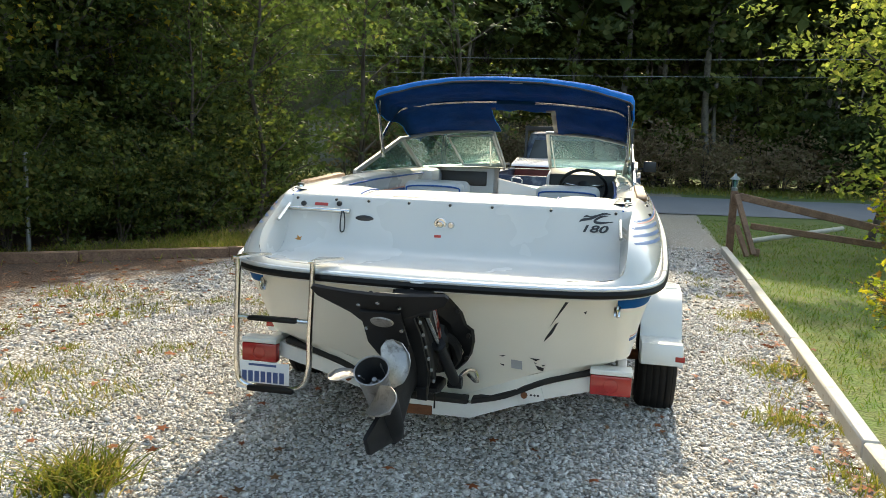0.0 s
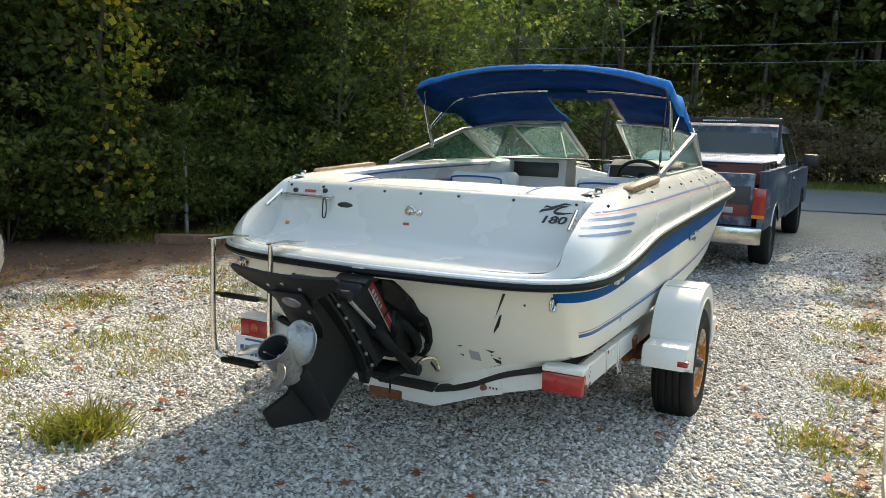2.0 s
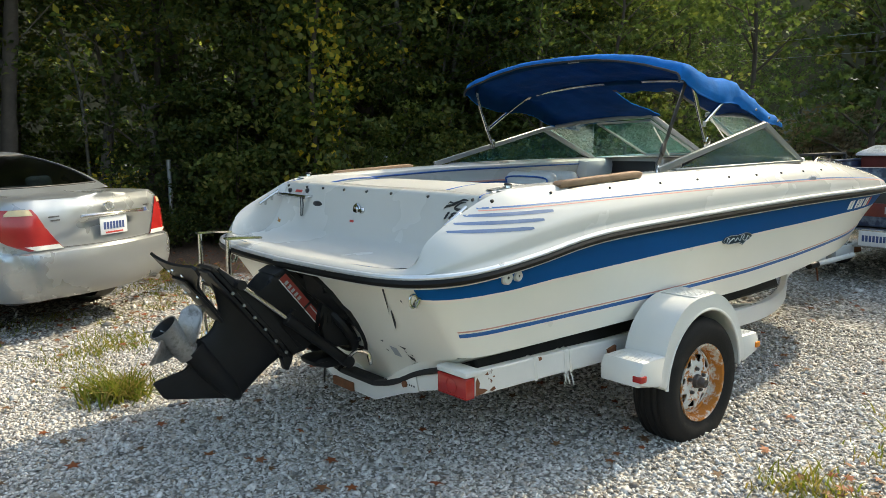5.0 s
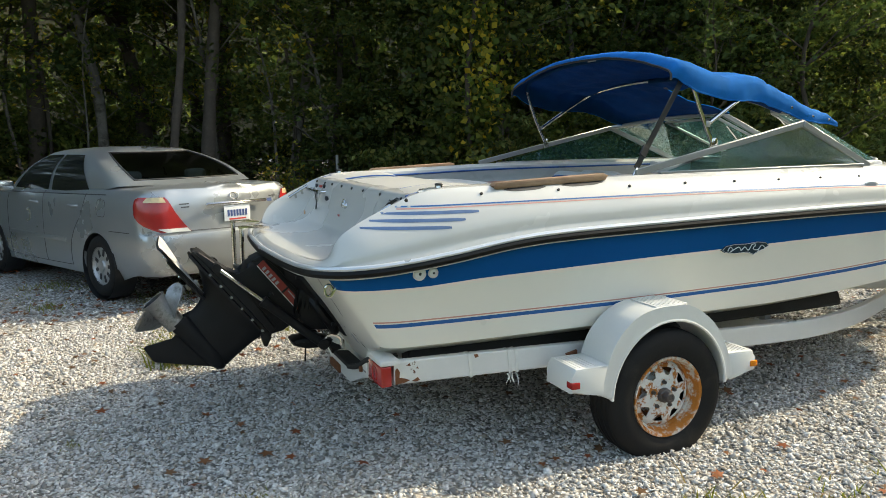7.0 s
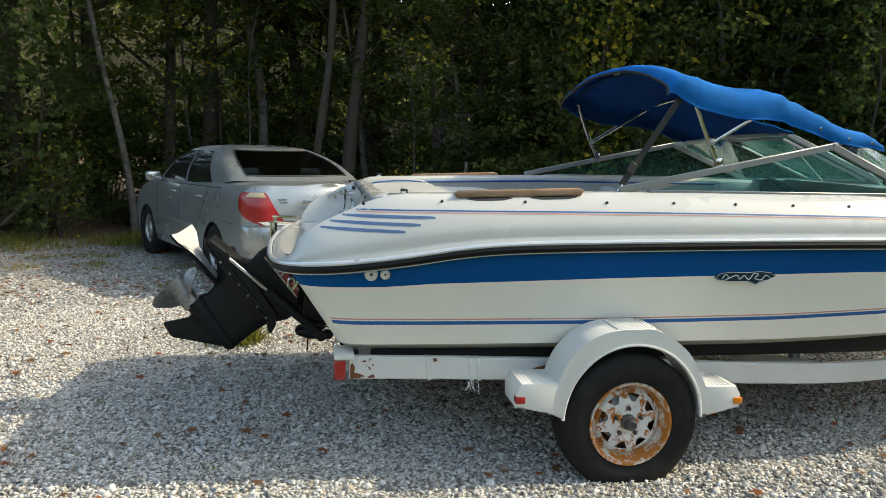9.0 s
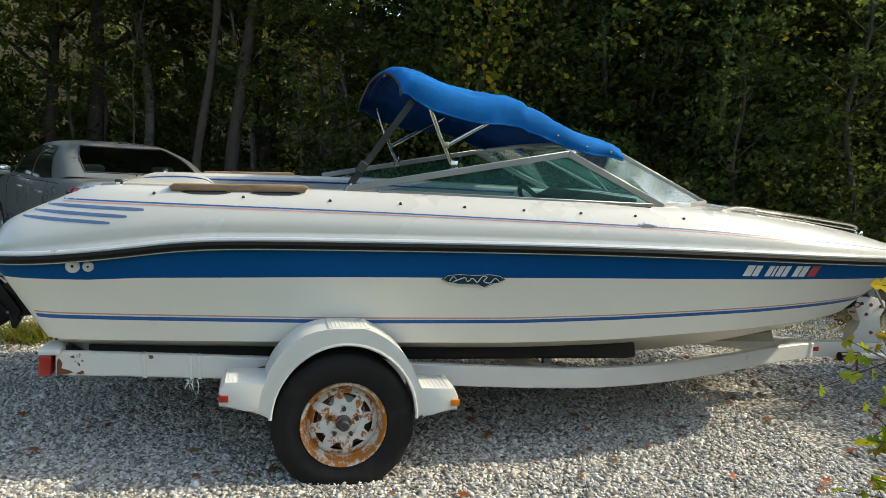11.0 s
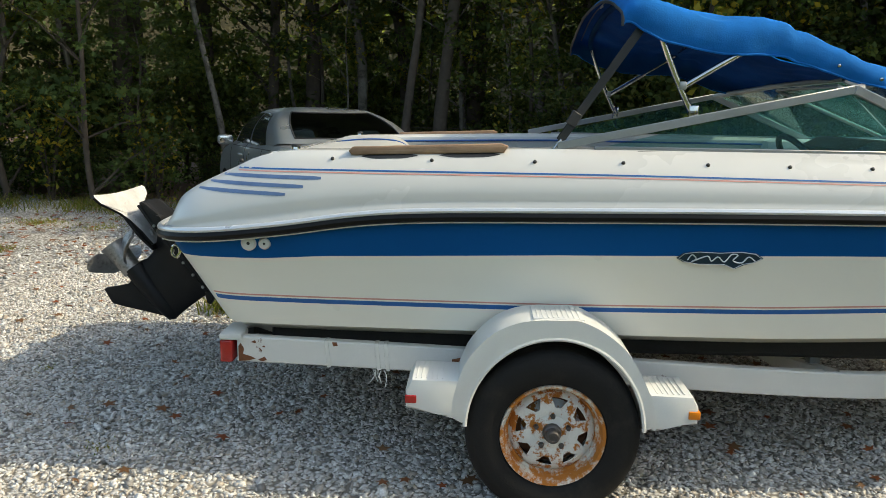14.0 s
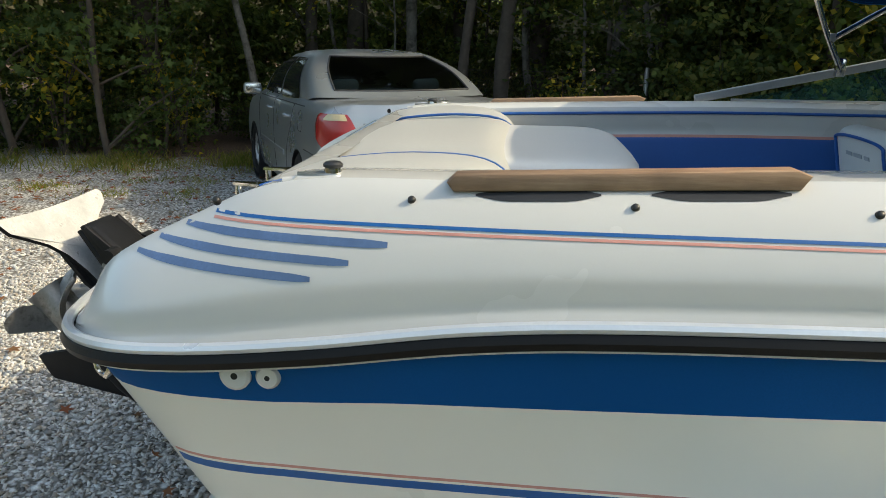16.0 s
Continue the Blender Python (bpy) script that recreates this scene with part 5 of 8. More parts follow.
xs = np.concatenate([np.linspace(-400, -20, 8), np.linspace(-16, 10, 105), np.linspace(14, 400, 8)])
ys = np.concatenate([np.linspace(-300, -14, 8), np.linspace(-11, 14, 101), np.linspace(17, 600, 10)])
bm = bmesh.new()
grid(bm, [[(x, y, ground_height(x, y)) for x in xs] for y in ys])
tagged(part("ground", bm, GROUND), "gravel drive, leaf litter and turf", "ground", kind="structure")
bm = bmesh.new()
grid(bm, [[(u, w, 0.03 + 0.05 * (1 - (w / 3.3) ** 2)) for u in np.linspace(-160, 160, 33)] for w in (-3.3, -2.0, 0, 2.0, 3.3)])
road = tagged(part("road", bm, ASPHALT, m=pose(3.0, 19.6, -0.03, 0, 0, 9.5)), "grey asphalt road", "road", kind="structure")

# ---- the boat trailer ----
trailer = thing("boat_trailer", pose(0, 0, 0), "white single-axle boat trailer with rust, on gravel", "trailer")


def beam(line, w, h, sides=True):
    """A box section along a line of points (top edge's middle), kept upright."""
    bm = bmesh.new()
    rings = []
    pts = [Vector(p) for p in line]
    for i, p in enumerate(pts):
        d = (pts[min(i + 1, len(pts) - 1)] - pts[max(i - 1, 0)])
        d.z = 0
        d.normalize()
        n = Vector((d.y, -d.x, 0)) * (w / 2)
        b = 0.006
        ring = []
        for sx, z in ((-1, -b), (-1 + 2 * b / w, 0), (1 - 2 * b / w, 0), (1, -b), (1, -h + b), (1 - 2 * b / w, -h), (-1 + 2 * b / w, -h), (-1, -h + b)):
            ring.append(tuple(p + n * sx + Vector((0, 0, z))))
        rings.append(ring)
    grid(bm, rings, closed=True)
    bm.verts.ensure_lookup_table()
    bm.faces.new([bm.verts[k] for k in range(8)])
    bm.faces.new([bm.verts[len(rings) * 8 - 8 + k] for k in range(8)])
    return bm


for s, x0 in ((1, 0.92), (-1, -0.97)):
    line = along([(x0, -0.06, 0.545), (x0, 0.4, 0.533), (x0, 0.87, 0.518), (x0, 1.4, 0.50), (x0, 1.75, 0.485), (x0 * 0.995, 2.2, 0.466), (x0 * 0.93, 2.75, 0.44), (x0 * 0.76, 3.3, 0.425), (x0 * 0.50, 3.85, 0.412), (x0 * 0.22, 4.4, 0.405), (s * 0.05, 4.85, 0.402)], 44)
    rail_ = part("frame_rail", beam(line, 0.05, 0.115), TRAILER, trailer, "white steel frame rail with rust spots")
    for poly in ([(-0.055, 0.432), (-0.055, 0.50), (-0.045, 0.515), (-0.03, 0.49), (-0.035, 0.465), (0.0, 0.455), (0.02, 0.445), (-0.01, 0.436)], [(0.03, 0.44), (0.06, 0.455), (0.07, 0.44), (0.05, 0.434)], [(0.0, 0.52), (0.02, 0.53), (0.025, 0.515)], [(0.05, 0.50), (0.06, 0.508), (0.065, 0.497)], [(0.36, 0.53), (0.365, 0.512), (0.385, 0.515), (0.38, 0.53)]):
        part("rust_patch", prism(poly, 0.003, "x", x0 + s * 0.0255), RUST, rail_)
    # ratchet tape remains wound round the rail
    for y in (0.34, 0.56, 0.60):
        z = float(np.interp(y, [-0.06, 0.87], [0.545, 0.518]))
        part("tape_wrap", box((0.056, 0.018, 0.122), (x0, y, z - 0.0575), 0.002, pose(0, 0, 0, 6, 0, 0)), LAMPWHITE, rail_, "frayed white tape")
    bmw = bmesh.new()
    for k in range(5):
        y = 0.54 + 0.012 * k
        tube(along([(x0 + 0.03, y, 0.41), (x0 + 0.034, y + random.uniform(-0.015, 0.015), 0.39), (x0 + 0.03 + random.uniform(-0.01, 0.02), y + random.uniform(-0.03, 0.02), 0.37 - 0.03 * random.random())], 5), 0.0025, 4, bmw)
    part("frayed_tape", bmw, LAMPWHITE, rail_)
tongue = part("tongue", box((0.10, 1.75, 0.11), (0, 5.55, 0.345), 0.008), TRAILER, trailer, "white steel tongue")
part("coupler", prism([(6.3, 0.34), (6.28, 0.42), (6.40, 0.435), (6.52, 0.43), (6.56, 0.40), (6.56, 0.36), (6.5, 0.34)], 0.10, "x", 0, 0.015), RUST, trailer, "rusty coupler on the truck's ball")
part("side_marker", box((0.004, 0.045, 0.03), (0.052, 4.90, 0.352), 0.001), RED, trailer)
# V-shaped rear crossmember
line = [(-0.95, 0.505), (-0.50, 0.385), (-0.16, 0.255), (0.16, 0.255), (0.50, 0.385), (0.92, 0.505)]
bm = bmesh.new()
grid(bm, [[(x, y, z + dz) for x, z in line] for y, dz in ((-0.06, 0.04), (-0.01, 0.04), (-0.01, -0.04), (-0.06, -0.04))], mat=None)
grid(bm, [[(x, -0.06, z + dz) for x, z in line] for dz in (-0.04, 0.04)])
part("rear_crossmember", weld(bm), TRAILER, trailer, "white V-shaped crossmember with rust", smooth=20)
for x in (-0.47, 0.47):
    plate = part("adjuster_plate", box((0.13, 0.008, 0.085), (x, -0.066, 0.375), 0.003, pose(0, 0, 0, 0, 16 if x < 0 else -16, 0)), TRAILER, trailer)
    part("adjuster_bolt", lathe([(0.0, 0.014), (0.016, 0.014), (0.018, 0.0)], 8, m=pose(x - 0.03, -0.07, 0.372) @ ALONG_Y), RUST, plate)
    for k in range(3):
        part("adjuster_hole", lathe([(0.0, 0.002), (0.006, 0.002)], 8, m=pose(x + 0.005 + 0.018 * k, -0.07, 0.375) @ ALONG_Y), BLACK, plate)
part("keel_pad", box((0.34, 0.09, 0.03), (-0.02, -0.02, 0.300), 0.01), BUNK, trailer)
for s in (1, -1):
    strip = along([(s * 0.17, -0.045, 0.325), (s * 0.34, -0.045, 0.37), (s * 0.52, -0.045, 0.455), (s * 0.68, -0.045, 0.51), (s * 0.86, -0.045, 0.56)], 20)
    part("carpet_strip", beam([tuple(p) for p in strip], 0.07, 0.028), BUNK, trailer, "ragged black carpet on the crossmember")
part("rusty_bracket", box((0.2, 0.05, 0.05), (-0.14, -0.05, 0.235), 0.006), RUST, trailer)
for s, x in ((1, 0.865), (-1, -0.99)):
    lamp_ = part("tail_light", box((0.20, 0.055, 0.10), (x, -0.105, 0.48), 0.008), RED, trailer, "red trailer tail light under a white cap")
    part("lens_ring", tube([(x + 0.035 * math.cos(t), -0.134, 0.48 + 0.035 * math.sin(t)) for t in (2 * math.pi * k / 24 for k in range(24))], 0.0025, 6, closed=True), RED, lamp_)
    part("lens_rib", box((0.19, 0.004, 0.004), (x, -0.133, 0.438), 0.001), RED, lamp_)
    part("light_cap", box((0.205, 0.10, 0.028), (x, -0.085, 0.546), 0.008), TRAILER, lamp_)
plate = part("licence_plate", box((0.305, 0.004, 0.155), (-0.965, -0.14, 0.355), 0.002), PLATE, trailer, "white trailer plate with blue characters")
for k in range(7):
    part("plate_bar", box((0.026, 0.002, 0.06), (-1.07 + 0.036 * k, -0.143, 0.35)), INK, plate)
part("plate_band", box((0.16, 0.002, 0.012), (-0.965, -0.143, 0.415)), INK, plate)
# fenders, wheels
for s in (1, -1):
    X = lambda x: s * x if s > 0 else -(x + 0.05)
    outer_ = along([(0.895, 0.335), (0.905, 0.44), (0.955, 0.58), (1.04, 0.68), (1.13, 0.73), (1.22, 0.748), (1.305, 0.750), (1.39, 0.748), (1.49, 0.70), (1.585, 0.615), (1.655, 0.49), (1.69, 0.40), (1.70, 0.32)], 50)
    inner_ = [(1.302 + 0.352 * math.cos(t), 0.30 + 0.375 * math.sin(t)) for t in np.linspace(0.02, math.pi - 0.02, 40)]
    fender = part("fender", prism(outer_ + inner_, 0.245, "x", X(1.163), 0.02), FENDER, trailer, "white moulded fender with step pads")
    part("fender_lip", tube([(X(1.163 + 0.117), y, z) for y, z in inner_], 0.009, 8), FENDER, fender)
    part("aft_step", prism([(0.715, 0.375), (0.715, 0.455), (0.74, 0.495), (0.93, 0.495), (0.93, 0.36), (0.905, 0.335), (0.875, 0.34), (0.85, 0.365)], 0.243, "x", X(1.163), 0.012), FENDER, fender)
    part("forward_step", prism([(1.67, 0.335), (1.67, 0.462), (1.835, 0.458), (1.858, 0.415), (1.858, 0.345), (1.72, 0.335), (1.705, 0.312), (1.685, 0.312)], 0.243, "x", X(1.163), 0.012), FENDER, fender)
    for y0_, z0_ in ((0.755, 0.4955), (1.70, 0.4615)):
        for k in range(6):
            part("step_rib", box((0.20, 0.006, 0.003), (X(1.163), y0_ + 0.021 * k, z0_), 0.001), FENDER, fender)
    pad = part("top_pad", box((0.21, 0.20, 0.012), (X(1.163), 1.305, 0.748), 0.005), FENDER, fender)
    for k in range(9):
        part("pad_rib", box((0.19, 0.007, 0.003), (X(1.163), 1.225 + 0.02 * k, 0.7545), 0.001), FENDER, pad)
    part("red_reflector", box((0.055, 0.045, 0.032), (X(1.266), 0.735, 0.415), 0.004), RED, fender)
    part("amber_reflector", box((0.05, 0.045, 0.032), (X(1.268), 1.842, 0.385), 0.004), AMBER, fender)
    hub_z, R = 0.272, 0.352
    prof = [(0.205, -0.085), (0.215, -0.105), (0.25, -0.118), (0.295, -0.118), (0.325, -0.108), (0.340, -0.092)]
    tread = []
    for k, a_ in enumerate(np.linspace(-0.09, 0.09, 19)):
        tread.append((R - (0.008 if k % 4 == 2 else 0) - 0.10 * (a_ / 0.2) ** 2 * 0.3, a_))
    prof = prof + tread + [(r, -a_) for r, a_ in prof[::-1]]
    bm = lathe(prof, 64)
    floor_z = -(hub_z + 0.032)
    for v in bm.verts:
        low = floor_z + 0.0
        if v.co.z < low + 0.10:
            k = min(1.0, max(0.0, (low + 0.10 - v.co.z) / 0.14))
            v.co.x *= 1 + 0.10 * k
        v.co.z = max(v.co.z, low)
    wheel = part("wheel", lathe([(0.0, 0.03), (0.09, 0.03), (0.10, 0.02), (0.19, -0.06), (0.2, -0.08)], 32), RIM, trailer, "rusted white spoked wheel with a worn tyre", m=pose(X(1.165), 1.30, hub_z, 0, 0 if s > 0 else 180, 0))
    part("tyre", bm, TYRE, wheel)
    part("rim_lip", lathe([(0.172, 0.02), (0.176, 0.045), (0.180, 0.05), (0.187, 0.05), (0.19, 0.085), (0.198, 0.105), (0.209, 0.110), (0.212, 0.098), (0.205, 0.08)], 48), RIMRUST, wheel)
    part("brake_drum", lathe([(0.0, 0.005), (0.15, 0.0), (0.17, -0.05)], 28), RUST, wheel)
    # pressed disc with eight wedge-shaped windows
    wide = (0, 0.09, 0.19, 0.4, 0.6, 0.81, 0.91)
    slim = (0, 0.19, 0.38, 0.46, 0.54, 0.62, 0.81)
    rings = []
    for r, x, fr in ((0.0, 0.066, slim), (0.05, 0.066, slim), (0.07, 0.060, slim), (0.092, 0.066, slim), (0.106, 0.066, slim), (0.146, 0.056, wide), (0.160, 0.050, wide), (0.176, 0.030, wide)):
        rings.append([(x, r * math.cos(t), r * math.sin(t)) for t in (2 * math.pi * (k + f) / 8 + 0.2 for k in range(8) for f in fr)])
    bm = bmesh.new()
    vs = [[bm.verts.new(p) for p in row] for row in rings[1:]]
    for i in range(len(vs) - 1):
        for j in range(56):
            if not (i == 3 and j % 7 in (2, 3, 4)):
                bm.faces.new((vs[i][j], vs[i][(j + 1) % 56], vs[i + 1][(j + 1) % 56], vs[i + 1][j]))
    bm.faces.new(vs[0][::-1])
    bmesh.ops.recalc_face_normals(bm, faces=bm.faces)
    bmesh.ops.solidify(bm, geom=bm.faces[:], thickness=0.006)
    part("wheel_disc", bm, RIM, wheel, "white disc with wedge-shaped windows and orange rust", smooth=30)
    part("hub_cap", lathe([(0.0, 0.122), (0.012, 0.122), (0.014, 0.126), (0.022, 0.126), (0.027, 0.118), (0.029, 0.09), (0.036, 0.085), (0.040, 0.06), (0.05, 0.055)], 20), GREASE, wheel, "greasy dark hub")
    for k in range(5):
        t = 2 * math.pi * k / 5
        part("lug_nut", lathe([(0.0, 0.024), (0.009, 0.022), (0.0125, 0.0)], 6, m=pose(0.057, 0.068 * math.cos(t + 0.3), 0.068 * math.sin(t + 0.3))), GREASE, wheel)
part("axle", tube([(-1.1, 1.30, 0.272), (1.05, 1.30, 0.272)], 0.035, 10), RUST, trailer)
for s in (1, -1):
    part("axle_spring", box((0.05, 0.7, 0.05), (s * 0.90, 1.30, 0.335), 0.01), RUST, trailer)
    part("frame_gusset", prism([(0.885, 0.47), (0.95, 0.485), (0.95, 0.43), (0.915, 0.41)], 0.02, "x", s * 0.955, 0.003), RUST, trailer)
    bunk = part("bunk", bar((s * 0.77, 0.06, 0.505), (s * 0.74, 3.05, 0.515), 0.12, 0.09, up=(-s * 0.35, 0, 1), bevel=0.012), BUNK, trailer, "black carpeted hull bunk")
    for y in (0.35, 2.55):
        part("bunk_bracket", box((0.05, 0.05, 0.14), (s * 0.66, y, 0.40), 0.005), GALV, bunk)
bm = bmesh.new()
line = [(-0.90, 0.42), (-0.4, 0.32), (0, 0.28), (0.4, 0.32), (0.90, 0.42)]
grid(bm, [[(x, y, z + dz) for x, z in line] for y, dz in ((2.50, 0.04), (2.56, 0.04), (2.56, -0.03), (2.50, -0.03), (2.50, 0.04))])
part("middle_crossmember", weld(bm), TRAILER, trailer, smooth=20)
part("keel_roller", tube([(-0.1, 2.53, 0.33), (-0.04, 2.53, 0.30), (0.04, 2.53, 0.30), (0.1, 2.53, 0.33)], 0.045, 12), RUST, trailer)
part("keel_chock", prism([(3.75, 0.40), (4.20, 0.44), (4.52, 0.485), (4.55, 0.40)], 0.09, "x", 0.0, 0.012), surf("weathered_plywood", (0.4, 0.36, 0.28), 0.8), trailer, "weathered wooden chock under the keel")
# winch post and jack
post_ = part("winch_post", prism([(5.20, 0.40), (5.22, 0.50), (5.27, 0.56), (5.19, 0.66), (5.20, 0.745), (5.34, 0.755), (5.46, 0.72), (5.47, 0.66), (5.41, 0.60), (5.42, 0.55), (5.48, 0.40)], 0.10, "x", 0.0, 0.012), TRAILER, trailer, "white winch post with bolt holes")
for y, z in ((5.25, 0.70), (5.33, 0.69), (5.42, 0.68), (5.36, 0.48), (5.30, 0.62)):
    part("bolt_head", lathe([(0.0, 0.01), (0.012, 0.01), (0.014, 0.0)], 8, m=pose(0.05, y, z)), RUST, post_)
part("bow_stop", tube([(-0.06, 5.12, 0.735), (0.06, 5.12, 0.735)], 0.075, 18), RUBBER, post_, "black rubber bow roller")
part("bow_stop_arm", bar((0, 5.14, 0.735), (0, 5.27, 0.70), 0.05, 0.03), TRAILER, post_)
part("winch_drum", tube([(-0.07, 5.32, 0.80), (0.07, 5.32, 0.80)], 0.045, 16), GALV, post_)
part("winch_crank", tube([(0.09, 5.32, 0.80), (0.10, 5.36, 0.74), (0.10, 5.40, 0.68), (0.16, 5.40, 0.68)], 0.009, 8), GALV, post_)
for k in range(9):
    u = k / 8
    c = Vector((0.05, 4.97 + 0.24 * u, 0.74 - 0.16 * math.sin(math.pi * u) - 0.05 * u))
    part("chain_link", tube([c + Vector((0.012 * math.cos(t) * (k % 2), 0.026 * math.sin(t), 0.018 * math.cos(t) * (1 - k % 2))) for t in (2 * math.pi * j / 10 for j in range(10))], 0.0055, 5, closed=True), RUST, trailer)
jack = part("swivel_jack", tube([(0.12, 5.20, 0.315), (0.12, 6.05, 0.315)], 0.026, 12), TRAILER, trailer, "jack folded along the tongue")
part("jack_inner", tube([(0.12, 5.05, 0.315), (0.12, 5.22, 0.315)], 0.032, 12), RUBBER, jack)
part("jack_handle", tube([(0.12, 5.20, 0.31), (0.14, 5.20, 0.22), (0.15, 5.19, 0.16)], 0.009, 8), RUST, jack)
part("jack_mount", box((0.06, 0.10, 0.12), (0.08, 5.62, 0.33), 0.006), GALV, jack)

# ---- parked vehicles ----
def outline(hw, rear, front, rc, sag, stations, n=7):
    """Half of a plan outline: middle of the rear, rear corner, side stations, front corner, middle of the front."""
    pts = [((hw - rc) * u, rear + sag * u * u) for u in np.linspace(0, 1, 8)]
    y0 = rear + sag
    for t in np.linspace(0, math.pi / 2, n)[1:]:
        pts.append((hw - rc + rc * math.sin(t), y0 + rc * (1 - math.cos(t))))
    for y in stations:
        pts.append((hw, y0 + rc + (front - sag - rc - y0 - rc) * y))
    y1 = front - sag
    for t in np.linspace(0, math.pi / 2, n):
        pts.append((hw - rc + rc * math.cos(t), y1 - rc + rc * math.sin(t)))
    pts += [((hw - rc) * u, front - sag * u * u) for u in np.linspace(1, 0, 8)[1:]]
    return pts


def arch_height(y, low, axles, r, zc):
    for a in axles:
        if abs(y - a) < r:
            low = max(low, zc + math.sqrt(r * r - (y - a) ** 2))
    return low


def road_wheel(parent, x, y, r, width, rim_r, spokes, label, rim_mat=HUBCAP):
    s = 1 if x > 0 else -1
    h = width / 2
    w = part("wheel", lathe([(0.0, h - 0.02), (rim_r * 0.3, h - 0.012), (rim_r * 0.34, h - 0.03), (rim_r * 0.93, h - 0.05), (rim_r, h - 0.015), (rim_r * 1.04, h - 0.02)], 40), rim_mat, parent, label, m=pose(x, y, r - 0.01, 0, 0 if s > 0 else 180, 0))
    part("tyre", lathe([(rim_r * 0.98, -h + 0.02), (rim_r * 1.1, -h), (r * 0.88, -h), (r * 0.97, -h + 0.02), (r, -h + 0.05), (r, h - 0.05), (r * 0.97, h - 0.02), (r * 0.88, h), (rim_r * 1.1, h), (rim_r * 0.98, h - 0.02)], 44), TYRE, w)
    for k in range(spokes):
        t = 2 * math.pi * (k + 0.5) / spokes
        bm = bar((h - 0.036, rim_r * 0.5 * math.cos(t), rim_r * 0.5 * math.sin(t)), (h - 0.040, rim_r * 0.88 * math.cos(t), rim_r * 0.88 * math.sin(t)), rim_r * 0.20, 0.006, up=(1, 0, 0))
        part("rim_slot", bm, BLACK, w)
    return w


def patch(surface, i0, i1, j0, j1, off, side=1):
    """A piece of a body's skin, set proud: rows i0..i1, columns j0..j1 of its half grid."""
    rows = []
    for i in range(i0, i1 + 1):
        row = []
        for j in range(j0, j1 + 1):
            p = Vector(surface[i][j])
            du = Vector(surface[i][min(j + 1, len(surface[i]) - 1)]) - Vector(surface[i][max(j - 1, 0)])
            dv = Vector(surface[min(i + 1, len(surface) - 1)][j]) - Vector(surface[max(i - 1, 0)][j])
            n = du.cross(dv)
            n = n.normalized() if n.length > 1e-9 else Vector((0, 0, 1))
            q = p + n * off
            row.append((side * q.x, q.y, q.z))
        rows.append(row)
    bm = bmesh.new()
    grid(bm, rows)
    return bm


def lens(skin, v0, v1, off, side, u0=0.0, u1=1.0):
    """A lamp lens that follows the body round its rear corner, wider at the middle than at its ends."""
    rows = []
    for v in np.linspace(v0, v1, 11):
        i = 5.1 + 3.75 * v
        ja, jb = 5.6 + 2.9 * v, 8.3 + 5.0 * math.sin(math.pi * (0.05 + 0.72 * v))
        row = []
        for u in np.linspace(u0, u1, 16):
            j = ja + (jb - ja) * u
            i_, j_ = min(int(i), len(skin) - 2), int(j)
            p = [Vector(skin[a][b]) for a in (i_, i_ + 1) for b in (j_, j_ + 1)]
            q = (p[0].lerp(p[1], j - j_)).lerp(p[2].lerp(p[3], j - j_), i - i_)
            n = ((p[1] - p[0]) + (p[3] - p[2])).cross((p[2] - p[0]) + (p[3] - p[1])).normalized()
            q = q + n * off
            row.append((side * q.x, q.y, q.z))
        rows.append(row)
    bm = bmesh.new()
    grid(bm, rows)
    return bm


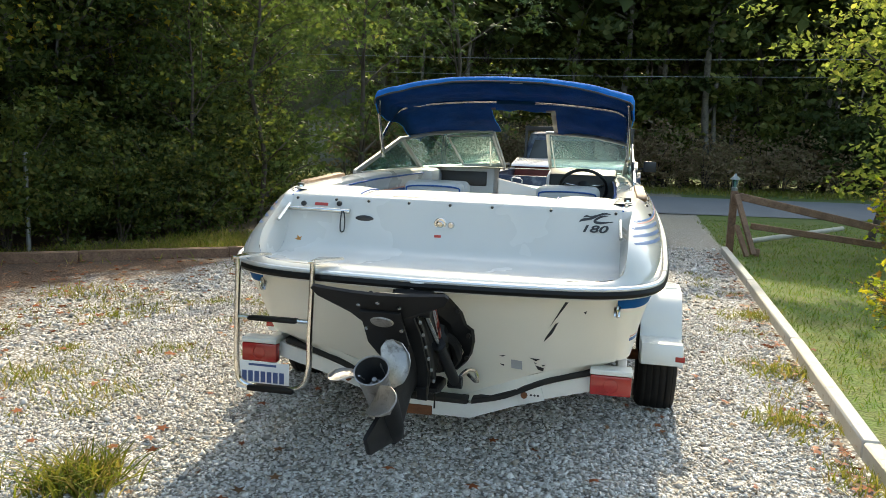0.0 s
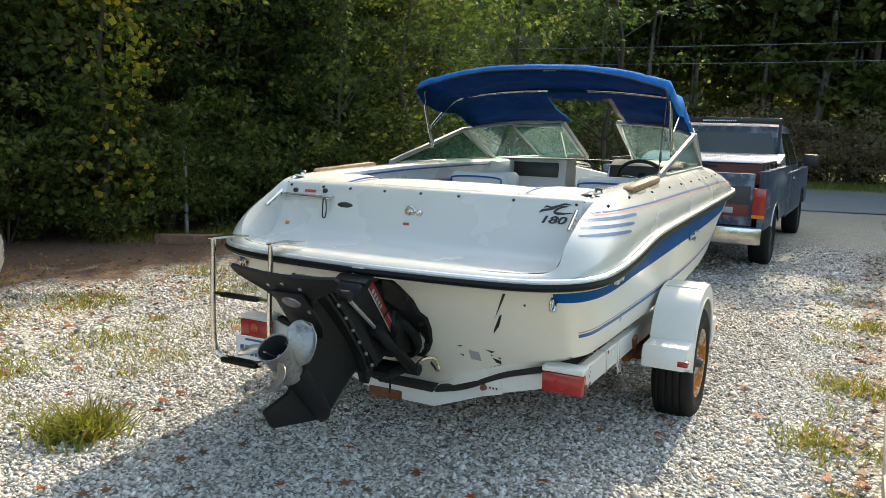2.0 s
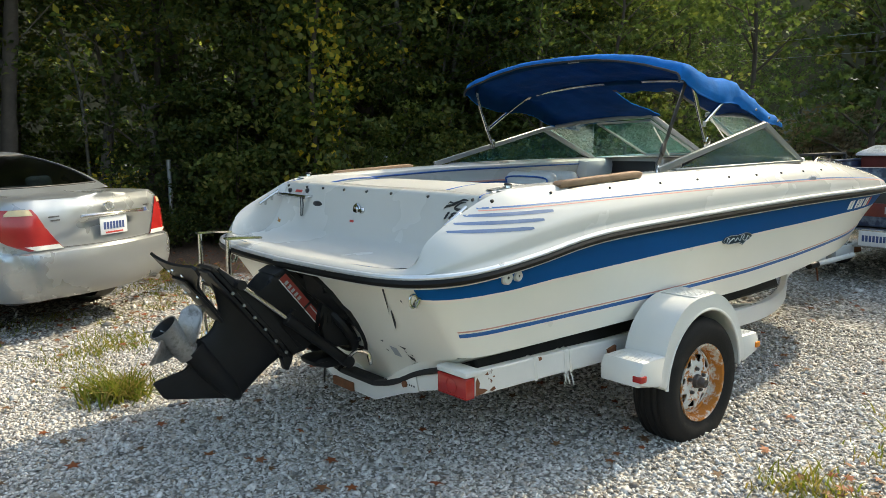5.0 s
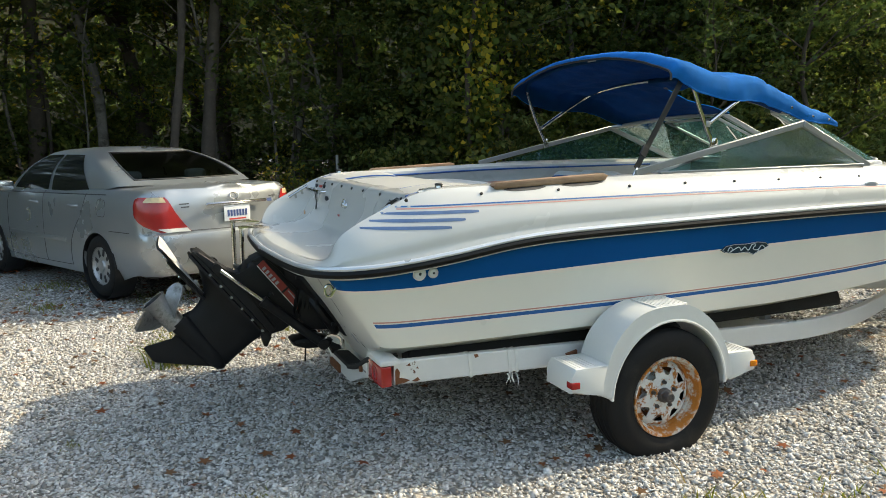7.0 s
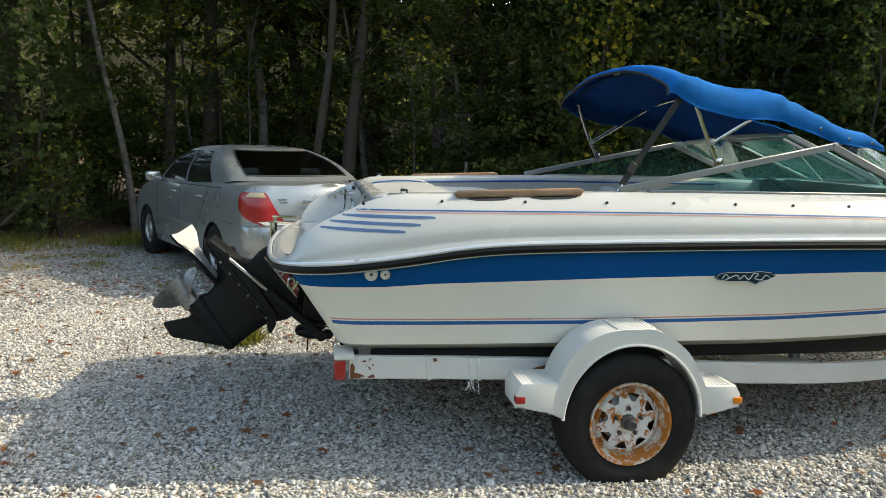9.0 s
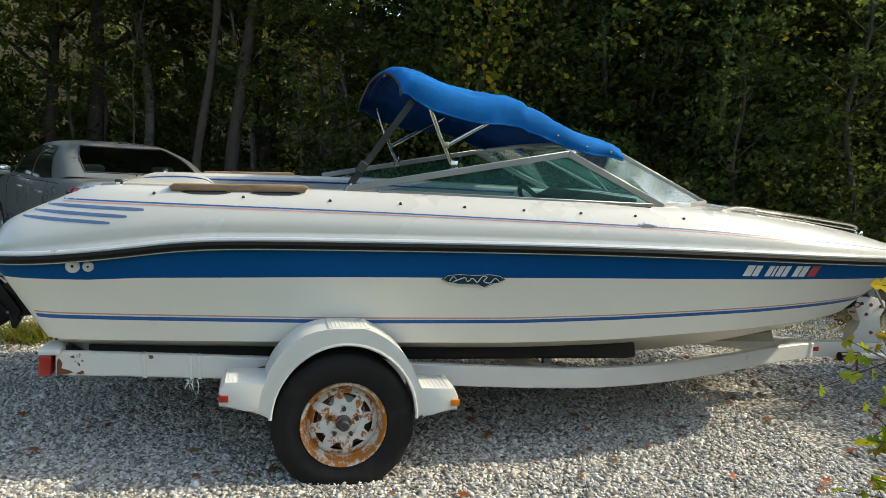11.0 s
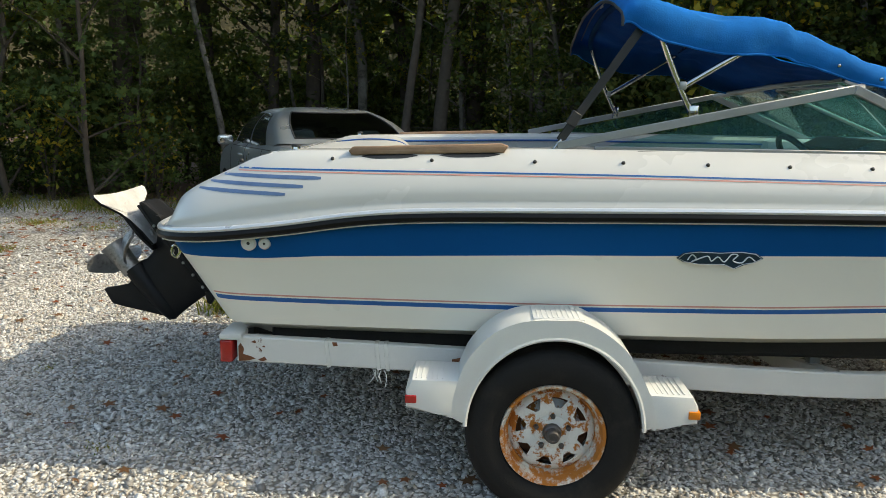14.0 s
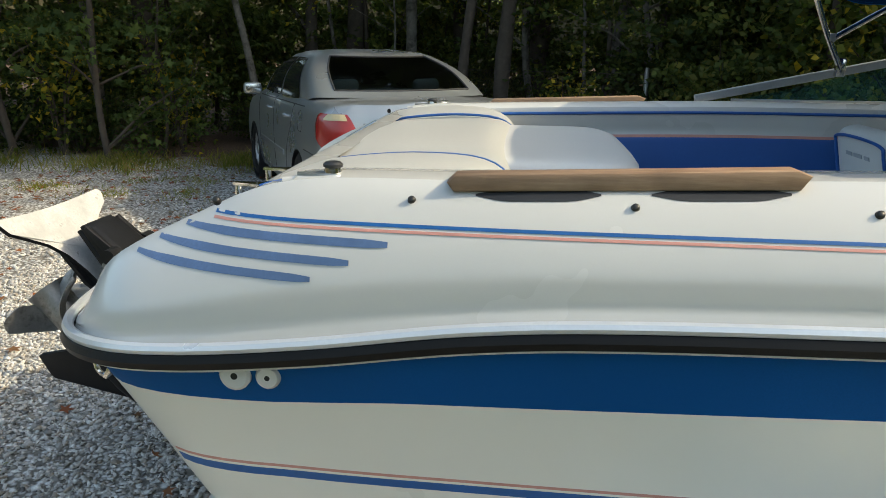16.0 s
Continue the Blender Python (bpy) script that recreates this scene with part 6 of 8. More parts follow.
def sedan(m):
    car = thing("car", m, "silver four-door sedan parked by the trees on gravel", "car")
    axles, zc, ar = (1.20, 3.92), 0.31, 0.352
    ss = sorted(set(np.round(np.concatenate([np.linspace(0, 1, 40), np.linspace(0.11, 0.32, 28), np.linspace(0.78, 0.985, 28)]), 4)))
    spec = [(0.20, 0.855, 0.08, 4.74, 0.28), (0.32, 0.885, -0.01, 4.80, 0.30), (0.48, 0.897, -0.05, 4.81, 0.30), (0.62, 0.90, -0.055, 4.79, 0.30), (0.695, 0.90, -0.035, 4.76, 0.30),
            (0.712, 0.899, 0.02, 4.74, 0.29), (0.80, 0.898, 0.032, 4.70, 0.29), (0.92, 0.893, 0.045, 4.62, 0.28), (1.02, 0.876, 0.062, 4.5, 0.27), (1.075, 0.852, 0.075, 4.45, 0.26), (1.11, 0.815, 0.095, 4.42, 0.24)]
    rows = []
    for z, hw, r0, f0, rc in spec:
        row = []
        for x, y in outline(hw, r0, f0, rc, 0.10, ss):
            zz = max(z, arch_height(y, 0, axles, ar, zc) + 0.012 * (z - 0.19)) if x > 0.7 else z
            if y > 3.4 and z > 0.6:
                zz = 0.6 + (zz - 0.6) * (1 - 0.40 * (y - 3.4) / 1.3)
            if y < 0.80 and z < 0.45:
                zz += (0.45 - z) * 0.35 * min(1, (0.80 - y) / 0.3)
            if z > 1.0 and y > 1.2:
                zz -= (z - 1.0) * 0.35 * min(1, (y - 1.2) / 0.8)
            row.append((x, y, zz))
        rows.append(row)
    deck_ = [(x * 0.95, 0.13 + (y - 0.13) * 0.985, z + 0.018) for x, y, z in rows[-1]]
    top_ = [(x * 0.5, y, z + 0.022) for x, y, z in deck_]
    mid_ = [(0.0, y, z + 0.006) for x, y, z in top_]
    skin = rows + [deck_, top_, mid_]
    body = part("body", both(skin), CARPAINT, car, "silver painted body")
    # greenhouse, with an opening for the rear window
    gs = np.linspace(0, 1, 30)
    belt = [(x, y, 1.062 + 0.085 * min(1, max(0, (1.35 - y) / 0.5)) - 0.05 * max(0, y - 3.2)) for x, y in outline(0.815, 0.62, 3.80, 0.26, 0.12, gs)]
    eave = [(x, y, 1.455 + 0.035 * (1 - ((y - 2.2) / 0.75) ** 2)) for x, y in outline(0.575, 1.58, 2.95, 0.14, 0.06, gs)]
    house = []
    for u in np.linspace(0, 1, 9):
        house.append([tuple(Vector(p).lerp(Vector(q), u) + Vector((0.045 * math.sin(math.pi * u) * (1 if p[0] > 0.5 else 0), 0, 0.03 * math.sin(math.pi * u)))) for p, q in zip(belt, eave)])
    roof1 = [(x * 0.86, 2.2 + (y - 2.2) * 0.90, z + 0.024) for x, y, z in eave]
    roof2 = [(x * 0.45, 2.2 + (y - 2.2) * 0.7, z + 0.042) for x, y, z in eave]
    roof3 = [(0, 2.2 + (y - 2.2) * 0.5, 1.532) for x, y, z in eave]
    bm = both(house + [roof1, roof2, roof3], lambda i, j: 1 if 1 <= i <= 7 and j < 8 else 0)
    bmesh.ops.delete(bm, geom=[f for f in bm.faces if f.material_index], context="FACES")
    roof = part("roof", bm, CARPAINT, car)
    part("rear_window", weld(joined(patch(house, 1, 8, 0, 8, 0.002, 1), patch(house, 1, 8, 0, 8, 0.002, -1)), 0.003), CARGLASS, car, "tinted rear window with sky reflections")
    edge_ = [house[i][8] for i in range(1, 9)]
    frame_ = [house[1][j] for j in range(9)] + edge_ + [house[8][j] for j in range(8, -1, -1)]
    part("window_seal", tube([(x * 1.0, y - 0.002, z + 0.002) for x, y, z in frame_] + [(-x, y - 0.002, z + 0.002) for x, y, z in frame_[::-1]], 0.009, 6), TRIM, car)
    bm = patch(house, 1, 7, len(belt) - 9, len(belt) - 1, 0.006, 1)
    part("windscreen", weld(joined(bm, patch(house, 1, 7, len(belt) - 9, len(belt) - 1, 0.006, -1)), 0.002), WINDOW, car)
    # what shows through the rear window
    part("parcel_shelf", box((1.16, 0.62, 0.03), (0, 1.08, 1.115), 0.008), TRIM, car)
    part("rear_seat_back", box((1.24, 0.12, 0.5), (0, 1.42, 0.93), 0.04), GREY, car)
    for x in (-0.40, 0.40):
        part("headrest", box((0.27, 0.11, 0.14), (x, 1.38, 1.20), 0.05, seg=3), SEATCLOTH, car, "pale blue cloth headrest")
    part("parcel_box", box((0.24, 0.16, 0.06), (-0.40, 1.02, 1.165), 0.02), LAMPWHITE, car, "white item on the parcel shelf")
    tree_car = [BVHTree.FromPolygons([tuple(v.co) for v in o.data.vertices], [tuple(p.vertices) for p in o.data.polygons]) for o in (body, roof)]

    def on_skin(p, way):
        hits = [h for h in (t.ray_cast(Vector(p), Vector(way)) for t in tree_car) if h[0] is not None]
        return min(hits, key=lambda h: h[3])[0] if hits else None

    def seam(name, pts, way, n=24, r=0.004):
        q = [on_skin(p, way) for p in along(pts, n)]
        q = [p for p in q if p is not None]
        part(name, tube(q, r, 5), TRIM, car)

    for s in (1, -1):
        a = 14
        for j0, j1, nm in ((a + 5, a + 16, "rear_side_window"), (a + 17, a + 28, "front_side_window")):
            part(nm, patch(house, 0, 7, j0, j1, 0.007, s), WINDOW, car)
        lamp_ = part("tail_lamp", lens(skin, 0.0, 0.95, 0.010, s), RED, car, "red wrap-around tail lamp")
        part("reversing_lens", lens(skin, 0.0, 0.11, 0.014, s, 0.02, 0.80), LAMPWHITE, lamp_)
        part("upper_lens", lens(skin, 0.74, 0.94, 0.014, s, 0.08, 0.62), LAMPAMBER, lamp_)
        way = (-s, 0, 0)
        seam("door_seam", [(s * 3, 1.42, 1.06), (s * 3, 1.50, 0.86), (s * 3, 1.66, 0.70), (s * 3, 1.78, 0.52), (s * 3, 1.82, 0.28)], way)
        seam("door_seam", [(s * 3, 2.43, 1.06), (s * 3, 2.44, 0.8), (s * 3, 2.45, 0.28)], way)
        seam("door_seam", [(s * 3, 3.38, 1.00), (s * 3, 3.42, 0.8), (s * 3, 3.42, 0.28)], way)
        seam("sill_seam", [(s * 3, 1.82, 0.275), (s * 3, 2.6, 0.265), (s * 3, 3.42, 0.275)], way)
        seam("bumper_seam", [(s * 3, 0.92, 0.70), (s * 3, 0.75, 0.703), (s * 3, 0.52, 0.706)], way, 12)
        seam("belt_moulding", [(s * 3, 1.0, 1.062), (s * 3, 1.8, 1.045), (s * 3, 2.6, 1.03), (s * 3, 3.3, 1.02)], way, 24, 0.006)
        seam("trunk_seam", [(s * 0.60, -2, 0.73), (s * 0.66, -2, 0.80), (s * 0.70, -2, 0.9)], (0, 1, 0), 12)
        for y in (1.68, 2.66):
            h = on_skin((s * 3, y, 0.93), way)
            part("door_handle", tube(along([(h.x - s * 0.01, y - 0.09, 0.925), (h.x + s * 0.03, y - 0.05, 0.93), (h.x + s * 0.03, y + 0.05, 0.93), (h.x - s * 0.01, y + 0.09, 0.925)], 12), 0.013, 8), CARPAINT, car)
        mirror = part("door_mirror", box((0.2, 0.12, 0.13), (s * 0.99, 3.22, 1.09), 0.04, seg=3), CARPAINT, car)
        part("mirror_glass", box((0.16, 0.006, 0.10), (s * 0.99, 3.158, 1.09), 0.002), STEEL, mirror)
        part("rub_strip", box((0.012, 1.45, 0.05), (s * 0.903, 2.62, 0.545), 0.005), CARPAINT, car)
        for y in axles:
            road_wheel(car, s * 0.785, y, 0.325, 0.205, 0.20, 9, "black tyre with a silver hubcap")
            part("wheel_well", lathe([(0.35, -0.14), (0.35, 0.10)], 32, m=pose(s * 0.76, y, 0.31)), BLACK, car)
    part("underbody", box((1.5, 4.1, 0.12), (0, 2.45, 0.30), 0.03), TRIM, car)
    part("exhaust_tip", tube([(0.55, 0.30, 0.31), (0.55, 0.06, 0.30)], 0.03, 12), STEEL, car)
    flap = [(-3, 1.08 + 0.085 * c_, 0.925 + 0.085 * s_) for c_, s_ in ((-0.7, -1), (0.7, -1), (1, -0.7), (1, 0.7), (0.7, 1), (-0.7, 1), (-1, 0.7), (-1, -0.7), (-0.7, -1))]
    part("fuel_flap", tube([on_skin(p, (1, 0, 0)) for p in flap], 0.0035, 5), TRIM, car)
    seam("trunk_seam", [(-0.60, -2, 0.728), (0, -2, 0.722), (0.60, -2, 0.728)], (0, 1, 0), 24)
    part("plate_moulding", bar((-0.36, 0.005, 0.972), (0.36, 0.005, 0.972), 0.04, 0.032, bevel=0.012), CHROME, car)
    part("round_emblem", tube([(0.048 * math.cos(t), 0.052 + 0.012 * math.sin(t), 1.035 + 0.034 * math.sin(t)) for t in (2 * math.pi * k / 20 for k in range(20))], 0.006, 6, closed=True), CHROME, car)
    pl = part("licence_plate", box((0.305, 0.008, 0.155), (0, 0.014, 0.865), 0.002), PLATE, car, "pale blue and white licence plate")
    for k in range(7):
        part("plate_bar", box((0.024, 0.002, 0.065), (-0.105 + 0.035 * k, 0.008, 0.865)), INK, pl)
    part("plate_band", box((0.2, 0.002, 0.014), (0, 0.008, 0.805)), DECALRED, pl)
    for x, z, w in ((-0.50, 0.985, 0.15), (-0.50, 0.955, 0.12)):
        h = on_skin((x, -2, z), (0, 1, 0))
        part("name_bar", box((w, 0.003, 0.012), (x, h.y - 0.002, z), 0, pose(0, 0, 0, -8, 0, -6)), TRIM, car)
    for x, z, w, mat in ((0.50, 1.0, 0.14, TRIM), (0.47, 0.96, 0.08, INK)):
        h = on_skin((x, -2, z), (0, 1, 0))
        part("name_bar" if mat is TRIM else "bumper_sticker", box((w, 0.003, 0.012 if mat is TRIM else 0.035), (x, h.y - 0.002, z), 0, pose(0, 0, 0, -8, 0, 6)), mat, car)
    return car


sedan(pose(-3.88, -0.085, -0.045, 0, 0, 117.0) @ Matrix.Scale(1.025, 4))


def pickup(m):
    truck = thing("pickup_truck", m, "faded navy blue pickup truck hitched to the boat trailer", "truck")
    axles, ar, zc = (1.25, 5.15), 0.42, 0.40

    def side_panel(y0, y1, zt, zb, s, x, thick, axle):
        pts = [(y0, zb), (y0, zt), (y1, zt), (y1, zb)]
        arc = [(axle + ar * math.cos(t), max(zb, zc + ar * math.sin(t))) for t in np.linspace(0, math.pi, 24)]
        return prism(pts + [p for p in arc if y0 < p[0] < y1], thick, "x", s * x, 0.012)

    for s in (1, -1):
        bed = part("bed_side", side_panel(0.12, 2.42, 1.24, 0.56, s, 0.955, 0.09, 1.25), TRUCK, truck, "faded blue bed side")
        part("arch_trim", tube([(s * 1.0, 1.25 + (ar + 0.005) * math.cos(t), zc + (ar + 0.005) * math.sin(t)) for t in np.linspace(0.35, math.pi - 0.35, 20)], 0.014, 6), CHROME, bed)
        part("bed_rail_cap", box((0.10, 2.3, 0.025), (s * 0.95, 1.27, 1.25), 0.008), TRUCK, bed)
        part("side_moulding", box((0.012, 2.28, 0.04), (s * 1.002, 1.27, 0.80), 0.004), TRUCK, bed)
        lamp_ = part("tail_lamp", box((0.15, 0.07, 0.35), (s * 0.93, 0.10, 0.885), 0.012), RED, truck, "tall red tail lamp")
        part("reversing_lens", box((0.145, 0.01, 0.04), (s * 0.93, 0.064, 0.725), 0.003), AMBER, lamp_)
        rack = part("bed_rack", bar((s * 0.93, 0.25, 1.34), (s * 0.93, 1.45, 1.34), 0.03, 0.03), BLACK, truck, "black bed rail")
        for y in (0.25, 0.65, 1.05, 1.45):
            part("rack_post", bar((s * 0.93, y, 1.25), (s * 0.93, y, 1.34), 0.03, 0.03, up=(0, 1, 0)), BLACK, rack)
        part("lower_body", side_panel(2.45, 6.0, 1.15, 0.52, s, 0.955, 0.09, 5.15), TRUCK, truck)
        for y in axles:
            road_wheel(truck, s * 0.86, y, 0.375, 0.25, 0.215, 8, "mud-terrain tyre on a dark wheel", TRIM)
        mirror = part("door_mirror", box((0.22, 0.09, 0.19), (s * 1.15, 4.35, 1.30), 0.02), BLACK, truck)
        part("mirror_arm", bar((s * 0.95, 4.37, 1.25), (s * 1.1, 4.36, 1.28), 0.03, 0.03), BLACK, mirror)
        part("door_handle", box((0.02, 0.14, 0.035), (s * 1.005, 3.35, 1.05), 0.006), CHROME, truck)
        part("door_seam", box((0.006, 0.012, 0.75), (s * 1.0, 3.15, 0.95)), TRIM, truck)
    gate = part("tailgate", box((1.72, 0.05, 0.62), (0, 0.10, 0.92), 0.012), TRUCK, truck, "tailgate with a black and red centre panel")
    part("gate_panel", box((1.66, 0.012, 0.36), (0, 0.07, 0.90), 0.004), TRIM, gate)
    band = part("gate_red_band", box((1.64, 0.010, 0.14), (0, 0.062, 0.79), 0.003), TRUCKRED, gate, "dark red tailgate band")
    for x in (-0.58, -0.2, 0.2, 0.58):
        part("gate_bar", box((0.13, 0.006, 0.07), (x, 0.056, 0.79), 0.002), GREY, band)
    part("bumper", prism([(-0.99, -0.02), (-0.97, 0.12), (-0.90, 0.16), (0.90, 0.16), (0.97, 0.12), (0.99, -0.02), (0.90, -0.07), (-0.90, -0.07)], 0.20, "z", 0.50, 0.015), CHROME, truck, "dull chrome step bumper")
    pl = part("licence_plate", box((0.305, 0.008, 0.155), (0.10, -0.075, 0.50), 0.002), PLATE, truck, "white licence plate with blue characters")
    for k in range(7):
        part("plate_bar", box((0.024, 0.002, 0.065), (-0.005 + 0.035 * k, -0.08, 0.50)), INK, pl)
    part("bed_floor", box((1.82, 2.3, 0.05), (0, 1.27, 0.72), 0.01), TRIM, truck)
    part("bed_front", box((1.82, 0.05, 0.6), (0, 2.40, 0.94), 0.01), TRUCK, truck)
    tool = part("tool_box", box((1.80, 0.50, 0.30), (0, 2.07, 1.15), 0.015), TRUCKRED, truck, "dark tool box with a diamond-plate aluminium lid")
    part("tool_box_lid", prism([(1.77, 1.30), (1.80, 1.335), (2.32, 1.42), (2.34, 1.30)], 1.90, "x", 0, 0.01), CHECKER, tool, "diamond-plate aluminium lid")
    part("lid_recess", box((0.24, 0.02, 0.05), (0, 1.80, 1.255), 0.006), BLACK, tool)
    tread = None
    for row_ in range(5):
        for k in range(60):
            if tread is None:
                tread = part("tread_bar", box((0.006, 0.035, 0.004)), CHECKER, tool, smooth=0)
            else:
                tread = tread.copy()
                scene.collection.objects.link(tread)
            tread.matrix_basis = pose(-0.90 + 0.0305 * k, 1.84 + 0.10 * row_, 1.343 + 0.0163 * row_, 9.3, 0, 45 if (k + row_) % 2 else -45)
    part("chassis", box((0.9, 5.4, 0.14), (0, 2.9, 0.50), 0.02), TRIM, truck)
    part("hitch", box((0.10, 0.35, 0.08), (-0.17, 0.0, 0.36), 0.01), RUST, truck)
    part("hitch_ball", lathe([(0.0, 0.05), (0.02, 0.045), (0.025, 0.025), (0.012, 0.0), (0.014, -0.05)], 16, m=pose(-0.17, -0.12, 0.385, 0, -90, 0)), CHROME, truck)
    gs = np.linspace(0, 1, 24)
    belt = [(x, y, 1.15) for x, y in outline(0.96, 2.47, 4.75, 0.10, 0.03, gs)]
    eave = [(x, y, 1.80 + 0.01 * (1 - (y - 3.2) ** 2)) for x, y in outline(0.80, 2.58, 4.05, 0.12, 0.03, gs)]
    house = [[tuple(Vector(p).lerp(Vector(q), u)) for p, q in zip(belt, eave)] for u in np.linspace(0, 1, 8)]
    roof = [[(x * k, 3.25 + (y - 3.25) * k, z + dz) for x, y, z in eave] for k, dz in ((0.92, 0.035), (0.5, 0.055), (0.0, 0.06))]
    part("cab", both(house + roof), TRUCK, truck, "faded navy cab")
    part("rear_window", weld(joined(patch(house, 1, 6, 0, 7, 0.006, 1), patch(house, 1, 6, 0, 7, 0.006, -1)), 0.002), WINDOW, truck)
    for s in (1, -1):
        part("cab_window", patch(house, 1, 6, 15, 21, 0.006, s), WINDOW, truck)
        part("door_window", patch(house, 1, 6, 23, 35, 0.006, s), WINDOW, truck)
    part("windscreen", weld(joined(patch(house, 1, 6, len(belt) - 8, len(belt) - 1, 0.006, 1), patch(house, 1, 6, len(belt) - 8, len(belt) - 1, 0.006, -1)), 0.002), WINDOW, truck)
    bm = bmesh.new()
    grid(bm, [[(x, 4.6, 1.16) for x in np.linspace(-0.94, 0.94, 9)], [(x, 5.4, 1.14 - 0.02 * (x / 0.94) ** 2) for x in np.linspace(-0.94, 0.94, 9)], [(x, 6.05, 1.06 - 0.03 * (x / 0.94) ** 2) for x in np.linspace(-0.94, 0.94, 9)], [(x, 6.1, 0.6) for x in np.linspace(-0.94, 0.94, 9)]])
    part("bonnet", bm, TRUCK, truck)
    guard = part("window_guard", box((1.72, 0.03, 0.08), (0, 2.50, 1.89), 0.008), BLACK, truck, "black rack with a light bar above the rear window")
    for x in (-0.84, 0.84):
        part("guard_post", bar((x, 2.48, 1.25), (x * 0.99, 2.50, 1.86), 0.04, 0.03, up=(0, 1, 0)), BLACK, guard)
    light = part("light_bar", box((0.52, 0.06, 0.075), (0, 2.47, 1.90), 0.01), BLACK, guard)
    for k in range(16):
        part("light_bar_lens", box((0.022, 0.006, 0.022), (-0.225 + 0.03 * k, 2.437, 1.90 - 0.015 + 0.0), 0.004), LAMPWHITE, light)
    return truck


pickup(pose(0.17, 6.25, -0.02, 0, 0, -2.0))

# ---- kerb, fence, lantern ----
kerb_line = [(2.27, -1.6), (2.30, 0.6), (2.42, 3.0), (2.55, 6.0), (2.66, 9.2)]
for k in range(4):
    (x0, y0), (x1, y1) = kerb_line[k], kerb_line[k + 1]
    u = 0.004
    p, q = Vector((x0, y0, 0.02)), Vector((x1, y1, 0.02 + 0.004 * (k % 2)))
    bm = bar(p + (q - p) * u, q - (q - p) * u, 0.10, 0.12, bevel=0.012)
    tagged(part("kerb", bm, KERB), "peeling white-painted timber kerb", "kerb", group="timber kerbs along the drive", kind="structure")
post = thing("fence", pose(0, 0, 0), "broken brown split-rail fence with fallen rails", "fence")
part("post", bar((2.76, 9.35, -0.05), (2.77, 9.35, 0.98), 0.11, 0.11, up=(0, 1, 0), bevel=0.01), POST, post)
part("short_post", bar((3.12, 9.0, -0.05), (3.12, 9.0, 0.10), 0.09, 0.09, up=(0, 1, 0), bevel=0.01), POST, post)
part("leaning_board", bar((2.78, 9.2, 0.93), (3.06, 8.9, 0.02), 0.11, 0.04, up=(0.6, -0.8, 0), bevel=0.006), POST, post, "leaning rail")
part("leaning_stub", bar((2.80, 9.1, 0.45), (2.96, 8.85, -0.02), 0.10, 0.04, up=(0.6, -0.8, 0), bevel=0.006), POST, post)
part("rail", bar((2.82, 9.3, 0.90), (6.6, 9.0, 0.17), 0.07, 0.12, up=(0, 0, 1), bevel=0.01), POST, post)
part("rail", bar((3.1, 9.6, 0.40), (6.6, 9.1, 0.08), 0.06, 0.10, up=(0, 0, 1), bevel=0.01), POST, post)
pole = tagged(part("white_pole", tube([(3.2, 10.2, 0.08), (5.4, 12.9, 0.14)], 0.045, 10), KERB), "white pole lying on the grass", "pole")
lantern = thing("lantern", pose(2.765, 9.35, 0.98), "small grey solar lantern on the fence post", "lantern")
part("lantern_base", lathe([(0.0, 0.0), (0.045, 0.0), (0.05, 0.05), (0.035, 0.06), (0.0, 0.06)], 8, m=pose(0, 0, 0, 0, -90, 0)), GALV, lantern)
part("lantern_glass", lathe([(0.035, 0.06), (0.05, 0.18)], 8, m=pose(0, 0, 0, 0, -90, 0)), GLASS, lantern)
part("lantern_candle", tube([(0, 0, 0.06), (0, 0, 0.15)], 0.018, 8), LAMPWHITE, lantern)
part("lantern_roof", lathe([(0.08, 0.18), (0.075, 0.20), (0.02, 0.25), (0.012, 0.28), (0.0, 0.285)], 8, m=pose(0, 0, 0, 0, -90, 0)), GALV, lantern)
for t in range(4):
    a_ = t * math.pi / 2 + 0.4
    part("lantern_bar", tube([(0.036 * math.cos(a_), 0.036 * math.sin(a_), 0.05), (0.052 * math.cos(a_), 0.052 * math.sin(a_), 0.185)], 0.005, 5), GALV, lantern)
# timber edging below the trees
for (x0, y0), (x1, y1) in (((-6.75, 4.4), (-6.0, 4.95)), ((-6.0, 4.95), (-4.45, 6.1)), ((-4.45, 6.1), (-3.2, 7.1))):
    tagged(part("edging_timber", bar((x0, y0, -0.04), (x1, y1, -0.04), 0.13, 0.15, bevel=0.012), POST), "weathered brown landscape timber", "edging", group="timbers below the trees", kind="structure")
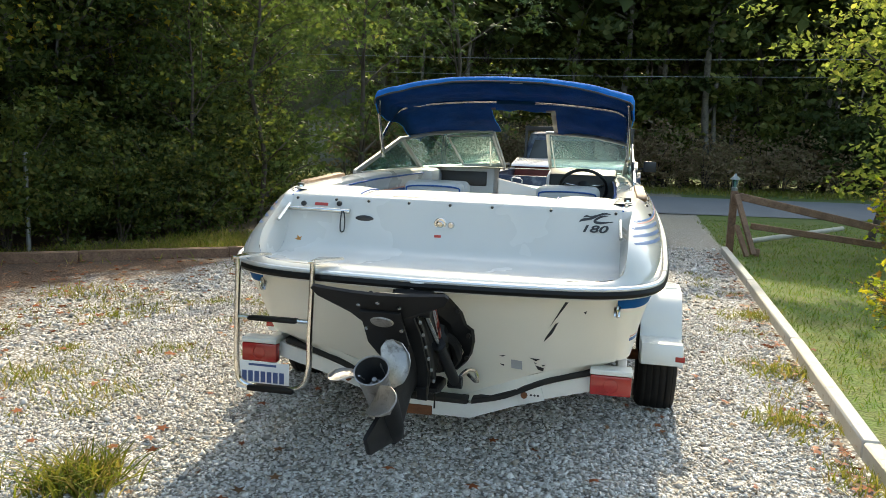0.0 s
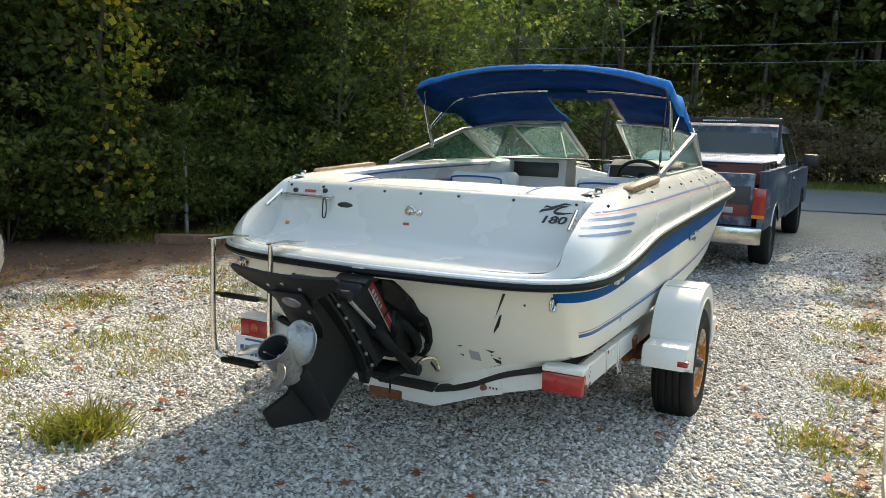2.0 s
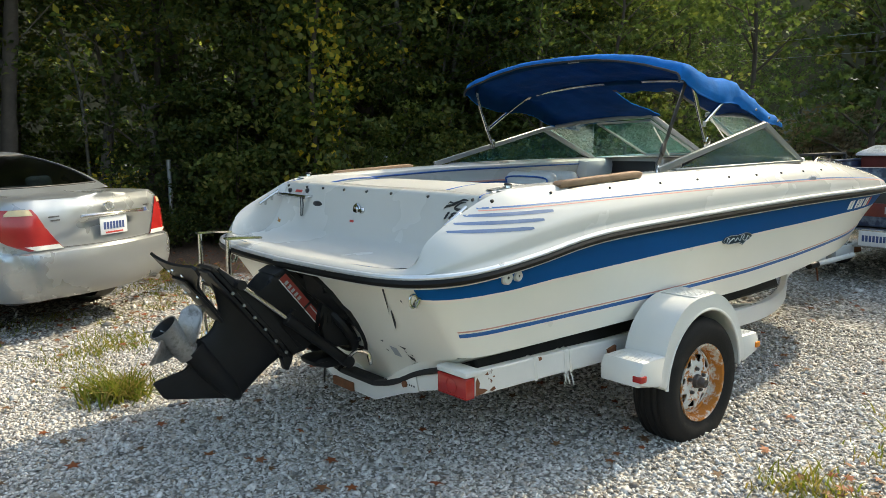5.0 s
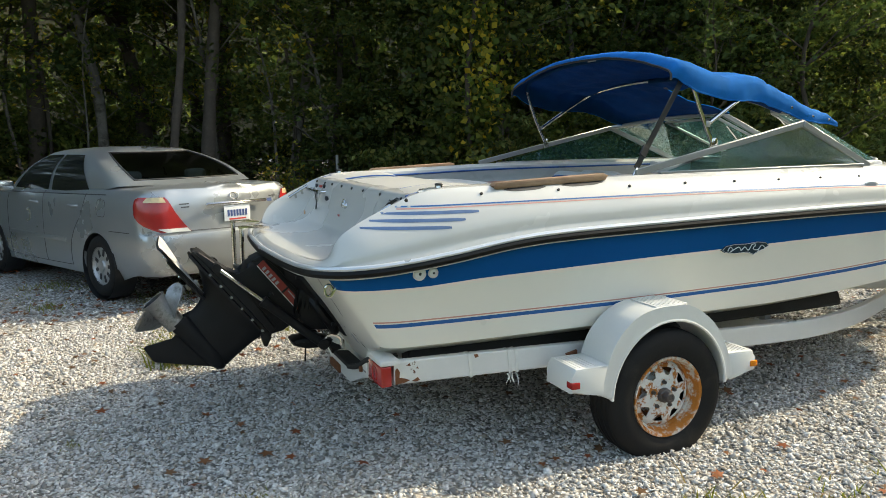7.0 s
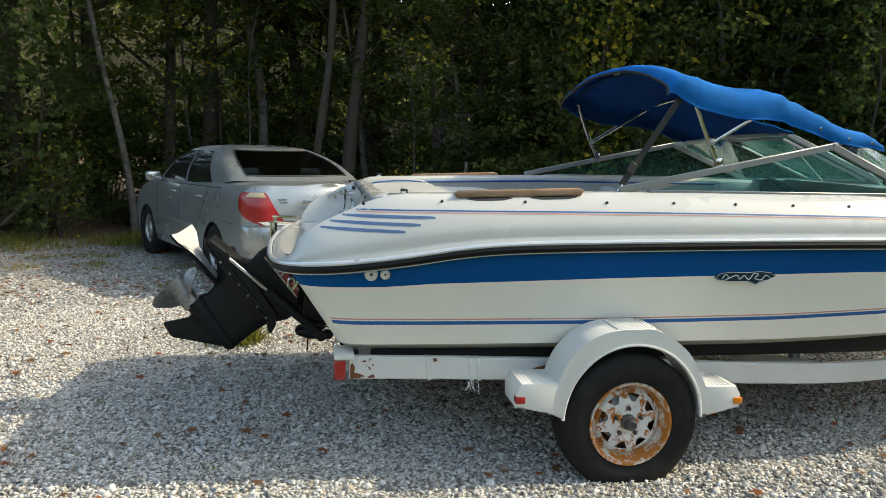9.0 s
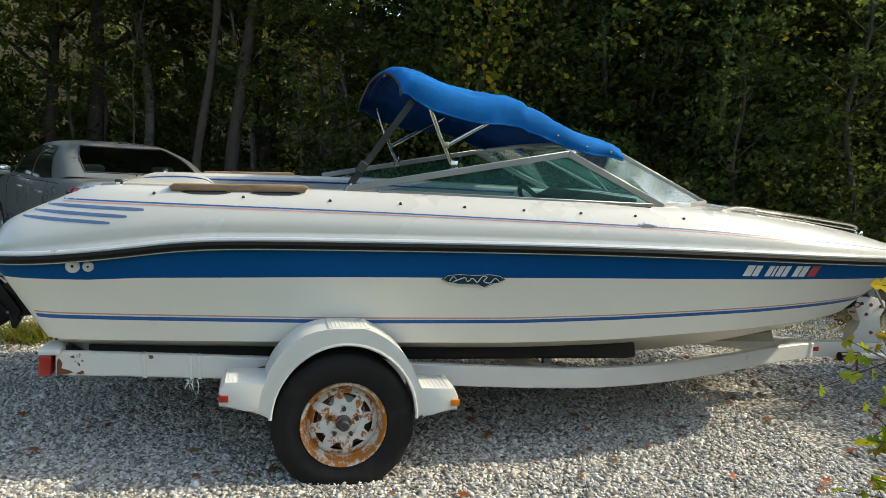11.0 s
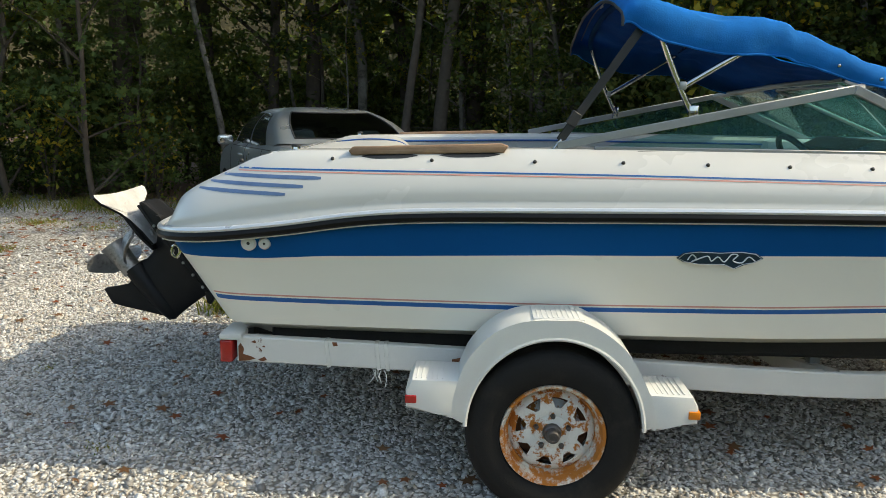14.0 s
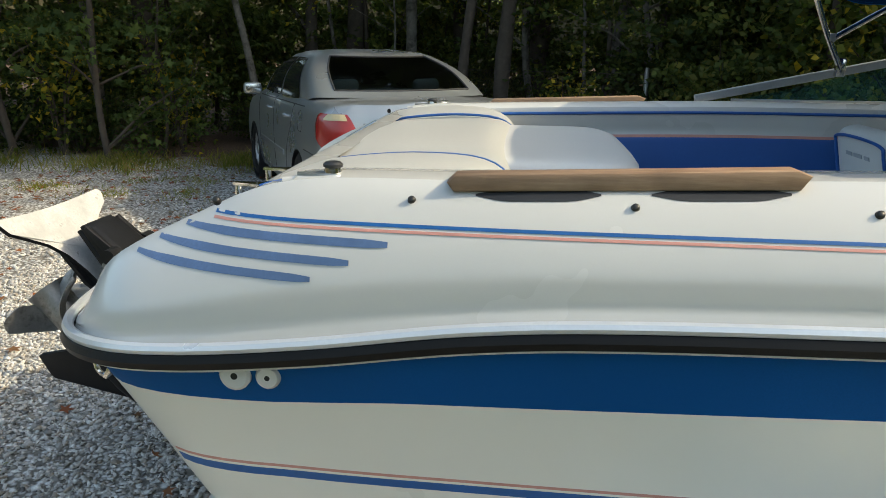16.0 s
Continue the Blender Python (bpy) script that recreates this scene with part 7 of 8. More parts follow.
# chain-link fence along the wood
fence_line = [(-9.75, -0.6), (-8.75, 2.3), (-7.05, 5.3)]
link = thing("chain_link_fence", pose(0, 0, 0), "rusty chain-link fence on galvanised posts, overgrown", "fence")
for k, (x, y) in enumerate(fence_line):
    part("fence_post", tube([(x, y, -0.1), (x, y, 1.27)], 0.032, 10, tube([(x, y, 1.27), (x, y, 1.29)], 0.036, 10)), GALV, link)
for k in range(2):
    (x0, y0), (x1, y1) = fence_line[k], fence_line[k + 1]
    L_ = math.hypot(x1 - x0, y1 - y0)
    part("top_wire", tube([(x0, y0, 1.2), (x1, y1, 1.2)], 0.003, 5), WIRE, link)
    bm = bmesh.new()
    step = 0.075
    n_ = int(L_ / step)
    for d in (1, -1):
        for i in range(-16, n_):
            a0, a1 = i * step, i * step + 1.2
            lo, hi = max(0, a0), min(L_, a1)
            if hi - lo < 0.02:
                continue
            zz = lambda a: (a - a0) if d > 0 else 1.2 - (a - a0)
            P = lambda a: (x0 + (x1 - x0) * a / L_, y0 + (y1 - y0) * a / L_, zz(a))
            tube([P(lo), P(hi)], 0.0013, 3, bm, cap=False)
    tagged(part("wire_mesh", bm, WIRE, link, smooth=0), kind="stuff")
# overhead wires beyond the road
for dz, dy in ((0.0, 0.0), (-0.55, 0.3)):
    pts = [(x, 24.5 + dy + 0.05 * x, 4.6 + dz + 0.0009 * (x + 4) ** 2) for x in np.linspace(-30, 40, 30)]
    tagged(part("overhead_wire", tube(pts, 0.008, 5), GALV), "thin grey overhead wire along the road", "wire", group="overhead wires")
# the neighbour's house, far beyond the trees
house = thing("house", pose(-13.2, 37.0, 0, 0, 0, 12), "pale grey house beyond the trees", "house")
part("wall", box((5.0, 4.0, 2.9), (0, 2, 1.45), 0.02), surf("pale_grey_siding", (0.26, 0.27, 0.28), 0.7, 0, 0.1, 2.0, bump=0.2), house)
part("roof", prism([(-2.8, 2.85), (0, 4.3), (2.8, 2.85)], 4.6, "y", 2.0), surf("grey_shingle", (0.12, 0.12, 0.12), 0.9, 0, 0.2, 8, bump=0.4), house)
window_ = part("window", box((0.9, 0.06, 1.1), (0.9, -0.01, 1.5), 0.01), PLATE, house)
part("pane", box((0.76, 0.02, 0.96), (0.9, -0.045, 1.5)), WINDOW, window_)

# ---- trees, shrubs, gravel, grass ----
rng = np.random.default_rng(7)


def leaf_cloud(centres, size, droop=0.35, fold=0.25, long_=1.7):
    """Folded leaves (two triangles each side of a midrib are left out: one bent kite a leaf) at the given centres."""
    n = len(centres)
    a = rng.normal(size=(n, 3))
    a[:, 2] = a[:, 2] * 0.5 - droop
    a /= np.linalg.norm(a, axis=1)[:, None]
    b = np.cross(a, rng.normal(size=(n, 3)))
    b /= np.linalg.norm(b, axis=1)[:, None] + 1e-9
    nrm = np.cross(a, b)
    s = np.reshape(size * rng.uniform(0.6, 1.3, n), (n, 1))
    p0 = centres - a * s * long_ / 2
    p2 = centres + a * s * long_ / 2
    p1 = centres + b * s * 0.5 + nrm * s * fold
    p3 = centres - b * s * 0.5 + nrm * s * fold
    v = np.stack([p0, p1, p2, p3], 1).reshape(-1, 3)
    k = np.arange(n)[:, None] * 4
    f = np.concatenate([k + [[0, 1, 2]], k + [[0, 2, 3]]], 1).reshape(-1, 3)
    return v, f


def star_cloud(centres, size):
    """Five-pointed leaves, a little cupped, each turned and tilted its own way."""
    n = len(centres)
    nz = rng.normal(size=(n, 3)) * 0.55 + np.array((0.35, 0, 0.75))
    nz /= np.linalg.norm(nz, axis=1)[:, None]
    a = np.cross(nz, rng.normal(size=(n, 3)))
    a /= np.linalg.norm(a, axis=1)[:, None]
    b = np.cross(nz, a)
    s = (size * rng.uniform(0.6, 1.25, n))[:, None]
    v = [centres]
    for k in range(10):
        t = math.pi * k / 5
        r = 1.0 if k % 2 == 0 else 0.42
        v.append(centres + (a * math.cos(t) + b * math.sin(t)) * s * r - nz * s * 0.25 * r * r)
    v = np.stack(v, 1).reshape(-1, 3)
    k = np.arange(n)[:, None] * 11
    f = np.concatenate([k + [[0, i + 1, (i + 1) % 10 + 1]] for i in range(10)], 1).reshape(-1, 3)
    return v, f


def mesh_np(name, v, f):
    me = bpy.data.meshes.new(name)
    me.vertices.add(len(v))
    me.vertices.foreach_set("co", np.asarray(v, np.float32).ravel())
    m_ = f.shape[1]
    me.loops.add(f.size)
    me.loops.foreach_set("vertex_index", np.asarray(f, np.int32).ravel())
    me.polygons.add(len(f))
    me.polygons.foreach_set("loop_start", np.arange(0, f.size, m_, dtype=np.int32))
    me.update(calc_edges=True)
    return me


def clumps(n_clump, per, spread, box_lo, box_hi, shape=None):
    c = rng.uniform(box_lo, box_hi, (n_clump, 3))
    if shape is not None:
        c = c[shape(c)]
    pts = np.repeat(c, per, 0) + rng.normal(size=(len(c) * per, 3)) * np.array(spread)
    return pts


def trunk_bm(h, r, lean_, limbs, seed_, low=0.25):
    rr = random.Random(seed_)
    pts = [(lean_[0] * u + 0.10 * math.sin(3 * u + seed_) + 0.07 * math.sin(13 * u + 2 * seed_), lean_[1] * u + 0.10 * math.cos(2.3 * u + seed_) + 0.07 * math.cos(11 * u + seed_), h * u - 0.1) for u in np.linspace(0, 1, 19)]
    bm = tube(pts, [r * (1.3 if k == 0 else (1 - 0.75 * k / 18) * rr.uniform(0.9, 1.12)) for k in range(19)], 9)
    ends, boughs = [], []
    for k in range(limbs):
        u = rr.uniform(low, 0.95)
        i = int(u * 18)
        base = Vector(pts[i])
        t = rr.uniform(0, 6.28)
        L_ = rr.uniform(0.16, 0.30) * h
        tip = base + Vector((math.cos(t) * L_, math.sin(t) * L_, L_ * rr.uniform(0.2, 0.9)))
        mid = base.lerp(tip, 0.5) + Vector((0, 0, 0.08 * L_))
        rb = r * (1 - 0.75 * u) * 0.5
        if limbs > 8:
            tube([base, mid, tip], [rb, rb * 0.6, rb * 0.15], 6, bm)
        else:
            boughs.append(tube([base, mid, tip], [rb, rb * 0.6, rb * 0.15], 6))
        ends += [mid, tip]
    return bm, ends, boughs


def make_tree(name, h, r, lean_, limbs, seed_, n_leaf, leaf, spread, bark, leaf_mat, label, low=0.25):
    tree = thing(name, pose(0, 0, -50), label, "tree", "trees of the wood")
    bm, ends, boughs = trunk_bm(h, r, lean_, limbs, seed_, low)
    part("trunk", bm, bark, tree)
    for b in boughs:
        part("limb", b, bark, tree)
    e_ = np.array([tuple(p) for p in ends])
    per = n_leaf // len(e_)
    sub = np.repeat(e_, 6, 0) + rng.normal(size=(len(e_) * 6, 3)) * np.array(spread)
    sub = sub[rng.uniform(size=len(sub)) < 0.8]
    pts = np.repeat(sub, per // 5 + 1, 0) + rng.normal(size=(len(sub) * (per // 5 + 1), 3)) * np.array((0.22, 0.22, 0.09))
    pts = pts[pts[:, 2] > 0.3]
    pts = pts[(pts[:, 2] < 6.0) | (rng.uniform(size=len(pts)) < 0.3)]
    part("crown", mesh_np("crown", *leaf_cloud(pts, np.where(pts[:, 2] < 6.0, leaf, leaf * 2.4))), leaf_mat, tree, smooth=0)
    return tree


def make_shrub(name, h, w, n_leaf, leaf, mat, label, seed_):
    shrub = thing(name, pose(0, 0, -50), label, "shrub", "undergrowth at the wood's edge")
    rr = random.Random(seed_)
    tips = []
    for k in range(9):
        t = rr.uniform(0, 6.28)
        q = rr.uniform(0.2, 1.0)
        tip = Vector((math.cos(t) * w * q, math.sin(t) * w * q, h * rr.uniform(0.45, 1.0)))
        mid = Vector((tip.x * 0.35, tip.y * 0.35, tip.z * 0.6))
        part("stem", tube([(0, 0, -0.1), mid, tip], [0.02, 0.013, 0.004], 5), BARK, shrub)
        tips += [mid, tip, mid.lerp(tip, 0.5)]
    e_ = np.array([tuple(p) for p in tips])
    e_ = np.repeat(e_, 4, 0) + rng.normal(size=(len(e_) * 4, 3)) * np.array((w * 0.28, w * 0.28, h * 0.16))
    per = n_leaf // len(e_)
    pts = np.repeat(e_, per, 0) + rng.normal(size=(len(e_) * per, 3)) * np.array((0.17, 0.17, 0.06))
    pts[:, 2] = np.abs(pts[:, 2])
    part("foliage", mesh_np("foliage", *leaf_cloud(pts, leaf)), mat, shrub, smooth=0)
    return shrub


trees = [make_tree("tree", 11, 0.17, (0.8, 0.5), 16, 1, 12000, 0.075, (0.75, 0.75, 0.5), BARK, LEAF, "tall dark-barked broadleaf tree in the wood"),
         make_tree("tree", 9, 0.11, (-0.7, 0.9), 13, 2, 11000, 0.07, (0.7, 0.7, 0.5), PALEBARK, LEAF, "slender pale-barked tree in the wood"),
         make_tree("tree", 13, 0.22, (1.6, -0.6), 18, 3, 12000, 0.075, (0.85, 0.85, 0.6), BARK, LEAF, "tall leaning broadleaf tree in the wood"),
         make_tree("tree", 6, 0.07, (0.4, 0.7), 14, 4, 7500, 0.065, (0.55, 0.55, 0.45), PALEBARK, UNDER, "young green understorey tree at the wood's edge"),
         make_tree("tree", 12, 0.075, (-1.6, -1.0), 12, 6, 4000, 0.08, (0.9, 0.9, 0.6), PALEBARK, LEAF, "bare-trunked pale leaning tree at the wood's edge", 0.5),
         make_tree("tree", 13, 0.11, (0.9, 0.5), 12, 8, 4000, 0.08, (0.9, 0.9, 0.6), BARK, LEAF, "thick dark-barked tree at the wood's edge", 0.5),
         make_tree("sapling", 7.5, 0.032, (0.9, 0.5), 7, 41, 700, 0.065, (0.5, 0.5, 0.4), PALEBARK, VINE, "thin pale sapling with sparse yellow-green leaves", 0.35),
         make_tree("sapling", 8.5, 0.045, (-0.6, 0.8), 6, 43, 500, 0.07, (0.6, 0.6, 0.4), BARK, UNDER, "thin dark sapling with sparse leaves", 0.4)]
shrubs = [make_shrub("shrub", 1.9, 1.2, 4300, 0.062, UNDER, "dense green shrub at the wood's edge", 11),
          make_shrub("shrub", 2.6, 1.3, 4600, 0.07, LEAF, "tall dark green shrub at the wood's edge", 12),
          make_shrub("shrub", 1.1, 1.0, 3000, 0.05, UNDER, "low green shrub at the wood's edge", 13),
          make_shrub("brush", 1.5, 1.2, 1500, 0.07, DRY, "dry brown brush beyond the road", 14),
          make_shrub("shrub", 2.2, 1.3, 1600, 0.13, FARLEAF, "green shrub beyond the road", 15),
          make_shrub("shrub", 3.0, 1.5, 1800, 0.15, FARLEAF, "tall green shrub beyond the road", 16),
          make_shrub("shrub", 1.7, 0.7, 700, 0.06, VINE, "sparse yellow-green shrub at the wood's edge", 17)]
far_trees = [make_tree("tree", 11, 0.17, (0.8, 0.5), 16, 21, 5200, 0.17, (0.9, 0.9, 0.6), BARK, FARLEAF, "tall broadleaf tree beyond the road"),
             make_tree("tree", 9, 0.12, (-0.7, 0.4), 14, 22, 4600, 0.16, (0.9, 0.9, 0.6), PALEBARK, FARLEAF, "lighter green tree beyond the road"),
             make_tree("tree", 12, 0.09, (0.5, 0.3), 8, 25, 900, 0.17, (0.9, 0.9, 0.6), PALEBARK, FARLEAF, "slender bare-trunked tree beyond the road", 0.5)]


def gum_tree(m):
    """A young tree with layered sprays of lobed leaves down to the ground."""
    tree = thing("tree", m, "young tree with green lobed leaves down to the ground", "tree", "trees of the wood")
    bm, ends, boughs = trunk_bm(5.0, 0.05, (0.3, 0.2), 22, 51, 0.08)
    part("trunk", bm, BARK, tree)
    e_ = np.array([tuple(p) for p in ends])
    sprays = np.repeat(e_, 3, 0) + rng.normal(size=(len(e_) * 3, 3)) * np.array((0.4, 0.4, 0.3))
    pts = np.repeat(sprays, 17, 0) + rng.normal(size=(len(sprays) * 17, 3)) * np.array((0.22, 0.22, 0.06))
    part("crown", mesh_np("crown", *star_cloud(pts[pts[:, 2] > 0.2], 0.065)), GUM, tree, smooth=0)
    return tree


def wood_front(y):
    """Where the wood's edge runs on the port side, by station."""
    return float(np.interp(y, [-12, -6, -3, 0, 3, 6, 9, 13, 20], [-6.8, -8.6, -10.2, -10.2, -9.0, -7.6, -7.2, -7.2, -10.4]))


rp = random.Random(5)


def plant(src, x, y, z, scale):
    m = pose(x, y, z, 0, 0, rp.uniform(0, 360)) @ Matrix.Diagonal((scale, scale, scale * rp.uniform(0.9, 1.15), 1))
    ob = copy_thing(src, m)
    ob.matrix_basis = m
    return ob


y = -13.0
while y < 15.5:
    x = wood_front(y)
    open_edge = -8.5 < y < 3.0
    plant(shrubs[2 if open_edge else rp.choice((0, 0, 1, 2))], x - rp.uniform(0.0, 0.8), y, -0.1, rp.uniform(0.6, 0.9) if open_edge else rp.uniform(0.8, 1.2))
    plant(shrubs[rp.choice((0, 1, 1))], x - (rp.uniform(2.2, 4.0) if open_edge else rp.uniform(1.2, 2.4)), y + 0.4, -0.1, rp.uniform(0.8, 1.3))
    if rp.random() < (0.35 if open_edge else 0.75):
        plant(trees[3], x - rp.uniform(0.8, 2.2), y + rp.uniform(-0.4, 0.4), -0.1, rp.uniform(0.8, 1.2))
    if rp.random() < 0.8:
        plant(trees[rp.choice((0, 1, 2))], x - rp.uniform(1.5, 4.5), y + rp.uniform(-0.5, 0.5), -0.1, rp.uniform(0.8, 1.15))
    for _ in range(1 if y < -3 else 2):
        plant(trees[rp.choice((6, 7))], x - rp.uniform(0.3, 5.0), y + rp.uniform(-0.6, 0.6), -0.1, rp.uniform(0.7, 1.25))
    if rp.random() < 0.3:
        plant(trees[rp.choice((0, 2))], x - rp.uniform(5, 9), y + rp.uniform(-0.5, 0.5), -0.1, rp.uniform(0.9, 1.2))
    y += 1.15
for x, y, size in ((-8.9, -4.5, 0.8), (-8.5, -6.2, 1.0), (-9.0, -2.6, 0.6), (-8.4, 1.2, 0.7)):
    plant(shrubs[6], x, y, -0.1, size)
for k, x, y, size in ((4, -9.5, -3.5, 0.85), (5, -9.7, -0.4, 0.8), (5, -9.9, 0.15, 1.15), (4, -9.4, 6.9, 1.1), (4, -9.0, 7.4, 0.9), (4, -9.9, -6.2, 0.8),
                      (5, -10.6, 2.6, 0.7), (4, -10.9, 4.6, 0.8), (4, -8.6, 10.5, 1.2), (5, -8.9, 8.8, 0.9), (4, -10.3, -10.0, 1.0)):
    m = pose(x, y, -0.12, 0, 0, {0: 90}.get(k, rp.choice((60, 90, 120)))) @ Matrix.Scale(size, 4)
    copy_thing(trees[k], m).matrix_basis = m
first_gum = gum_tree(pose(-8.1, -5.3, -0.1) @ Matrix.Scale(1.05, 4))
for x, y, size, turn in ((-8.0, -6.9, 1.15, 80), (-8.6, -4.6, 0.6, 200), (-8.2, -8.4, 1.1, 140), (-8.8, 5.8, 1.1, 260), (-8.3, 8.6, 1.0, 20), (-8.2, 10.6, 1.1, 310), (-8.0, 12.8, 1.2, 170), (-9.2, 17.5, 1.2, 100), (-11.3, 21.5, 1.3, 40), (-12.6, 26.5, 1.2, 220), (-9.3, 24.5, 0.9, 300), (-7.9, 14.6, 1.1, 60), (-4.7, 12.6, 1.35, 75), (-5.7, 10.2, 1.15, 190), (-3.6, 15.8, 1.5, 330), (-6.2, 8.4, 0.8, 250)):
    m = pose(x, y, -0.1, 0, 0, turn) @ Matrix.Scale(size, 4)
    copy_thing(first_gum, m).matrix_basis = m
for x, y, size in ((-7.4, 5.3, 0.9), (-7.0, 6.0, 0.8), (-6.5, 6.6, 0.75), (-6.2, 7.6, 0.9), (-6.9, 7.3, 1.0), (-6.3, 8.9, 1.0), (-6.9, 9.8, 1.1), (-7.6, 4.2, 0.8), (-8.3, 3.2, 0.9), (-8.6, 2.2, 0.7), (-6.6, 11.2, 1.1)):
    plant(shrubs[rp.choice((0, 2, 2))], x, y, -0.1, size)
x = -9.0
while x < 34:
    yb = 27.5 + 0.17 * x
    plant(shrubs[rp.choice((3, 3, 3, 3, 4))], x, yb - rp.uniform(0, 1.0), 0.0, rp.uniform(1.0, 1.5))
    plant(shrubs[3], x + 1.0, yb - rp.uniform(0.2, 0.9), 0.0, rp.uniform(0.8, 1.3))
    plant(shrubs[rp.choice((5, 3, 3, 3))], x + 0.7, yb + rp.uniform(0.8, 2.0), 0.0, rp.uniform(1.1, 1.6))
    if rp.random() < 0.7:
        plant(far_trees[rp.choice((0, 1))], x + rp.uniform(-0.6, 0.6), yb + rp.uniform(2.0, 4.5), 0.0, rp.uniform(1.0, 1.3))
    for _ in range(2):
        plant(far_trees[2], x + rp.uniform(-0.9, 0.9), yb + rp.uniform(1.2, 5.0), 0.0, rp.uniform(0.8, 1.3))
    if rp.random() < 0.8:
        plant(far_trees[rp.choice((0, 1))], x, yb + rp.uniform(5, 8), 0.0, rp.uniform(1.1, 1.4))
    x += 1.9
for k, x, y, size in ((0, -1.2, 29.6, 1.15), (1, 0.8, 29.2, 1.42), (0, 2.6, 29.6, 1.25), (1, 4.4, 29.4, 1.42), (0, 6.5, 30.6, 1.25)):
    plant(far_trees[k], x, y, 0.0, size)
for ob in trees + shrubs + far_trees:
    bpy.data.batch_remove([*ob.children_recursive, ob])

# the wood's depth, as one mass of leaves
yy = np.repeat(rng.uniform(-16, 30, 1700), 18)
front = np.interp(yy, [-16, -6, -3, 0, 3, 6, 9, 13, 30], [-7, -8.6, -10.2, -10.2, -9.0, -7.6, -7.2, -7.2, -15])
xx = front - 3.0 - np.repeat(rng.gamma(2.0, 2.6, 1700), 18)
zz = np.repeat(rng.uniform(0, 1, 1700) ** 0.8 * 10.0, 18)
left_mass = np.stack([xx, yy, zz], 1) + rng.normal(size=(len(yy), 3)) * np.array((0.45, 0.45, 0.18))
xx = np.repeat(rng.uniform(-30, 46, 1500), 17)
yy = 31.0 + 0.17 * xx + np.repeat(rng.gamma(2.0, 2.2, 1500), 17)
zz = np.repeat(rng.uniform(0, 1, 1500) ** 0.85 * 12.0, 17)
far_mass = np.stack([xx, yy, zz], 1) + rng.normal(size=(len(xx), 3)) * np.array((0.55, 0.55, 0.22))
far_mass = far_mass[(xx > -9.0) | (xx < -17.0)]
left_mass = left_mass[(left_mass[:, 1] < 15.5) | (left_mass[:, 0] < -14.0)]
for nm, mass, size in (("woodland_foliage", left_mass, 0.20), ("far_woodland_foliage", far_mass, 0.26)):
    tagged(part(nm, mesh_np(nm, *leaf_cloud(mass, size)), LEAF if nm[0] == "w" else FARLEAF, smooth=0), "dark green leaves deep in the wood", "foliage", kind="stuff")
# vine on a trunk by the fence, with yellowing leaves
vine = thing("vine", pose(-7.5, 4.1, 0), "yellowing vine climbing a trunk beside the fence", "vine")
part("vine_stem", tube([(0, 0, -0.1), (0.1, 0.1, 1.2), (-0.1, 0.15, 2.6), (0.2, 0.3, 4.6)], [0.05, 0.045, 0.04, 0.03], 7), BARK, vine)
h_ = rng.uniform(0.3, 4.4, 2600)
w_ = 0.40 + 0.25 * np.sin(h_ * 1.9) ** 2 + 0.1 * h_ / 4
t_ = rng.uniform(0, 6.283, len(h_))
pts = np.stack([np.cos(t_) * w_ * rng.uniform(0.4, 1.4, len(h_)), np.sin(t_) * w_ * rng.uniform(0.4, 1.6, len(h_)), h_], 1)
yellow = (pts[:, 0] + pts[:, 1] + rng.normal(size=len(pts)) * 0.4) > 0.05
part("vine_leaves", mesh_np("vine_leaves", *leaf_cloud(pts[~yellow], 0.095, 0.6, 0.2, 1.2)), UNDER, vine, smooth=0)
part("yellow_leaves", mesh_np("yellow_leaves", *leaf_cloud(pts[yellow], 0.095, 0.6, 0.2, 1.2)), VINE, vine, "yellowing leaves", smooth=0)
# a leafy strand hanging from the boughs
strand = thing("hanging_vine", pose(-5.6, 7.5, 0), "thin green vine strand hanging from the boughs", "vine")
part("strand_stem", tube([(0.03 * math.sin(2 * z), 0.03 * math.cos(3 * z), z) for z in np.linspace(2.2, 5.2, 16)], 0.006, 5), BARK, strand)
hz = rng.uniform(2.2, 5.0, 170)
pts = np.stack([rng.normal(0, 0.06, 170), rng.normal(0, 0.06, 170), hz], 1)
part("strand_leaves", mesh_np("strand_leaves", *leaf_cloud(pts, 0.075, 0.7, 0.2, 1.2)), GUM, strand, smooth=0)

# a light green tree on the lawn, its lower boughs hanging into view
lawn_tree = make_tree("lawn_tree", 6.5, 0.08, (0.4, -0.3), 20, 31, 9000, 0.075, (0.6, 0.6, 0.5), BARK, SUNLEAF, "light green young tree on the lawn")
lawn_tree.matrix_world = pose(5.5, 11.2, -0.02)
tagged(lawn_tree, group="garden plants")

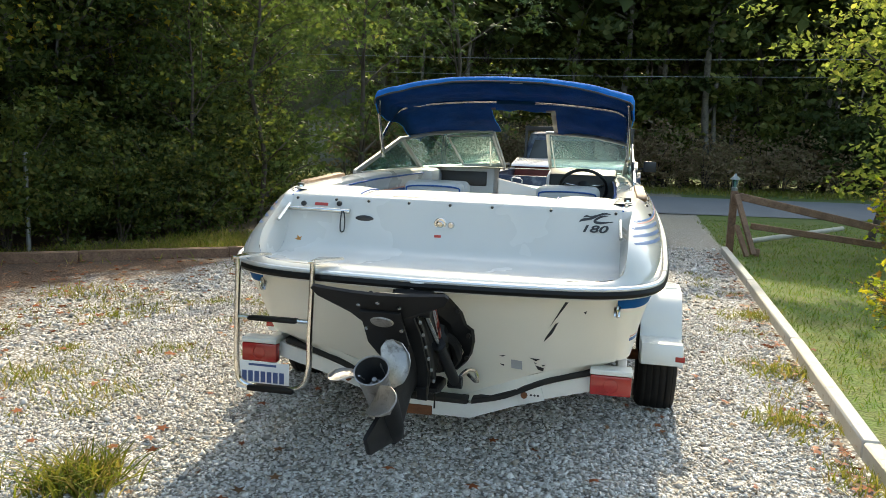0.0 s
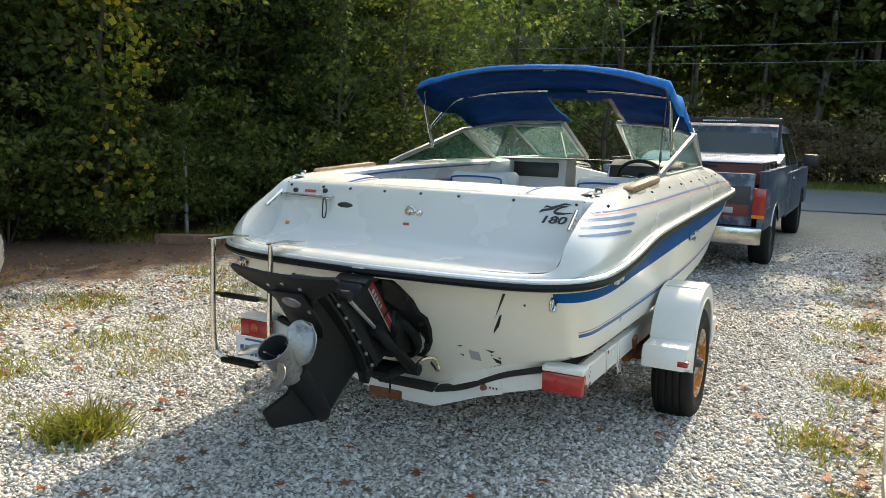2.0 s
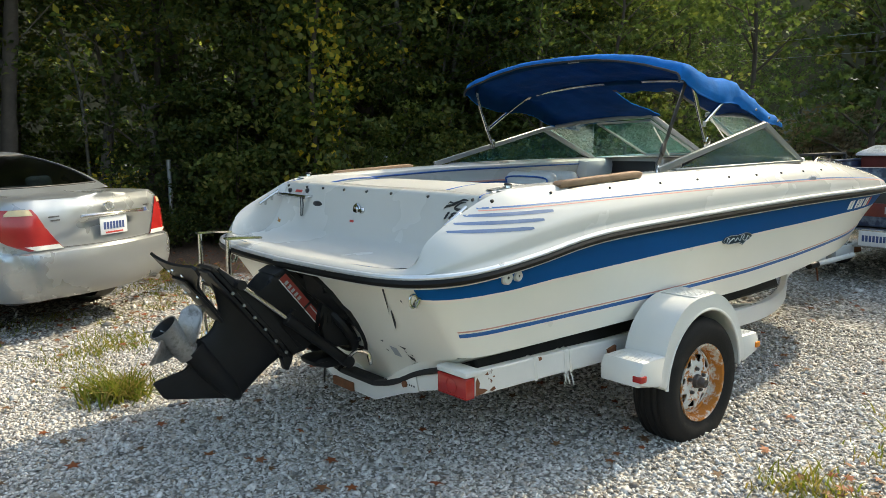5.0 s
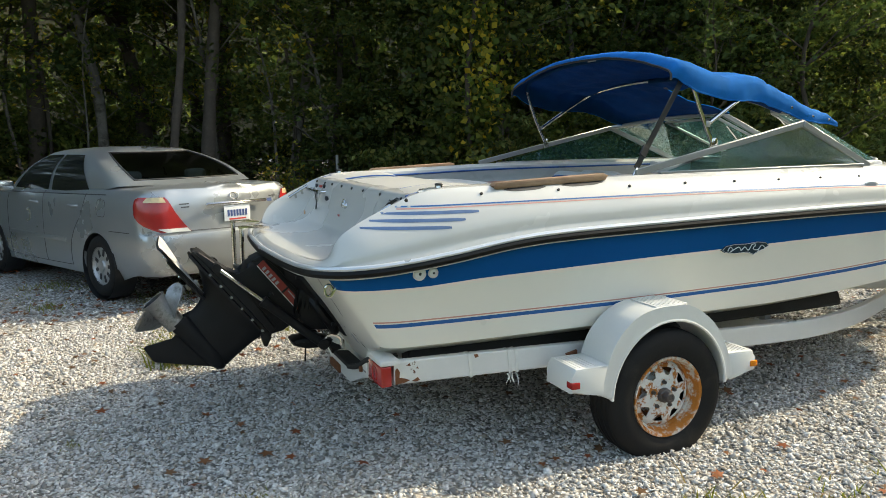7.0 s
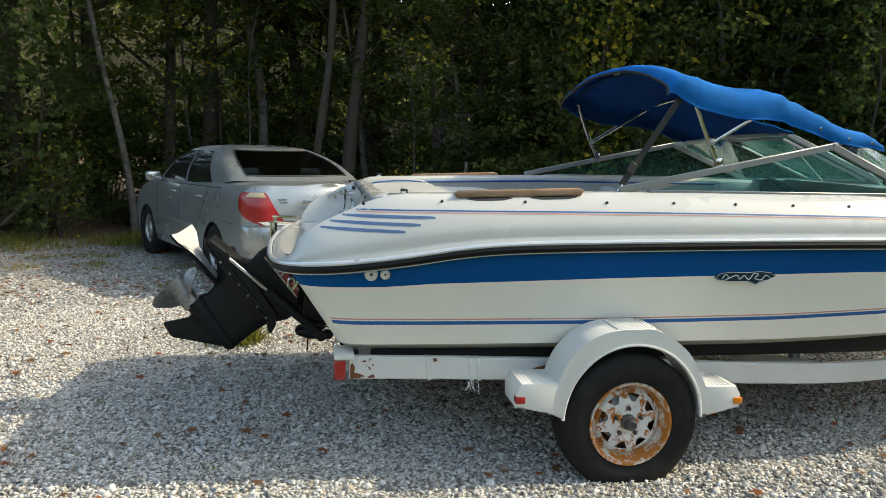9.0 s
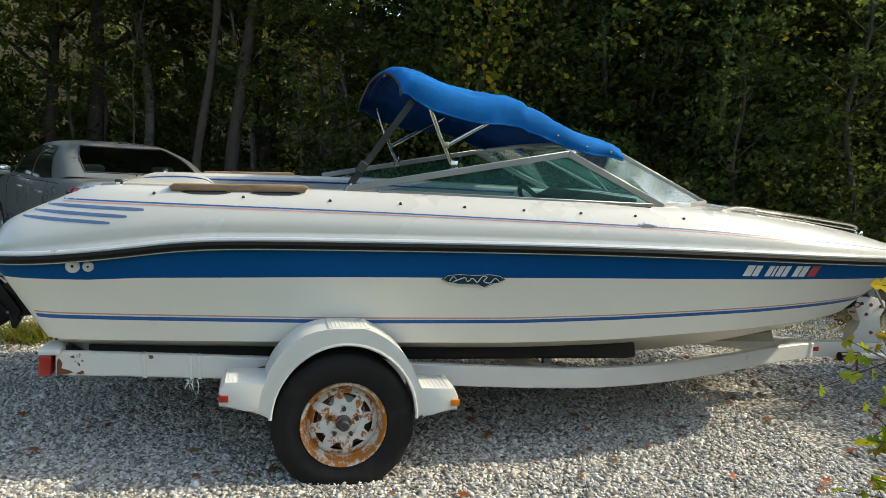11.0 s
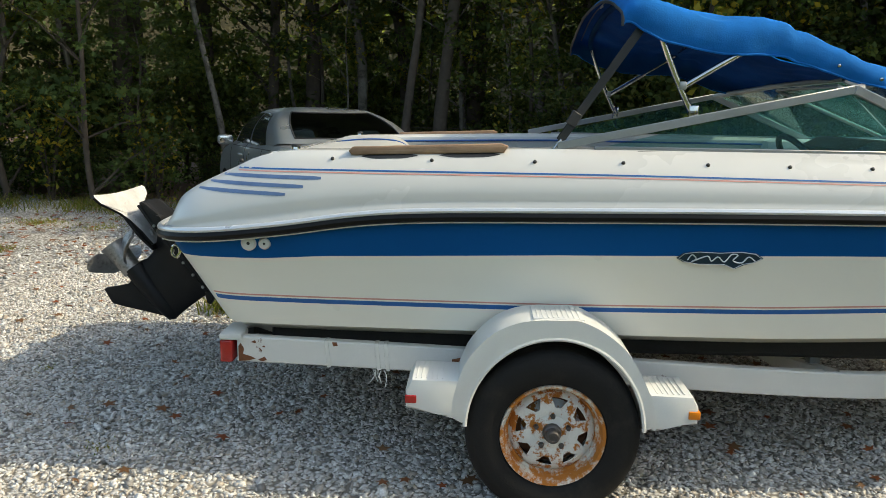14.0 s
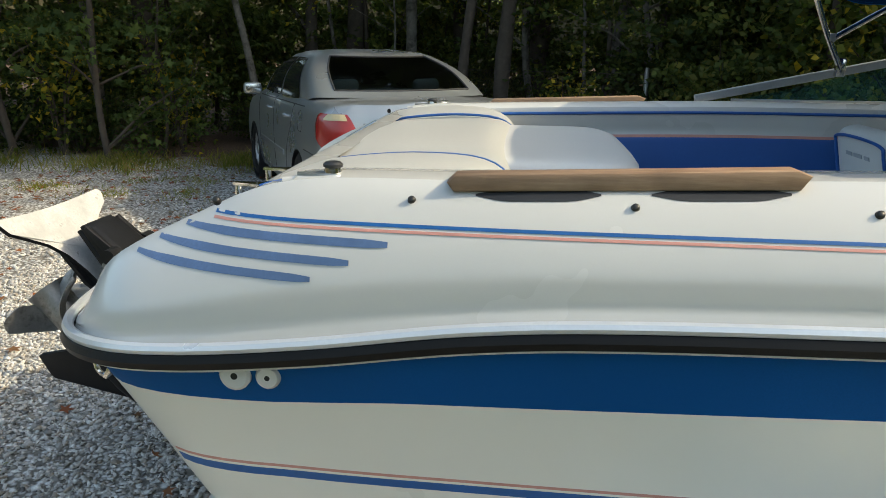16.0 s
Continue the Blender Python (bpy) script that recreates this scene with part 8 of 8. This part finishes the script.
# shrub with lobed lime leaves at the lawn's edge: tall canes with dry seed heads, low arching branches
bush = thing("garden_shrub", pose(3.36, 2.98, 0), "twiggy shrub with lime green lobed leaves and dry brown seed heads", "shrub")
rb_ = random.Random(3)
bm = bmesh.new()
leaf_pts, head_pts = [], []
for k in range(24):
    tall = k < 9
    t = rb_.uniform(0, 6.28)
    q = rb_.uniform(0.05, 0.30) if tall else rb_.uniform(0.25, 0.52)
    hh = rb_.uniform(1.7, 2.6) if tall else rb_.uniform(0.45, 1.15)
    tip = Vector((math.cos(t) * q, math.sin(t) * q, hh))
    base = Vector((math.cos(t) * 0.05, math.sin(t) * 0.05, -0.05))
    sway = Vector((rb_.uniform(-0.07, 0.07), rb_.uniform(-0.07, 0.07), 0))
    stem = [tuple(p) for p in spline([base, base.lerp(tip, 0.35) + sway * 0.6 + Vector((0, 0, 0.02 if tall else 0.10)), base.lerp(tip, 0.72) + sway, tip], 14)]
    tube(stem, [(0.0058 if tall else 0.0045) * (1 - 0.8 * i / 13) + 0.001 for i in range(14)], 5, bm)
    for i in range(3, 14):
        thin_out = tall and i > 9
        for _ in range(8 if thin_out else 11):
            p = Vector(stem[i]) + Vector((rb_.gauss(0, 0.085), rb_.gauss(0, 0.085), rb_.gauss(0, 0.06)))
            tube([stem[i], p], 0.0016, 3, bm, cap=False)
            (head_pts if tall and i > 7 and rb_.random() < 0.35 else leaf_pts).append(p)
part("twig", bm, BARK, bush)
verts_, faces_ = [], []
for p in leaf_pts:
    s_ = rb_.uniform(0.019, 0.040)
    a = Vector((rb_.gauss(0, 1), rb_.gauss(0, 1), rb_.gauss(0.1, 0.6))).normalized()
    b = a.cross(Vector((rb_.gauss(0, 1), rb_.gauss(0, 1), rb_.gauss(0, 1)))).normalized()
    nn = a.cross(b)
    lobes = [(-1.0, 0), (-0.5, 0.55), (-0.1, 0.35), (0.25, 0.75), (0.5, 0.35), (1.0, 0.0), (0.5, -0.35), (0.25, -0.75), (-0.1, -0.35), (-0.5, -0.55)]
    base_i = len(verts_)
    verts_.append(tuple(p))
    for u, w in lobes:
        verts_.append(tuple(p + a * (u * s_) + b * (w * s_) + nn * (abs(w) * s_ * 0.35)))
    for i in range(len(lobes)):
        faces_.append((base_i, base_i + 1 + i, base_i + 1 + (i + 1) % len(lobes)))
part("leaves", flat_mesh("leaves", verts_, faces_), LIME, bush, smooth=0)
heads = np.array([tuple(p) for p in head_pts])
heads = np.repeat(heads, 12, 0) + rng.normal(size=(len(heads) * 12, 3)) * 0.011
part("seed_heads", mesh_np("seed_heads", *leaf_cloud(heads, 0.014, 0.0, 0.3, 1.6)), DRY, bush, "dry brown seed heads", smooth=0)

bush2 = copy_thing(bush, pose(5.0, 7.6, 0, 0, 0, 70) @ Matrix.Scale(1.25, 4))
bush2.matrix_basis = pose(5.0, 7.6, 0, 0, 0, 70) @ Matrix.Scale(1.25, 4)
flower = tagged(part("flower", prism([(5.0 + (0.055 if k % 2 else 0.03) * math.cos(k * math.pi / 5), 0.62 + (0.055 if k % 2 else 0.03) * math.sin(k * math.pi / 5)) for k in range(10)], 0.05, "y", 7.2, 0.01), surf("pink_petal", (0.6, 0.2, 0.4), 0.6)), "pink flower on a garden shrub", "flower")

# crushed stone: loose stones over the drive's bed
stone_v = np.array([(1, 0, 0), (-1, 0, 0), (0, 1, 0), (0, -1, 0), (0.3, 0.2, 1), (-0.2, -0.3, -1)], float) * 1.12
stone_f = np.array([(0, 2, 4), (2, 1, 4), (1, 3, 4), (3, 0, 4), (2, 0, 5), (1, 2, 5), (3, 1, 5), (0, 3, 5)])


def scatter_stones(name, n, lo, hi, keep, size):
    xy = rng.uniform(lo, hi, (n, 2))
    xy = xy[keep(xy[:, 0], xy[:, 1])]
    k = len(xy)
    s = size * rng.lognormal(0, 0.32, k)
    z = np.array([ground_height(x, y) for x, y in xy])
    v = np.repeat(stone_v[None], k, 0) * (1 + rng.uniform(-0.35, 0.3, (k, 6, 3)) )
    v += rng.uniform(-0.35, 0.35, (k, 6, 3))
    v *= np.stack([np.ones(k), rng.uniform(0.6, 1.0, k), rng.uniform(0.4, 0.7, k)], 1)[:, None, :]
    a = rng.uniform(0, 6.283, k)
    c_, s_ = np.cos(a)[:, None], np.sin(a)[:, None]
    vx, vy = v[..., 0] * c_ - v[..., 1] * s_, v[..., 0] * s_ + v[..., 1] * c_
    tx, ty = rng.normal(0, 0.35, (k, 1)), rng.normal(0, 0.35, (k, 1))
    vz = v[..., 2] + vx * tx + vy * ty
    v = np.stack([vx, vy, vz], -1) * s[:, None, None]
    v += np.stack([xy[:, 0], xy[:, 1], z + s * 0.30], 1)[:, None, :]
    f = (stone_f[None] + (np.arange(k) * 6)[:, None, None]).reshape(-1, 3)
    ob = part(name, mesh_np(name, v.reshape(-1, 3), f), STONE, smooth=0)
    return tagged(ob, "loose crushed grey-white limestone", "gravel", kind="stuff")


kerb_x = lambda y: np.interp(y, [-1.6, 0.6, 3, 6, 9.2], [2.27, 2.30, 2.42, 2.55, 2.66]) - 0.09
scatter_stones("gravel", 135000, (-3.2, -3.0), (2.6, 4.2), lambda x, y: (x < kerb_x(y)), 0.0100)
scatter_stones("far_gravel", 26000, (-5.8, -4.0), (2.6, 9.5), lambda x, y: (x < kerb_x(y)) & ~((x > -3.2) & (y > -3.0) & (y < 4.2)) & (x - 0.42 * y > -6.0), 0.016)

# fallen leaves
n = 680
pts = np.stack([rng.uniform(-5, 2.6, n), rng.uniform(-4, 6, n), np.zeros(n)], 1)
extra = np.stack([rng.uniform(-8.5, -3.6, 1800), rng.uniform(-5.5, 6, 1800), np.zeros(1800)], 1)
ky = rng.uniform(-1.2, 9, 260)
beside_kerb = np.stack([kerb_x(ky) - np.abs(rng.normal(0, 0.13, 260)), ky, np.zeros(260)], 1)
pts = np.concatenate([pts, extra, beside_kerb])
pts[:, 2] = [ground_height(x, y) + 0.030 for x, y, _ in pts]
v, f = star_cloud(pts, 0.042)
v = v.reshape(-1, 11, 3)
v[..., 2] = (v[..., 2] - pts[:, None, 2]) * 0.3 + pts[:, None, 2]
tagged(part("fallen_leaves", mesh_np("fallen_leaves", v.reshape(-1, 3), f), FALLEN, smooth=0), "scattered reddish brown fallen leaves", "leaves", kind="stuff")


def blades(name, pts, h, mat, label, lean_=0.5):
    n = len(pts)
    d = rng.normal(size=(n, 3)) * lean_
    d[:, 2] = 1
    d *= (h * rng.uniform(0.5, 1.3, n))[:, None]
    w = rng.normal(size=(n, 3))
    w[:, 2] = 0
    w /= np.linalg.norm(w, axis=1)[:, None]
    w *= np.reshape(0.0035 + 0.02 * h, (-1, 1)) if isinstance(h, np.ndarray) else 0.0035 + 0.02 * h
    mid = pts + d * 0.55
    tip = pts + d * np.array((1.35, 1.35, 0.92))
    v = np.stack([pts - w, pts + w, mid + w * 0.7, mid - w * 0.7, tip], 1).reshape(-1, 3)
    k = np.arange(n)[:, None] * 5
    f = np.concatenate([k + [[0, 1, 2]], k + [[0, 2, 3]], k + [[3, 2, 4]]], 1).reshape(-1, 3)
    return tagged(part(name, mesh_np(name, v, f), mat, smooth=0), label, "grass", kind="stuff")


lx, ly = rng.uniform(2.5, 9, 40000), rng.uniform(-1, 15, 40000)
ok = (lx > kerb_x(ly) + 0.16) & (rng.uniform(size=40000) < 1.3 - 0.06 * ly)
pts = np.stack([lx[ok], ly[ok], np.full(ok.sum(), -0.02)], 1)
blades("lawn_grass", pts, 0.05, LAWN, "short green lawn grass")
tufts = [(-1.55, -0.87, 0.20, 220, 0.16), (-2.28, 0.3, 0.3, 160, 0.06), (-2.5, 1.37, 0.28, 140, 0.05), (-3.0, 0.45, 0.35, 260, 0.07), (-3.1, -0.3, 0.4, 260, 0.07), (-2.9, -0.7, 0.3, 160, 0.06),
         (-4.4, 1.45, 0.4, 220, 0.07), (1.95, 1.05, 0.22, 220, 0.08), (2.15, 2.2, 0.25, 200, 0.09), (-3.6, 2.6, 0.5, 240, 0.06), (-2.2, 2.6, 0.3, 120, 0.05), (-4.6, 3.2, 0.5, 240, 0.07), (2.2, 0.2, 0.2, 160, 0.08),
         (2.3, 4.2, 0.25, 200, 0.08), (-0.1, -1.55, 0.12, 50, 0.02), (0.9, -0.7, 0.1, 40, 0.02), (-8.2, -3.2, 0.7, 700, 0.16), (-7.8, -5.0, 0.8, 700, 0.16), (-8.8, -1.6, 0.7, 600, 0.16), (-5.5, 0.9, 0.6, 260, 0.07), (-6.4, 1.2, 0.7, 320, 0.09),
         (-5.0, 7.6, 1.0, 900, 0.12), (-3.6, 9.0, 1.2, 900, 0.12), (-7.4, -7.0, 1.0, 700, 0.18),
         (-6.3, 5.5, 0.7, 700, 0.13), (-5.6, 6.2, 0.7, 700, 0.13), (-4.9, 6.9, 0.8, 700, 0.13), (-5.4, 7.4, 0.9, 700, 0.15), (-7.3, 4.6, 0.6, 500, 0.12), (-4.4, 8.0, 0.9, 700, 0.13)]
allp = []
hs = []
weeds = random.Random(9)
tufts += [(weeds.uniform(-3.6, -1.3), weeds.uniform(5.2, 8.5), weeds.uniform(0.3, 0.6), 160, weeds.uniform(0.05, 0.09)) for _ in range(14)]
tufts += [(weeds.uniform(-4.6, -1.75), weeds.uniform(-1.2, 3.4), weeds.uniform(0.12, 0.3), 90, weeds.uniform(0.02, 0.04)) for _ in range(46)]
tufts += [(weeds.uniform(-8.4, -3.9), weeds.uniform(-5.5, 1.5), weeds.uniform(0.2, 0.5), 130, weeds.uniform(0.03, 0.06)) for _ in range(40)]
tufts += [(weeds.uniform(1.9, 2.3), weeds.uniform(-0.5, 7), weeds.uniform(0.1, 0.2), 50, 0.045) for _ in range(16)]
for x, y, r, n, h in tufts:
    q = np.stack([rng.normal(x, r * 0.5, n), rng.normal(y, r * 0.5, n), np.zeros(n)], 1)
    q[:, 2] = [ground_height(a, b) for a, b, _ in q]
    allp.append(q)
    hs.append(np.full(n, h))
blades("grass_tufts", np.concatenate(allp), np.concatenate(hs), BLADE, "weedy grass tufts in the gravel", 0.55)
blades("tall_tuft", np.stack([rng.normal(-1.55, 0.09, 240), rng.normal(-0.87, 0.09, 240), np.full(240, -0.02)], 1), 0.15, BLADE, "tall yellow-green grass tuft in the gravel", 0.7)
fx = rng.uniform(-16, 36, 14000)
fy = 23.6 + 0.167 * fx + rng.uniform(0, 3.2, len(fx))
blades("verge_grass", np.stack([fx, fy, np.full(len(fx), 0.0)], 1), 0.22, BLADE, "long grass on the far verge")

# distant wood, a plain dark backdrop behind the trees
bm = bmesh.new()
grid(bm, [[(60 * math.sin(t), -5 + 60 * math.cos(t), z) for t in np.linspace(0, 2 * math.pi, 65)] for z in (-2, 5, 12.5)])
tagged(part("backdrop", bm, surf("distant_wood", (0.075, 0.065, 0.03), 0.95, 0, 0.6, 0.5, grain=3.0)), "distant dark green wood", "backdrop", kind="structure")
